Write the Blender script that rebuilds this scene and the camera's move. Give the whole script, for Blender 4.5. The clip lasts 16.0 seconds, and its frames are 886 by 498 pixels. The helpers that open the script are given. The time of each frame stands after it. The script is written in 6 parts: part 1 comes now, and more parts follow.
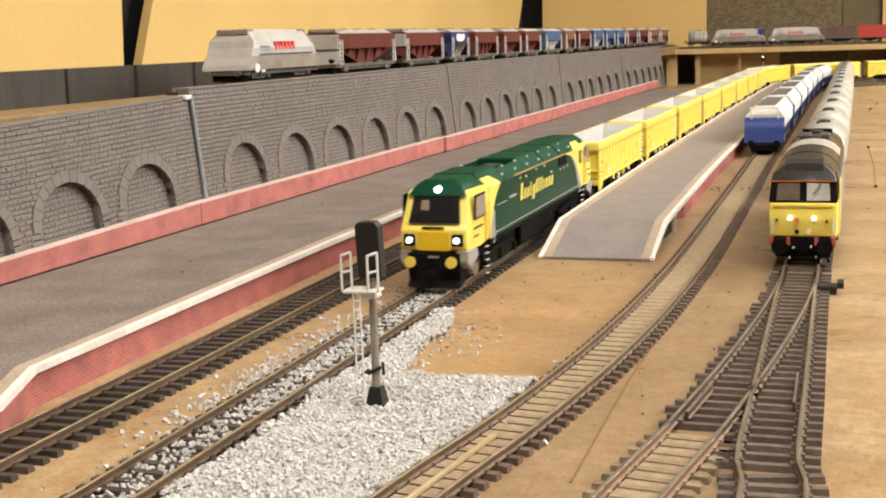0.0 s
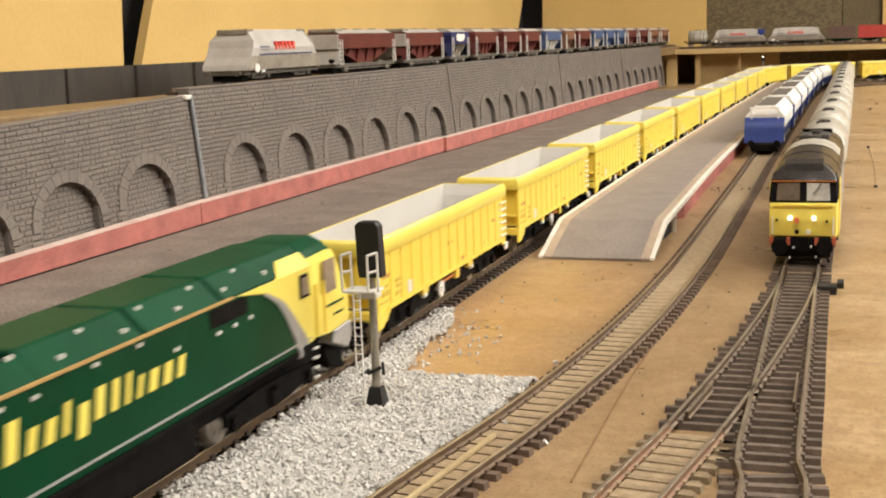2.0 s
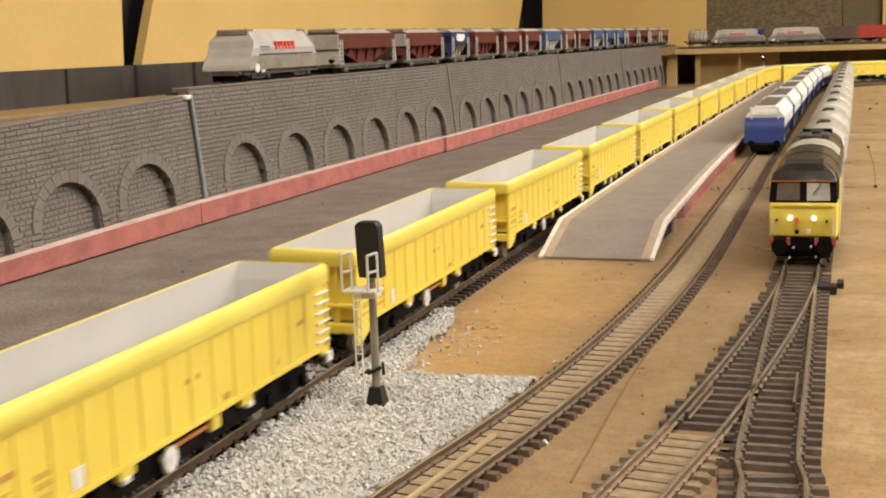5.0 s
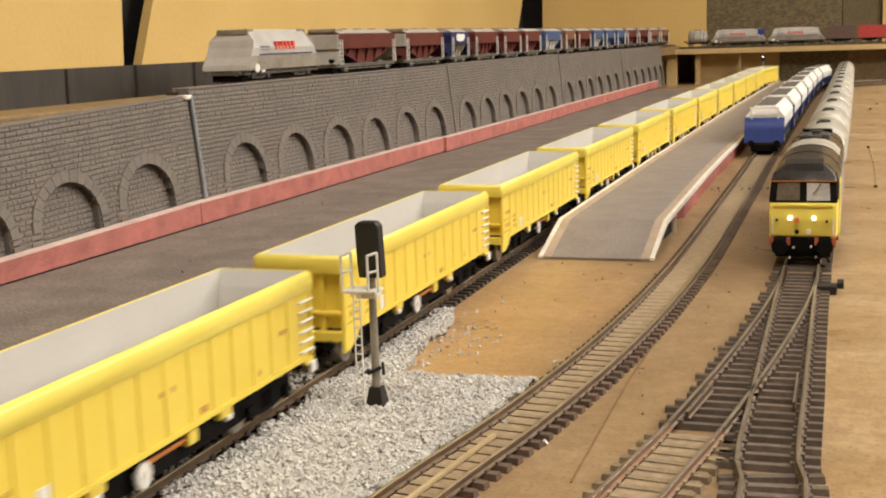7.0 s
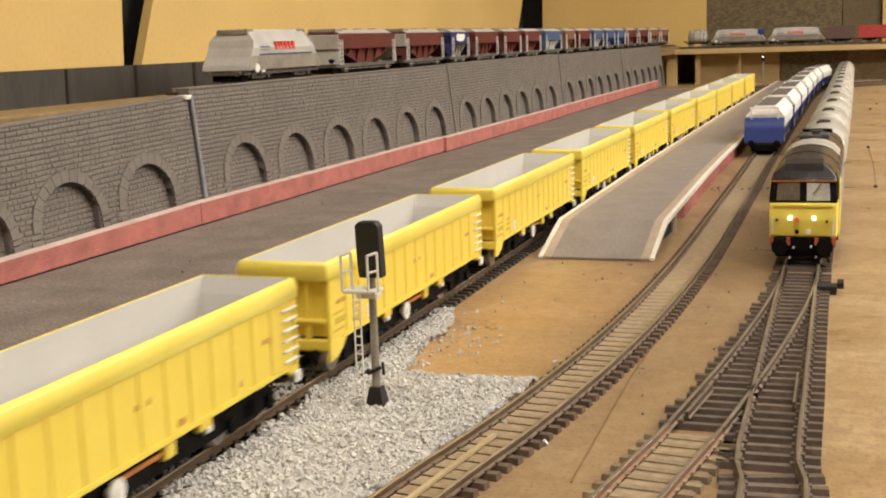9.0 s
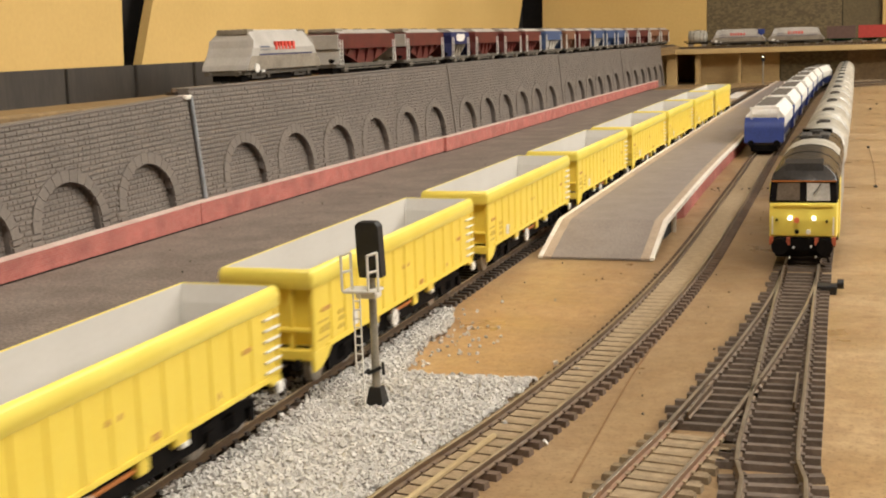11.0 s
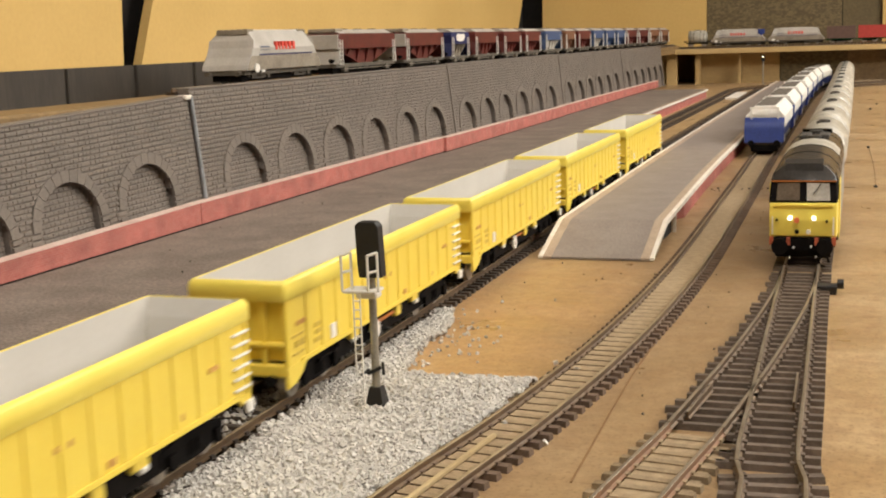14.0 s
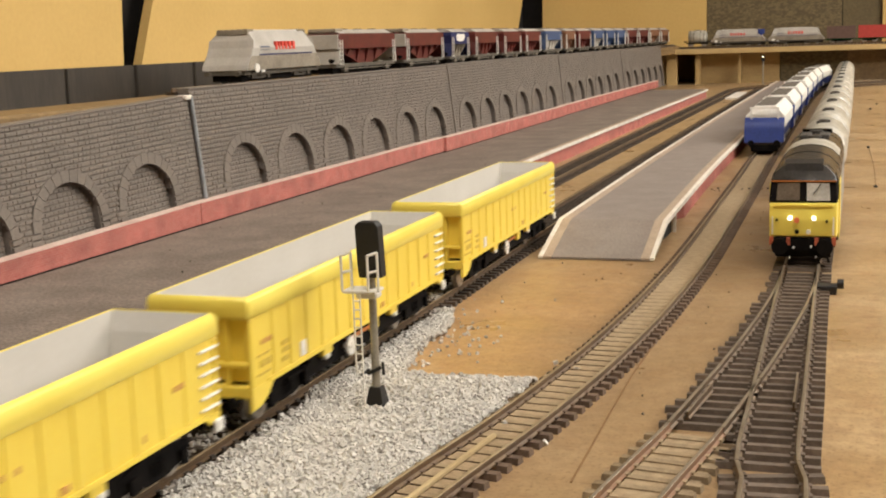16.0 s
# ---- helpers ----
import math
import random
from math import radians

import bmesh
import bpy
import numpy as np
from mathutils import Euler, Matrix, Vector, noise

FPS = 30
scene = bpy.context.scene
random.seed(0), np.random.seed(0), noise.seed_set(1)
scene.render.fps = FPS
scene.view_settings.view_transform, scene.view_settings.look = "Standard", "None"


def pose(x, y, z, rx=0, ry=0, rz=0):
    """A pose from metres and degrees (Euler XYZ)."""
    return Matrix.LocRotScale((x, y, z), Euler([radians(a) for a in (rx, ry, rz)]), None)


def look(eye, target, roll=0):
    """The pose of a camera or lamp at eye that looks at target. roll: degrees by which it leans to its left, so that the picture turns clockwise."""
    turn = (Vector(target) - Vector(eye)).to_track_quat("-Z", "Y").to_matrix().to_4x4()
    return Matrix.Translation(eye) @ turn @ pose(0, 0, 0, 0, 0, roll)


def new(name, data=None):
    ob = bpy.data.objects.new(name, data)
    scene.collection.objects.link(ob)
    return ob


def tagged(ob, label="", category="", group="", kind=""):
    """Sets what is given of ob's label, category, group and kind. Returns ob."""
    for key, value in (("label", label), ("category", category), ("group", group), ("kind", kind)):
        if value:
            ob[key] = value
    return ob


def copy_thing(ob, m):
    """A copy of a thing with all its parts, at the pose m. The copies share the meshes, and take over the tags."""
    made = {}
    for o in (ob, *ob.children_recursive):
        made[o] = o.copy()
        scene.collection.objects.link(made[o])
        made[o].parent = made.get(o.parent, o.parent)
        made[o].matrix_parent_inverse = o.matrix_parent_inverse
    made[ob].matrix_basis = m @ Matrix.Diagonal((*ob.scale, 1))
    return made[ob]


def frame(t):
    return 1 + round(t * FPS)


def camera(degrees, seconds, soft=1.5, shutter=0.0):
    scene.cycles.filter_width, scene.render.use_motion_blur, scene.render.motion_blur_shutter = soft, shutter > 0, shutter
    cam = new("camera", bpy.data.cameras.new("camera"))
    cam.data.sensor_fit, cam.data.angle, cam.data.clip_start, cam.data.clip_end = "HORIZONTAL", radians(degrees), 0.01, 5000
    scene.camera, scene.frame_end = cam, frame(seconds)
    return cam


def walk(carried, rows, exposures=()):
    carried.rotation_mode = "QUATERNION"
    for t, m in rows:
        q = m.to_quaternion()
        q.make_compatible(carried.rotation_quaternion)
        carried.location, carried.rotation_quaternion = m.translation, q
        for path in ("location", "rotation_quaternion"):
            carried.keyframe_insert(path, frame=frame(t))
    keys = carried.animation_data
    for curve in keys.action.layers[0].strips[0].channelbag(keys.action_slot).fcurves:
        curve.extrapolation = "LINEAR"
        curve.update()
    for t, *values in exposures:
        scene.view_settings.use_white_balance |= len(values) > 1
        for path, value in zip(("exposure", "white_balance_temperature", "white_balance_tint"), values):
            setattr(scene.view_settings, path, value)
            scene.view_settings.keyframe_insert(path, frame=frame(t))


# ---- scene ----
FOV, EYE = 38.94, (0.0, 0.0, 0.1163)
YAW, PITCH, ROLL = 18.356, 9.437, 1.8387
cam = camera(FOV, 16.0, soft=2.0, shutter=0.5)
AIM = (-math.sin(radians(YAW)) * math.cos(radians(PITCH)), math.cos(radians(YAW)) * math.cos(radians(PITCH)),
       EYE[2] - math.sin(radians(PITCH)))
STAND = look(EYE, AIM, -ROLL)
walk(cam, [(0, STAND), (16, STAND)], exposures=[(0, 0.31, 6150, 9), (1.2, 0.29, 6150, 9), (2.0, 0.15, 6350, 9), (3.2, -0.04, 6500, 9), (16, -0.08, 6500, 9)])

# ---- light: a closed room with three area lamps added out of view ----
world = bpy.data.worlds.new("room_air")
scene.world = world
world.use_nodes = True
world.node_tree.nodes["Background"].inputs[0].default_value = (1.0, 0.9, 0.75, 1)
world.node_tree.nodes["Background"].inputs[1].default_value = 0.02


def unseen_lamp(eye, target, sx, sy, watts):
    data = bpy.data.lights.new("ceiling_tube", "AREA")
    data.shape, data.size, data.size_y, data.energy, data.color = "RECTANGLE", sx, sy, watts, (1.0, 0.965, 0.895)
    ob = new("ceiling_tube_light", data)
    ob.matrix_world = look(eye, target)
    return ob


# First follows the cast shadows from the right; the others are added fill.
UNSEEN_LAMPS = [((1.60, 1.48, 1.06), (-0.2, 1.25, 0.0), 2.4, 0.90, 54), ((0.15, -0.05, 1.33), (-0.15, 0.75, 0.0), 1.1, 0.30, 22), ((0.80, 2.30, 1.33), (0.10, 1.9, 0.0), 0.9, 0.14, 14)]
for eye, target, wide, deep, watts in UNSEEN_LAMPS:
    unseen_lamp(eye, target, wide, deep, watts)

# ---- materials ----
MATS = {}


def nodes_of(m):
    m.use_nodes = True
    return m.node_tree.nodes, m.node_tree.links, m.node_tree.nodes["Principled BSDF"]


def mat(name, c1, c2=None, rough=0.6, metal=0.0, scale=120.0, fine=900.0, bump=0.15, rand=0.0, spec=0.4, stretch=(1, 1, 1),
        lo=0.35, hi=0.65, dist=0.0004, island=0.0, finemix=0.35):
    """Two-scale mottled surface: a broad noise mixes two tones, a fine one adds grain and relief."""
    if name in MATS:
        return MATS[name]
    m = bpy.data.materials.new(name)
    N, L, b = nodes_of(m)
    c2 = c2 or tuple(v * 0.8 for v in c1)
    tc = N.new("ShaderNodeTexCoord")
    mp = N.new("ShaderNodeMapping")
    mp.inputs["Scale"].default_value = stretch
    L.new(tc.outputs["Object"], mp.inputs["Vector"])
    big, small = N.new("ShaderNodeTexNoise"), N.new("ShaderNodeTexNoise")
    big.inputs["Scale"].default_value, small.inputs["Scale"].default_value = scale, fine
    big.inputs["Detail"].default_value, small.inputs["Detail"].default_value = 5, 3
    vec = mp.outputs["Vector"]
    if rand:
        info, add = N.new("ShaderNodeObjectInfo"), N.new("ShaderNodeVectorMath")
        add.operation = "ADD"
        L.new(vec, add.inputs[0])
        L.new(info.outputs["Random"], add.inputs[1])
        vec = add.outputs[0]
    L.new(vec, big.inputs["Vector"]), L.new(vec, small.inputs["Vector"])
    ramp = N.new("ShaderNodeValToRGB")
    ramp.color_ramp.elements[0].position, ramp.color_ramp.elements[1].position = lo, hi
    ramp.color_ramp.elements[0].color, ramp.color_ramp.elements[1].color = (*c1, 1), (*c2, 1)
    L.new(big.outputs["Fac"], ramp.inputs["Fac"])
    ov = N.new("ShaderNodeMix")
    ov.data_type, ov.blend_type = "RGBA", "OVERLAY"
    ov.inputs["Factor"].default_value = finemix
    L.new(ramp.outputs["Color"], ov.inputs[6])
    L.new(small.outputs["Fac"], ov.inputs[7])
    out = ov.outputs[2]
    if rand or island:
        hsv, mr = N.new("ShaderNodeHueSaturation"), N.new("ShaderNodeMapRange")
        src = N.new("ShaderNodeNewGeometry").outputs["Random Per Island"] if island else info.outputs["Random"]
        k = island or rand
        mr.inputs["To Min"].default_value, mr.inputs["To Max"].default_value = 1 - k, 1 + k
        L.new(src, mr.inputs["Value"]), L.new(mr.outputs["Result"], hsv.inputs["Value"]), L.new(out, hsv.inputs["Color"])
        out = hsv.outputs["Color"]
    L.new(out, b.inputs["Base Color"])
    b.inputs["Roughness"].default_value, b.inputs["Metallic"].default_value = rough, metal
    b.inputs["Specular IOR Level"].default_value = spec
    if bump:
        bp = N.new("ShaderNodeBump")
        bp.inputs["Strength"].default_value, bp.inputs["Distance"].default_value = bump, dist
        L.new(small.outputs["Fac"], bp.inputs["Height"]), L.new(bp.outputs["Normal"], b.inputs["Normal"])
    MATS[name] = m
    return m


def glow(name, colour, power):
    m = bpy.data.materials.new(name)
    N, L, b = nodes_of(m)
    b.inputs["Base Color"].default_value = (*colour, 1)
    b.inputs["Emission Color"].default_value, b.inputs["Emission Strength"].default_value = (*colour, 1), power
    return m


def board_mat(name, c1, c2, c3, rough, speck, dusty=None, orange=None):
    """Hardboard: broad stains, streaks and dark specks; optionally a trodden dusty lane and orange-stained patches."""
    m = bpy.data.materials.new(name)
    N, L, b = nodes_of(m)
    tc = N.new("ShaderNodeTexCoord")

    def grain(scale, detail, lo, hi, a, z, stretch=None):
        n, r = N.new("ShaderNodeTexNoise"), N.new("ShaderNodeValToRGB")
        n.inputs["Scale"].default_value, n.inputs["Detail"].default_value, n.inputs["Roughness"].default_value = scale, detail, 0.62
        src = tc.outputs["Object"]
        if stretch:
            mp = N.new("ShaderNodeMapping")
            mp.inputs["Scale"].default_value = stretch
            L.new(src, mp.inputs["Vector"])
            src = mp.outputs["Vector"]
        L.new(src, n.inputs["Vector"])
        r.color_ramp.elements[0].position, r.color_ramp.elements[1].position = lo, hi
        r.color_ramp.elements[0].color, r.color_ramp.elements[1].color = (*a, 1), (*z, 1)
        L.new(n.outputs["Fac"], r.inputs["Fac"])
        return r.outputs["Color"], n.outputs["Fac"]

    def blend(fac, a, c, kind="MIX"):
        x = N.new("ShaderNodeMix")
        x.data_type, x.blend_type = "RGBA", kind
        if isinstance(fac, float):
            x.inputs["Factor"].default_value = fac
        else:
            L.new(fac, x.inputs["Factor"])
        L.new(a, x.inputs[6])
        if isinstance(c, tuple):
            x.inputs[7].default_value = (*c, 1)
        else:
            L.new(c, x.inputs[7])
        return x.outputs[2]

    def lane(along, at, half, soft):
        """A factor that is one within half of a place along an axis and fades over soft, its edge broken up by noise."""
        sp, nz = N.new("ShaderNodeSeparateXYZ"), N.new("ShaderNodeTexNoise")
        nz.inputs["Scale"].default_value, nz.inputs["Detail"].default_value = 24.0, 6
        L.new(tc.outputs["Object"], sp.inputs[0]), L.new(tc.outputs["Object"], nz.inputs["Vector"])
        wob, off, ab, mr = N.new("ShaderNodeMath"), N.new("ShaderNodeMath"), N.new("ShaderNodeMath"), N.new("ShaderNodeMapRange")
        wob.operation, off.operation, ab.operation = "MULTIPLY_ADD", "SUBTRACT", "ABSOLUTE"
        L.new(nz.outputs["Fac"], wob.inputs[0])
        wob.inputs[1].default_value = soft * 2.4
        L.new(sp.outputs[along], wob.inputs[2])
        L.new(wob.outputs[0], off.inputs[0])
        off.inputs[1].default_value = at + soft * 1.2
        L.new(off.outputs[0], ab.inputs[0]), L.new(ab.outputs[0], mr.inputs["Value"])
        mr.inputs["From Min"].default_value, mr.inputs["From Max"].default_value = half, half + soft
        mr.inputs["To Min"].default_value, mr.inputs["To Max"].default_value = 1.0, 0.0
        return mr.outputs["Result"]

    def both(a, c, k):
        x, y = N.new("ShaderNodeMath"), N.new("ShaderNodeMath")
        x.operation = y.operation = "MULTIPLY"
        L.new(a, x.inputs[0]), L.new(c, x.inputs[1]), L.new(x.outputs[0], y.inputs[0])
        y.inputs[1].default_value = k
        return y.outputs[0]
    base, broad = grain(17.0, 8, 0.36, 0.62, c1, c2)
    blot, _ = grain(85.0, 9, 0.44, 0.66, (0, 0, 0), (0.75, 0.75, 0.75))
    spk, fine = grain(700.0, 6, 0.33, 0.47, speck, (1, 1, 1))
    mott, _ = grain(210.0, 5, 0.40, 0.62, (0.86, 0.84, 0.82), (1.10, 1.10, 1.10))
    out = blend(blot, base, c3)
    if orange:
        out = blend(both(lane("X", -0.135, 0.030, 0.030), lane("Y", 0.47, 0.08, 0.10), 0.6), out, orange)
    if dusty:
        out = blend(both(lane("X", -0.062, 0.028, 0.030), lane("Y", 0.55, 0.42, 0.30), 0.55), out, dusty)
    out = blend(0.8, out, mott, "MULTIPLY")
    out = blend(0.7, out, spk, "MULTIPLY")
    L.new(out, b.inputs["Base Color"])
    mr = N.new("ShaderNodeMapRange")
    mr.inputs["From Min"].default_value, mr.inputs["From Max"].default_value = 0.35, 0.65
    mr.inputs["To Min"].default_value, mr.inputs["To Max"].default_value = rough - 0.10, rough + 0.14
    L.new(broad, mr.inputs["Value"]), L.new(mr.outputs["Result"], b.inputs["Roughness"])
    bp = N.new("ShaderNodeBump")
    bp.inputs["Strength"].default_value, bp.inputs["Distance"].default_value = 0.2, 0.0004
    L.new(fine, bp.inputs["Height"]), L.new(bp.outputs["Normal"], b.inputs["Normal"])
    return m


def brick_mat(name, c1, c2, mortar, bw, bh):
    """Printed brick paper: running bond at model scale."""
    m = bpy.data.materials.new(name)
    N, L, b = nodes_of(m)
    tc, sp, cb = N.new("ShaderNodeTexCoord"), N.new("ShaderNodeSeparateXYZ"), N.new("ShaderNodeCombineXYZ")
    br, ns, mx = N.new("ShaderNodeTexBrick"), N.new("ShaderNodeTexNoise"), N.new("ShaderNodeMix")
    L.new(tc.outputs["Object"], sp.inputs[0])
    L.new(sp.outputs["Y"], cb.inputs["X"]), L.new(sp.outputs["Z"], cb.inputs["Y"]), L.new(cb.outputs[0], br.inputs["Vector"])
    br.inputs["Scale"].default_value, br.inputs["Brick Width"].default_value, br.inputs["Row Height"].default_value = 1.0, bw, bh
    br.inputs["Mortar Size"].default_value = bh * 0.09
    for k, c in (("Color1", c1), ("Color2", c2), ("Mortar", mortar)):
        br.inputs[k].default_value = (*c, 1)
    ns.inputs["Scale"].default_value, ns.inputs["Detail"].default_value = 70, 6
    L.new(tc.outputs["Object"], ns.inputs["Vector"])
    mx.data_type, mx.blend_type = "RGBA", "OVERLAY"
    mx.inputs["Factor"].default_value = 0.6
    L.new(br.outputs["Color"], mx.inputs[6]), L.new(ns.outputs["Fac"], mx.inputs[7]), L.new(mx.outputs[2], b.inputs["Base Color"])
    b.inputs["Roughness"].default_value = 0.75
    return m


BOARD = board_mat("tan_hardboard", (0.385, 0.247, 0.116), (0.465, 0.322, 0.168), (0.335, 0.198, 0.090), 0.36, (0.42, 0.28, 0.16), dusty=(0.255, 0.165, 0.090), orange=(0.43, 0.250, 0.110))
DECK = board_mat("brown_deck_board", (0.22, 0.138, 0.056), (0.29, 0.188, 0.082), (0.17, 0.107, 0.046), 0.6, (0.5, 0.36, 0.22))
PANEL = mat("yellow_ochre_panel", (0.63, 0.425, 0.150), (0.58, 0.385, 0.130), rough=0.75, scale=5, fine=160, bump=0.05, finemix=0.10)
OSB = mat("dark_flecked_chipboard", (0.165, 0.122, 0.060), (0.105, 0.078, 0.040), rough=0.8, scale=110, fine=200, bump=0.2, lo=0.42, hi=0.6, stretch=(1, 1, 1.6))
DIM = mat("dull_olive_panel", (0.14, 0.105, 0.052), (0.11, 0.082, 0.040), rough=0.8, scale=8, fine=200)
SUPPORT = mat("pale_plywood_support", (0.56, 0.39, 0.175), (0.47, 0.32, 0.135), rough=0.7, scale=14, fine=300, stretch=(1, 1, 4))
# Flat black: draws shaded gaps and hollows, and coats the backing.
BLACK_GAP = mat("black_gap_board", (0.012, 0.010, 0.010), (0.018, 0.014, 0.012), rough=0.9)
ROOM = mat("cream_room_paint", (0.70, 0.62, 0.48), (0.64, 0.56, 0.43), rough=0.9, scale=3, fine=60)
CEIL = mat("white_ceiling_paint", (0.8, 0.77, 0.7), (0.76, 0.72, 0.65), rough=0.9, scale=3, fine=60)
ASPHALT = mat("grey_platform_paper", (0.158, 0.120, 0.096), (0.212, 0.168, 0.136), rough=0.8, scale=38, fine=750, bump=0.35, finemix=0.85)
ASPHALT2 = mat("lilac_grey_platform_paper", (0.228, 0.186, 0.164), (0.262, 0.216, 0.190), rough=0.7, scale=60, fine=1100, bump=0.15, finemix=0.45)
EDGE_TAN = mat("tan_coping_slab", (0.44, 0.335, 0.245), (0.37, 0.275, 0.20), rough=0.75, scale=60, fine=700)
EDGE_WHITE = mat("white_platform_edge", (0.80, 0.74, 0.66), (0.68, 0.60, 0.52), rough=0.6, scale=80, fine=600)
BRICK = brick_mat("red_brick_paper", (0.41, 0.108, 0.088), (0.35, 0.083, 0.068), (0.47, 0.25, 0.20), 0.0030, 0.0011)
STONE = mat("grey_moulded_stone", (0.186, 0.155, 0.130), (0.160, 0.133, 0.112), rough=0.62, scale=45, fine=800, bump=0.25, rand=0.05)
STONE_JOIN = mat("grey_moulded_stonework", (0.186, 0.155, 0.130), (0.160, 0.133, 0.112), rough=0.62, scale=45, fine=800, bump=0.25, island=0.05)
MORTAR = mat("dark_grey_joint", (0.165, 0.137, 0.116), (0.130, 0.108, 0.093), rough=0.8)
PIPE = mat("blue_grey_pipe", (0.27, 0.275, 0.29), (0.20, 0.20, 0.205), rough=0.5)
FENCE = mat("dark_grey_fence_panel", (0.056, 0.046, 0.036), (0.038, 0.031, 0.025), rough=0.55, scale=60, fine=500, stretch=(1, 1, 0.2))
RAIL = mat("brown_weathered_rail", (0.165, 0.105, 0.058), (0.115, 0.072, 0.042), rough=0.45, metal=0.4, scale=160, fine=900, spec=0.5)
RAIL_RED = mat("rusty_rail", (0.24, 0.125, 0.068), (0.20, 0.115, 0.066), rough=0.6, metal=0.2, scale=160, fine=900)
RAIL_TOP = mat("bright_rail_top", (0.62, 0.55, 0.44), (0.48, 0.40, 0.30), rough=0.32, metal=0.85, scale=70, fine=900)
RAIL_DULL = mat("dull_rail_top", (0.42, 0.32, 0.19), (0.32, 0.24, 0.14), rough=0.42, metal=0.6, scale=70, fine=900)
SLEEPER = mat("dark_brown_sleeper", (0.050, 0.036, 0.027), (0.075, 0.055, 0.042), rough=0.6, scale=300, fine=1500, rand=0.25)
SLEEPER_B = mat("grey_brown_sleeper", (0.105, 0.075, 0.055), (0.150, 0.112, 0.085), rough=0.6, scale=300, fine=1500, rand=0.2)
SLEEPER_R = mat("dusty_brown_sleeper", (0.095, 0.058, 0.038), (0.145, 0.095, 0.062), rough=0.7, scale=300, fine=1500, rand=0.2)
SLEEPER_P = mat("dusty_pale_sleeper", (0.335, 0.245, 0.145), (0.245, 0.172, 0.098), rough=0.75, scale=300, fine=1500, rand=0.15)
BALLAST = mat("grey_white_ballast_stone", (0.60, 0.565, 0.52), (0.47, 0.44, 0.40), rough=0.85, scale=300, fine=1800, island=0.16)
YELLOW = mat("bright_yellow_plastic", (0.85, 0.65, 0.100), (0.82, 0.61, 0.082), rough=0.38, scale=40, fine=900, bump=0.05, finemix=0.12)
YELLOW_L = mat("lemon_yellow_plastic", (0.87, 0.72, 0.14), (0.84, 0.68, 0.12), rough=0.34, scale=60, fine=900, bump=0.04, finemix=0.1)
LINING = mat("pale_grey_wagon_lining", (0.61, 0.575, 0.525), (0.57, 0.535, 0.485), rough=0.6, scale=30, fine=600, bump=0.04, finemix=0.08)
BLACK = mat("black_underframe", (0.006, 0.005, 0.005), (0.011, 0.009, 0.008), rough=0.7, scale=200, fine=900, spec=0.05)
WHITE = mat("white_plastic", (0.80, 0.77, 0.72), (0.74, 0.70, 0.64), rough=0.4, scale=100, fine=900)
WHEEL = mat("steel_wheel_tread", (0.55, 0.50, 0.44), (0.40, 0.36, 0.31), rough=0.35, metal=0.7)
GREEN = mat("dark_green_loco_paint", (0.0022, 0.046, 0.017), (0.0016, 0.037, 0.013), rough=0.30, scale=40, fine=900, bump=0.04, finemix=0.15, spec=0.09)
GREEN_R = mat("olive_green_roof_paint", (0.005, 0.056, 0.023), (0.004, 0.044, 0.018), rough=0.42, scale=60, fine=900, bump=0.06, spec=0.1, finemix=0.15)
ORANGE_Y = mat("deep_yellow_nose_panel", (0.84, 0.55, 0.015), (0.80, 0.51, 0.012), rough=0.36, scale=60, fine=900, bump=0.04, finemix=0.1)
SILVER = mat("silver_grey_paint", (0.38, 0.365, 0.345), (0.32, 0.305, 0.29), rough=0.4, metal=0.2)
DARKGLASS = mat("dark_cab_glass", (0.012, 0.011, 0.012), (0.020, 0.017, 0.017), rough=0.08, spec=0.35, bump=0)
# Whitish base colour paints a reflection on the glass.
PALEGLASS = mat("pale_reflecting_glass", (0.58, 0.55, 0.50), (0.36, 0.335, 0.30), rough=0.12, spec=0.7, scale=60, bump=0)
BROWNGLASS = mat("tan_side_glass", (0.32, 0.24, 0.17), (0.24, 0.18, 0.13), rough=0.12, spec=0.6, scale=60, bump=0)
ROOF47 = mat("charcoal_loco_roof", (0.024, 0.021, 0.020), (0.042, 0.037, 0.034), rough=0.24, scale=50, fine=700)
ORANGE = mat("orange_line_paint", (0.60, 0.20, 0.04), rough=0.5)
REDBIT = mat("red_pipe_paint", (0.50, 0.12, 0.06), rough=0.5)
TANK = mat("dusty_silver_tank", (0.35, 0.32, 0.265), (0.60, 0.56, 0.485), rough=0.32, metal=0.0, scale=50, fine=500, rand=0.06)
TANKDARK = mat("dark_tank_fitting", (0.045, 0.040, 0.036), (0.07, 0.06, 0.05), rough=0.6)
BLUE = mat("royal_blue_hopper_paint", (0.030, 0.055, 0.25), (0.025, 0.045, 0.20), rough=0.45, scale=60, fine=700)
HOPWHITE = mat("cream_white_hopper_paint", (0.80, 0.76, 0.70), (0.72, 0.68, 0.62), rough=0.5, scale=60, fine=700)
HOPGREY = mat("weathered_light_grey_hopper", (0.46, 0.425, 0.385), (0.37, 0.335, 0.29), rough=0.5, scale=45, fine=600, bump=0.06, finemix=0.15)
SKIRT = mat("dusty_brown_grey_skirt", (0.30, 0.255, 0.20), (0.20, 0.165, 0.125), rough=0.7, scale=60, fine=600)
DIRTGREY = mat("dusty_grey_underframe", (0.13, 0.11, 0.085), (0.085, 0.070, 0.055), rough=0.75, scale=120, fine=900)
MAROON = mat("maroon_hopper_paint", (0.125, 0.022, 0.017), (0.085, 0.016, 0.013), rough=0.45, scale=60, fine=700)
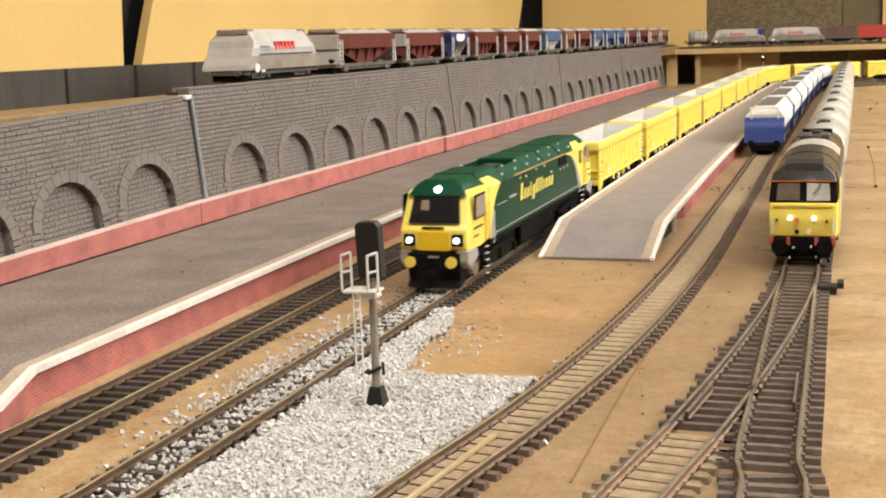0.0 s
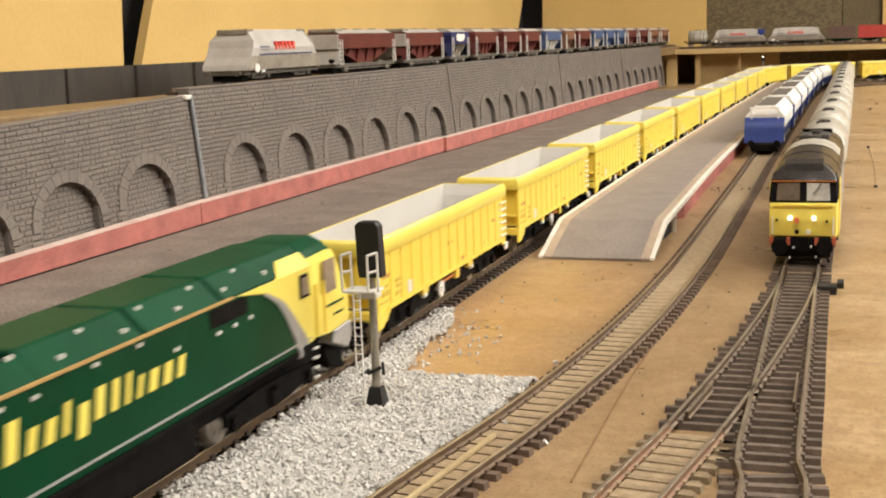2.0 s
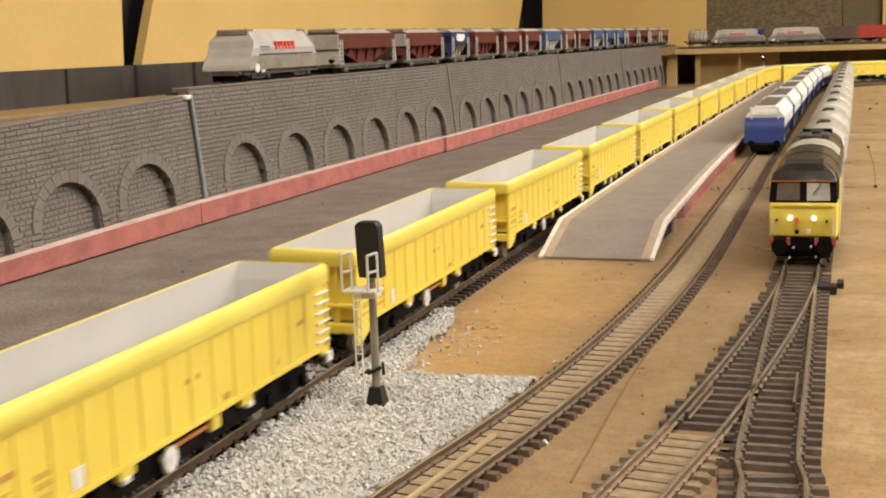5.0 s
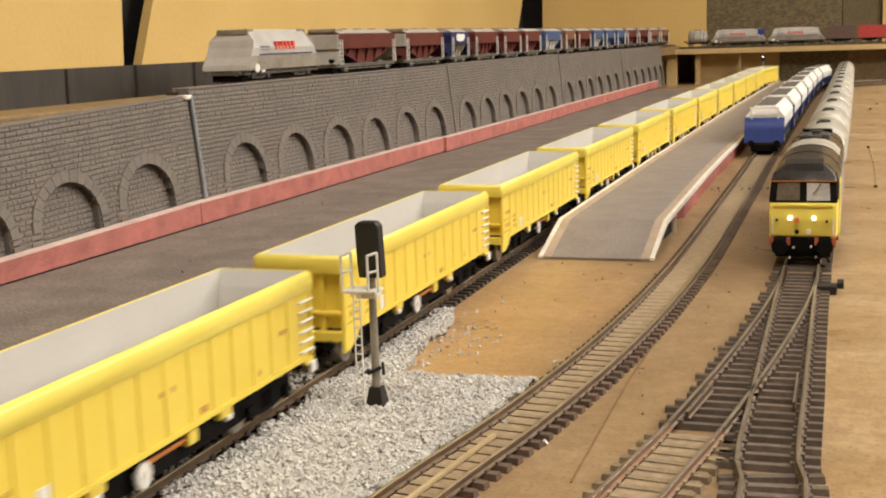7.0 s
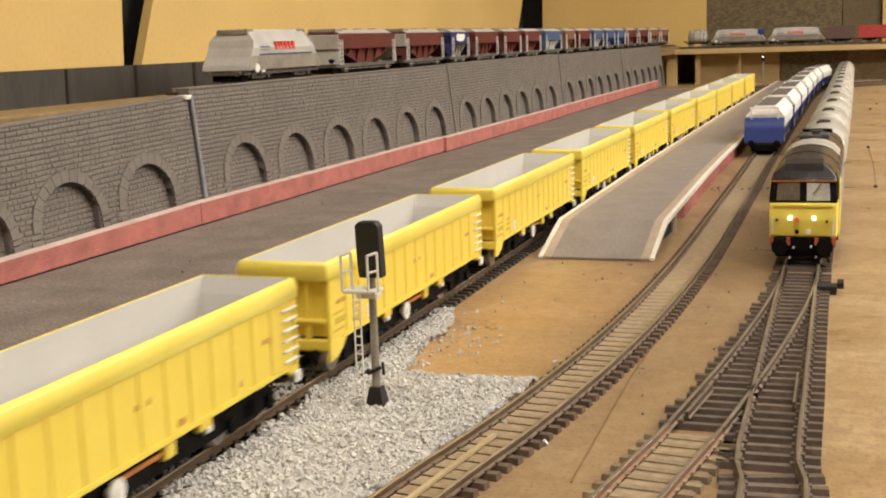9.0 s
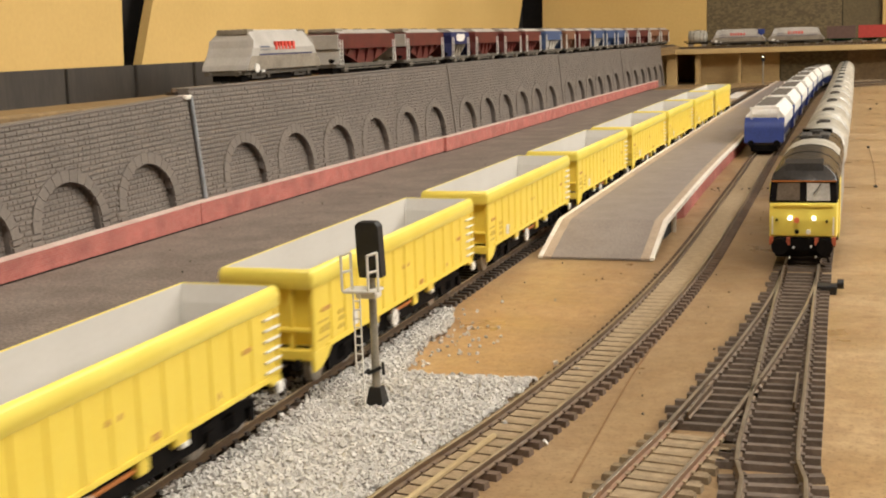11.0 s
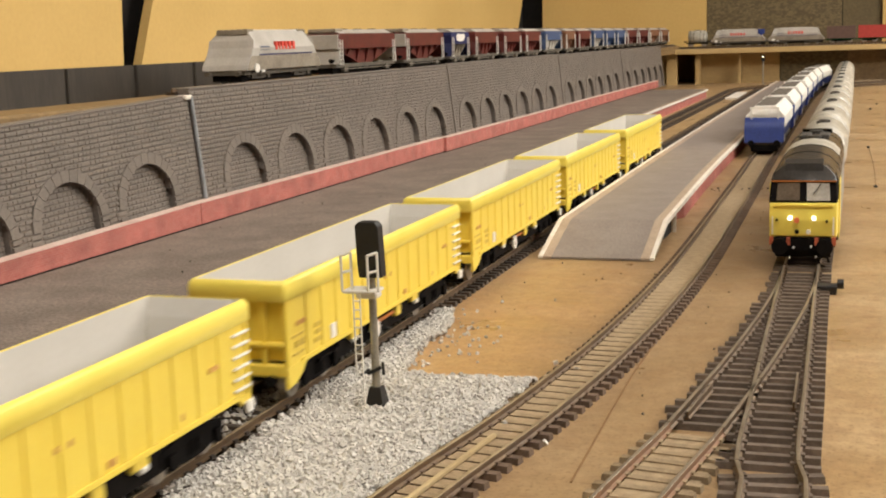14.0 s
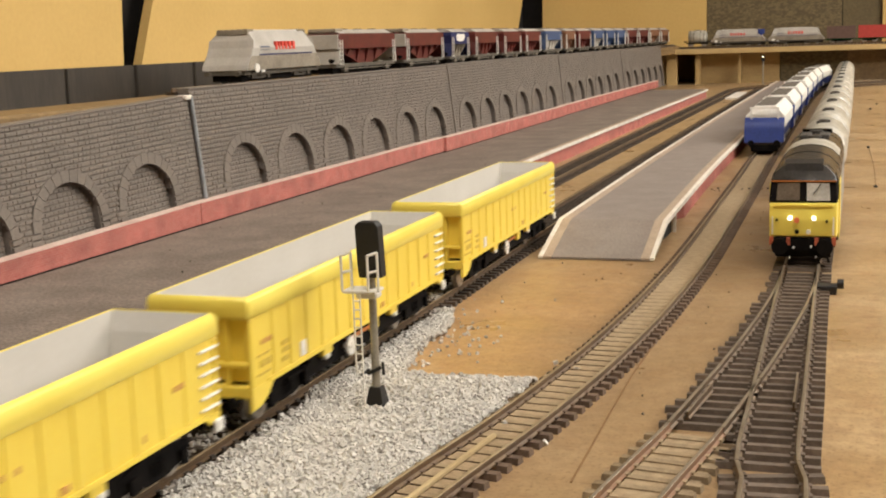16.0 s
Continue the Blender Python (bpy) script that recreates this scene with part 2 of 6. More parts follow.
RUST = mat("rusty_brown_hopper_paint", (0.20, 0.085, 0.04), (0.15, 0.065, 0.035), rough=0.6, scale=60, fine=700)
BLUEGREY = mat("faded_blue_hopper_paint", (0.05, 0.085, 0.18), (0.045, 0.07, 0.15), rough=0.5, scale=60, fine=700)
CARGO = mat("brown_grey_stone_load", (0.10, 0.082, 0.066), (0.15, 0.125, 0.10), rough=0.9, scale=300, fine=1200, bump=0.5)
REDBOX = mat("red_container_paint", (0.42, 0.045, 0.035), (0.36, 0.04, 0.03), rough=0.5)
BROWNBOX = mat("brown_container_paint", (0.12, 0.065, 0.05), (0.10, 0.055, 0.042), rough=0.6)
FADED = mat("faded_brown_marking", (0.52, 0.24, 0.07), (0.60, 0.34, 0.08), rough=0.5)
OCHRE = mat("worn_ochre_marking", (0.56, 0.38, 0.06), (0.64, 0.45, 0.07), rough=0.5)
GOLD = mat("tan_gold_line", (0.46, 0.29, 0.10), (0.38, 0.23, 0.08), rough=0.45)
BROWNSCREEN = mat("brownish_windscreen", (0.15, 0.115, 0.085), (0.10, 0.078, 0.060), rough=0.12, spec=0.6, scale=80, bump=0)
SEAM = mat("brown_seam_line", (0.24, 0.135, 0.055), (0.19, 0.105, 0.045), rough=0.7)
CARDTOP = mat("pinkish_card_edge", (0.66, 0.50, 0.43), (0.55, 0.38, 0.32), rough=0.7, scale=60, fine=500)
REDSHAPE = mat("red_marking", (0.68, 0.06, 0.04), rough=0.5)
NAVY = mat("navy_marking", (0.02, 0.025, 0.10), rough=0.5)
POST = mat("grey_signal_post", (0.30, 0.265, 0.21), (0.25, 0.22, 0.175), rough=0.5)
SIGBLACK = mat("black_signal_plastic", (0.013, 0.011, 0.010), (0.018, 0.015, 0.013), rough=0.5)
SIGWHITE = mat("off_white_ladder", (0.78, 0.74, 0.69), (0.70, 0.66, 0.60), rough=0.5)
BRASS = mat("tan_wooden_strip", (0.50, 0.38, 0.21), (0.40, 0.29, 0.15), rough=0.55, scale=80, stretch=(4, 0.4, 4))
LAMPLIT = glow("lit_headlamp", (0.93, 0.96, 1.0), 2.6)
LAMPWARM = glow("lit_marker_lamp", (1.0, 0.86, 0.55), 4.0)
# The red mark is dim; a weak glow is added to its colour.
LAMPRED = glow("lit_red_marker", (0.55, 0.14, 0.05), 0.25)
# Glow for the tubes of the added, unseen fixtures.
TUBE = glow("lit_tube", (1.0, 0.92, 0.78), 6.0)


# ---- mesh helpers ----
def box(bm, x0, x1, y0, y1, z0, z1):
    v = [bm.verts.new((x, y, z)) for z in (z0, z1) for x, y in ((x0, y0), (x1, y0), (x1, y1), (x0, y1))]
    return [bm.faces.new([v[i] for i in f]) for f in
            ((3, 2, 1, 0), (4, 5, 6, 7), (0, 1, 5, 4), (1, 2, 6, 5), (2, 3, 7, 6), (3, 0, 4, 7))]


def prism_y(bm, section, y0, y1, scale1=1.0):
    """A section in x and z, counter-clockwise seen from the front, drawn out from y0 to y1."""
    a = [bm.verts.new((x, y0, z)) for x, z in section]
    b = [bm.verts.new((x * scale1, y1, z)) for x, z in section]
    bm.faces.new(a), bm.faces.new(b[::-1])
    n = len(section)
    for i in range(n):
        bm.faces.new((a[i], b[i], b[(i + 1) % n], a[(i + 1) % n]))


def prism_x(bm, profile, x0, x1):
    """A profile in y and z drawn out from x0 to x1."""
    a = [bm.verts.new((x0, y, z)) for y, z in profile]
    b = [bm.verts.new((x1, y, z)) for y, z in profile]
    bm.faces.new(a), bm.faces.new(b[::-1])
    n = len(profile)
    for i in range(n):
        bm.faces.new((a[i], b[i], b[(i + 1) % n], a[(i + 1) % n]))


def disc(bm, x, y, z, r, depth, axis="X", n=14):
    turn = {"X": pose(0, 0, 0, 0, 90, 0), "Y": pose(0, 0, 0, 90, 0, 0), "Z": pose(0, 0, 0)}[axis]
    bmesh.ops.create_cone(bm, cap_ends=True, segments=n, radius1=r, radius2=r, depth=depth, matrix=Matrix.Translation((x, y, z)) @ turn)


def bevelled(bm, width, segments=2):
    bmesh.ops.recalc_face_normals(bm, faces=bm.faces[:])
    bmesh.ops.bevel(bm, geom=bm.edges[:], offset=width, segments=segments, profile=0.6, affect="EDGES", clamp_overlap=True)
    return bm


def finish(name, bm, material, smooth=False):
    bmesh.ops.recalc_face_normals(bm, faces=bm.faces[:])
    me = bpy.data.meshes.new(name)
    bm.to_mesh(me)
    bm.free()
    me.materials.append(material)
    if smooth:
        for f in me.polygons:
            f.use_smooth = True
        me.set_sharp_from_angle(angle=radians(40))
    return me


def part(name, bm, material, parent, label="", smooth=False):
    ob = new(name, finish(name, bm, material, smooth))
    ob.parent = parent
    return tagged(ob, label)


def shared(name, me, parent, m=None):
    ob = new(name, me)
    ob.parent = parent
    if m is not None:
        ob.matrix_basis = m
    return ob


def thing(name, label, category, group="", kind="", m=None):
    ob = new(name)
    ob.empty_display_size = 0.01
    if m is not None:
        ob.matrix_world = m
    return tagged(ob, label, category, group, kind)


def solid(name, bm, material, label, category, kind="", m=None, smooth=False, group=""):
    ob = new(name, finish(name, bm, material, smooth))
    if m is not None:
        ob.matrix_world = m
    return tagged(ob, label, category, group, kind)


def B(*boxes):
    bm = bmesh.new()
    for b in boxes:
        box(bm, *b)
    return bm


RH = 0.0045  # rail head over the board
# ---- the room and the boards ----
solid("ground", B((-0.84, 0.95, -3.4, 3.26, -0.018, 0.0)), BOARD, "tan hardboard layout baseboard with stains and specks", "baseboard", "structure")
solid("floor", B((-2.4, 2.6, -4.0, 5.0, -1.02, -1.0)), DECK, "brown room floor under the layout", "floor", "structure")
solid("ceiling", B((-2.4, 2.6, -4.0, 5.0, 1.38, 1.42)), CEIL, "white painted room ceiling", "ceiling", "structure")
for nm, bx in (("wall_west", (-2.45, -2.4, -4.0, 5.0, -1.0, 1.38)), ("wall_east", (2.6, 2.65, -4.0, 5.0, -1.0, 1.38)),
               ("wall_south", (-2.4, 2.6, -4.05, -4.0, -1.0, 1.38)), ("wall_north", (-2.4, 2.6, 5.0, 5.05, -1.0, 1.38))):
    solid(nm, B(bx), ROOM, "plain cream painted room wall", "wall", "structure")
# Unseen fixtures, added as bodies for the area lamps.
for eye, target, wide, deep, watts in UNSEEN_LAMPS:
    lampbox = thing("ceiling_light", "white ceiling tube light with a long casing", "ceiling light", "ceiling tube lights", m=look(eye, target) @ pose(0, 0, 0.016))
    part("casing", bevelled(B((-wide / 2 - 0.02, wide / 2 + 0.02, -deep / 2 - 0.01, deep / 2 + 0.01, 0.0, 0.035)), 0.004), WHITE, lampbox)
    bm = bmesh.new()
    disc(bm, 0, -deep / 4, -0.006, 0.011, wide - 0.02, "X"), disc(bm, 0, deep / 4, -0.006, 0.011, wide - 0.02, "X")
    part("tube", bm, TUBE, lampbox, "glowing white tubes", True)
    for sx in (-wide * 0.42, wide * 0.42):  # hangers up to the ceiling
        foot = lampbox.matrix_world @ Vector((sx, 0, 0.034))
        bm = bmesh.new()
        box(bm, foot.x - 0.003, foot.x + 0.003, foot.y - 0.003, foot.y + 0.003, foot.z - 0.006, 1.381)
        bmesh.ops.transform(bm, matrix=lampbox.matrix_world.inverted(), verts=bm.verts[:])
        part("hanger", bm, WHITE, lampbox)

# Backscene boards: slanted edges leave dark gaps.
def leaf(name, quad, thick, axis, at, material, label):
    bm = bmesh.new()
    a = [bm.verts.new((at, u, w) if axis == "x" else (u, at, w)) for u, w in quad]
    b = [bm.verts.new((at - thick, u, w) if axis == "x" else (u, at + thick, w)) for u, w in quad]
    bm.faces.new(a), bm.faces.new(b)
    for i in range(4):
        bm.faces.new((a[i], a[(i + 1) % 4], b[(i + 1) % 4], b[i]))
    return solid(name, bm, material, label, "backboard")


leaf("backboard", [(-0.3, 0.0), (1.262, 0.0), (1.292, 0.42), (-0.3, 0.42)], 0.012, "x", -0.80, PANEL, "plain yellow-ochre painted backboard standing behind the tracks")
leaf("backboard", [(1.262, 0.0), (2.965, 0.0), (3.17, 0.30), (1.40, 0.30)], 0.012, "x", -0.80, PANEL, "leaning yellow-ochre backboard with slanted edges")
leaf("backboard", [(-0.774, 0.0), (-0.356, 0.0), (-0.356, 0.42), (-0.768, 0.42)], 0.012, "y", 3.20, PANEL, "yellow-ochre backboard across the far end")
leaf("backboard", [(-0.354, 0.0), (-0.036, 0.0), (-0.036, 0.42), (-0.354, 0.42)], 0.014, "y", 3.204, OSB, "dark brown flecked chipboard backboard")
leaf("backboard", [(-0.034, 0.0), (0.054, 0.0), (0.054, 0.42), (-0.034, 0.42)], 0.014, "y", 3.208, DIM, "dull olive-brown backboard strip")
leaf("backboard", [(0.056, 0.0), (0.95, 0.0), (0.95, 0.42), (0.056, 0.42)], 0.012, "y", 3.20, PANEL, "yellow-ochre backboard beside the olive strip")
solid("backing_wall", B((-0.86, -0.835, -0.3, 3.26, 0.0, 0.42), (-0.835, 0.95, 3.24, 3.26, 0.0, 0.42)), BLACK_GAP, "black backing seen through the gaps", "backing", "structure")

# The upper deck: along the left side, then across the far end.
DZ = 0.0790
upper_deck = thing("upper_deck", "raised brown wooden upper deck carrying the high-level track", "deck", kind="structure")
part("deck_board", B((-0.80, -0.388, -0.25, 2.88, DZ - 0.0085, DZ), (-0.80, 0.95, 2.88, 3.2, DZ - 0.0085, DZ)), DECK, upper_deck)
part("fascia", bevelled(B((-0.430, 0.95, 2.872, 2.8795, DZ - 0.0105, DZ + 0.0005)), 0.0008), SUPPORT, upper_deck, "pale wooden edge strip")
for x0, x1, y0 in ((-0.410, -0.388, 2.892), (-0.347, -0.337, 2.90), (-0.252, -0.247, 2.905), (0.20, 0.23, 2.892)):
    part("support_post", B((x0, x1, y0, y0 + 0.02, 0.0, DZ - 0.0086)), SUPPORT, upper_deck)
for x0, x1, mt, lb in ((-0.80, -0.412, SUPPORT, ""), (-0.350, -0.250, SUPPORT, ""), (-0.248, -0.165, SUPPORT, ""),
                       (-0.163, -0.022, OSB, "dark flecked board"), (-0.02, 0.95, DECK, "")):
    part("under_panel", B((x0, x1, 2.945, 2.951, 0.0, DZ - 0.0088)), mt, upper_deck, lb)

# Dark grey fence along the back of the deck.
fence = thing("lineside_fence", "dark grey moulded fence panels with flat posts on the deck", "fence")
FX = -0.505
for i in range(8):
    y0 = 0.30 + i * 0.0865
    part("fence_panel", B((FX - 0.003, FX, y0 + 0.0042, y0 + 0.0823, DZ, DZ + 0.0268)), FENCE, fence)
    part("fence_post", bevelled(B((FX - 0.004, FX + 0.0024, y0 - 0.0042, y0 + 0.0042, DZ, DZ + 0.0268)), 0.0006, 1), FENCE, fence)

# ---- platforms ----
PZ = 0.0145


def slab(bm, plan, z0, z1):
    a = [bm.verts.new((x, y, z0)) for x, y in plan]
    b = [bm.verts.new((x, y, z1)) for x, y in plan]
    bm.faces.new(a[::-1]), bm.faces.new(b)
    n = len(plan)
    for i in range(n):
        bm.faces.new((a[i], a[(i + 1) % n], b[(i + 1) % n], b[i]))
    return bm


main_platform = thing("main_platform", "long grey station platform with white edge and red brick face", "platform", kind="structure")
MP = [(-0.3685, 0.20), (-0.2385, 0.20), (-0.2385, 0.299), (-0.2550, 0.3385), (-0.2600, 0.60), (-0.2610, 1.05), (-0.2530, 2.30), (-0.262, 2.335), (-0.3685, 2.335)]
INSET = 0.0025
part("brick_face", slab(bmesh.new(), [(x - (INSET if x > -0.3 else 0), y) for x, y in MP], 0.0, PZ - 0.0022), BRICK, main_platform, "printed red brick face")
part("surface", slab(bmesh.new(), [(x - (0.0075 if x > -0.3 else 0), y) for x, y in MP], PZ - 0.0021, PZ - 0.0002), ASPHALT, main_platform, "worn grey-brown tarmac surface")


def ribbon(bm, pts, off0, off1, z0, z1):
    """A strip along a plan line, between two sideways offsets."""
    rows = []
    for i, (x, y) in enumerate(pts):
        a, b = pts[max(0, i - 1)], pts[min(len(pts) - 1, i + 1)]
        d = Vector((b[0] - a[0], b[1] - a[1])).normalized()
        nx, ny = d.y, -d.x
        rows.append([bm.verts.new((x + nx * o, y + ny * o, z)) for o, z in ((off0, z0), (off1, z0), (off1, z1), (off0, z1))])
    for r, s in zip(rows, rows[1:]):
        for k in range(4):
            bm.faces.new((r[k], r[(k + 1) % 4], s[(k + 1) % 4], s[k]))
    bm.faces.new(rows[0]), bm.faces.new(rows[-1][::-1])
    return bm


part("coping", ribbon(bmesh.new(), MP[1:8], -0.0075, -0.0024, PZ - 0.0021, PZ), EDGE_TAN, main_platform, "tan coping slabs")
part("white_edge", ribbon(bmesh.new(), MP[1:8], -0.0024, 0.0003, PZ - 0.0022, PZ + 0.0002), EDGE_WHITE, main_platform, "white painted edge line")

strip = thing("brick_kerb_wall", "low red brick paper wall with a pale top along the stone wall", "low wall", kind="structure")
SX = -0.3605
RUNS = [(0.20, 0.642), (0.6425, 0.944), (0.9445, 1.10), (1.1005, 1.60), (1.6005, 2.43)]
for i, (a, b) in enumerate(RUNS):
    dx = (0.0, 0.0002, -0.0006, 0.0022, -0.0003)[i]
    low = [0.0145 * max(0.0, 0.655 - yy) for yy in (a, b)]  # the near length leans down with its wall panel
    # The foot is a black strip that draws the shadow line under the paper.
    for nm, x0, x1, z0, z1, mt, lb in (("foot", SX - 0.006, SX - 0.0016, PZ - 0.0004, PZ + 0.0009, BLACK_GAP, "dark gap under the brick paper"),
                                       ("brick_strip", SX - 0.006, SX, PZ + 0.0009, 0.0278, BRICK, ""), ("pale_top", SX - 0.0062, SX + 0.0003, 0.0278, 0.0284, CARDTOP, "pale card top edge")):
        bm = B((x0 + dx, x1 + dx, a, b, z0, z1))
        for v in bm.verts:
            if v.co.z > 0.02:
                v.co.z -= low[0] if v.co.y < (a + b) / 2 else low[1]
        part(nm, bm, mt, strip, lb)

island = thing("island_platform", "island platform with a ramp end, white edges and tan coping", "platform", kind="structure")
IL, IR, IY = -0.1588, -0.0976, 0.690


def island_x(y, side):
    far = max(0.0, y - 1.2) / 1.45
    return (-0.1588 - 0.0025 * min(1.0, (y - 0.69) / 0.3) + 0.009 * far ** 2) if side < 0 else (-0.0976 - 0.0055 * min(1.0, (y - 0.69) / 0.3) - 0.029 * far ** 1.6)


YS = [0.69, 0.80, 0.92, 1.05, 1.2, 1.4, 1.6, 1.8, 2.0, 2.2, 2.4, 2.63]


def island_strip(o0, o1, p0, p1, z0, z1):
    """Between two lines: edge side and inset each, over the ramp and the level part."""
    bm = bmesh.new()
    rows = []
    for y in [0.640] + YS:
        top = z1 if y > 0.68 else 0.0016 + z1 - PZ
        bot = z0 if y > 0.68 else 0.0004
        yy = max(y, 0.69)
        xa, xb = island_x(yy, o0) + p0, island_x(yy, o1) + p1
        rows.append([bm.verts.new(v) for v in ((xa, y, bot), (xb, y, bot), (xb, y, top), (xa, y, top))])
    for r, s in zip(rows, rows[1:]):
        for k in range(4):
            bm.faces.new((r[k], r[(k + 1) % 4], s[(k + 1) % 4], s[k]))
    bm.faces.new(rows[0]), bm.faces.new(rows[-1])
    return bm


part("surface", island_strip(-1, 1, 0.0068, -0.0068, PZ - 0.0022, PZ - 0.0002), ASPHALT2, island, "smooth lilac-grey tarmac surface")
part("coping", island_strip(-1, -1, 0.0022, 0.0068, PZ - 0.0022, PZ), EDGE_TAN, island, "tan coping slabs")
part("coping", island_strip(1, 1, -0.0068, -0.0022, PZ - 0.0022, PZ), EDGE_TAN, island, "tan coping slabs")
part("white_edge", island_strip(-1, -1, -0.0002, 0.0022, PZ - 0.0024, PZ + 0.0002), EDGE_WHITE, island, "white painted edge line")
part("white_edge", island_strip(1, 1, -0.0022, 0.0002, PZ - 0.0024, PZ + 0.0002), EDGE_WHITE, island, "white painted edge line")
bm = bmesh.new()
slab(bm, [(island_x(y, -1) + 0.003, y) for y in YS[::-1]] + [(island_x(y, 1) - 0.040, y) for y in YS[:1]] + [(island_x(0.74, 1) - 0.040, 0.742)] + [(island_x(max(y, 0.742), 1) - 0.003, max(y, 0.742)) for y in YS[1:]], 0.0, PZ - 0.0024)
part("brick_face", bm, BRICK, island, "printed dark red brick face")
# Black block stands in for the shade in the hollow ramp end.
part("end_void", B((-0.1340, island_x(0.74, 1) - 0.0042, 0.712, 0.7416, 0.0, 0.0108)), BLACK_GAP, island, "dark hollow under the ramp")
part("end_post", B((island_x(0.74, 1) - 0.0030, island_x(0.74, 1) - 0.0012, 0.7395, 0.7418, 0.0, PZ - 0.0024)), EDGE_WHITE, island, "white card edge of the brick face")

# ---- tracks ----
class Line:
    """A plan line of points, smoothed, with place and heading at a running length."""
    def __init__(self, pts, step=0.006):
        P = np.array(pts, float)
        out = []
        for i in range(len(P) - 1):
            p0, p1, p2, p3 = P[max(i - 1, 0)], P[i], P[i + 1], P[min(i + 2, len(P) - 1)]
            n = max(2, int(np.linalg.norm(p2 - p1) / step))
            for t in np.linspace(0, 1, n, endpoint=False):
                out.append(0.5 * (2 * p1 + (p2 - p0) * t + (2 * p0 - 5 * p1 + 4 * p2 - p3) * t * t + (3 * p1 - p0 - 3 * p2 + p3) * t ** 3))
        out.append(P[-1])
        self.p = np.array(out)
        self.s = np.r_[0, np.cumsum(np.linalg.norm(np.diff(self.p, axis=0), axis=1))]
        self.length = self.s[-1]

    def at(self, s):
        x, y = np.interp(s, self.s, self.p[:, 0]), np.interp(s, self.s, self.p[:, 1])
        a, b = min(max(s - 0.004, 0), self.length - 0.008), max(min(s + 0.004, self.length), 0.008)
        dx = np.interp(b, self.s, self.p[:, 0]) - np.interp(a, self.s, self.p[:, 0])
        dy = np.interp(b, self.s, self.p[:, 1]) - np.interp(a, self.s, self.p[:, 1])
        return float(x), float(y), math.degrees(math.atan2(-dx, dy))

    def place(self, s, z=0.0):
        x, y, rz = self.at(s)
        return pose(x, y, z, 0, 0, rz)


def arc(cx, cy, r, a0, a1, n=14):
    return [(cx + r * math.cos(radians(a0 + (a1 - a0) * i / n)), cy + r * math.sin(radians(a0 + (a1 - a0) * i / n))) for i in range(n + 1)]


PITCH_S = 0.0072


def sleeper_mesh(name, length, material, chairs=0.0):
    bm = B((-length / 2, length / 2, -0.00175, 0.00175, 0.0, 0.0019))
    for v in bm.verts:
        if v.co.z > 0.001:
            v.co.y *= 0.82
            v.co.x *= 0.985
    if chairs:
        for s in (-1, 1):
            box(bm, s * chairs - 0.0016, s * chairs + 0.0016, -0.0011, 0.0011, 0.0019, 0.0026)
    return finish(name, bm, material)


def rail(line, off, s0, s1, parent, side_mat, top_mat, base=0.0019, lift=0.0, name="rail", slim=1.0):
    """One rail: foot, web and head drawn along the line, with a polished strip on the head."""
    sec = ((-0.0011, base), (0.0011, base), (0.0011, base + 0.0004), (0.0004, base + 0.0008), (0.0004, base + 0.0017),
           (0.0006, base + 0.0019), (0.0006, RH - 0.0001), (-0.0006, RH - 0.0001), (-0.0006, base + 0.0019), (-0.0004, base + 0.0017),
           (-0.0004, base + 0.0008), (-0.0011, base + 0.0004))
    sec = [(x * slim, z) for x, z in sec]
    n = max(2, int((s1 - s0) / 0.012))
    bm, bt = bmesh.new(), bmesh.new()
    rows, tops = [], []
    for i in range(n + 1):
        m = line.place(s0 + (s1 - s0) * i / n, lift)
        rows.append([bm.verts.new(m @ Vector((off + x, 0, z))) for x, z in sec])
        tops.append([bt.verts.new(m @ Vector((off + x, 0, z))) for x, z in ((-0.00052 * slim, RH - 0.0001), (0.00052 * slim, RH - 0.0001), (0.00045 * slim, RH), (-0.00045 * slim, RH))])
    for rr, b2 in ((rows, bm), (tops, bt)):
        k = len(rr[0])
        for r, s in zip(rr, rr[1:]):
            for j in range(k):
                b2.faces.new((r[j], r[(j + 1) % k], s[(j + 1) % k], s[j]))
        b2.faces.new(rr[0]), b2.faces.new(rr[-1])
    r = part(name, bm, side_mat, parent)
    part("rail_head", bt, top_mat, r, "worn bright rail head")
    return r


def track(label, line, s0, s1, sl_mat, side_mat, top_mat, gauge=0.0173, length=0.030, near=(0.0, 9.0), lift=0.0, rails=True):
    t = thing("railway_track", label, "track", kind="structure")
    if rails:
        for sd in (-1, 1):
            rail(line, sd * gauge / 2, s0, s1, t, side_mat, top_mat, lift=lift)
    me = sleeper_mesh("sleeper", length, sl_mat, gauge / 2)
    far, count, s = bmesh.new(), 0, s0 + 0.004
    rng = random.Random(len(label))
    while s < s1 - 0.002:
        x, y, rz = line.at(s)
        m = pose(x, y, lift, 0, 0, rz + rng.uniform(-1.2, 1.2))
        if near[0] <= y <= near[1] and count < 290:
            shared("sleeper", me, t, m)
            count += 1
        else:
            far.from_mesh(me)
            for v in [v for v in far.verts if not v.tag]:
                v.co = m @ v.co
                v.tag = True
        s += PITCH_S
    if len(far.verts):
        tagged(part("far_sleepers", far, sl_mat, t), kind="stuff")
    else:
        far.free()
    return t


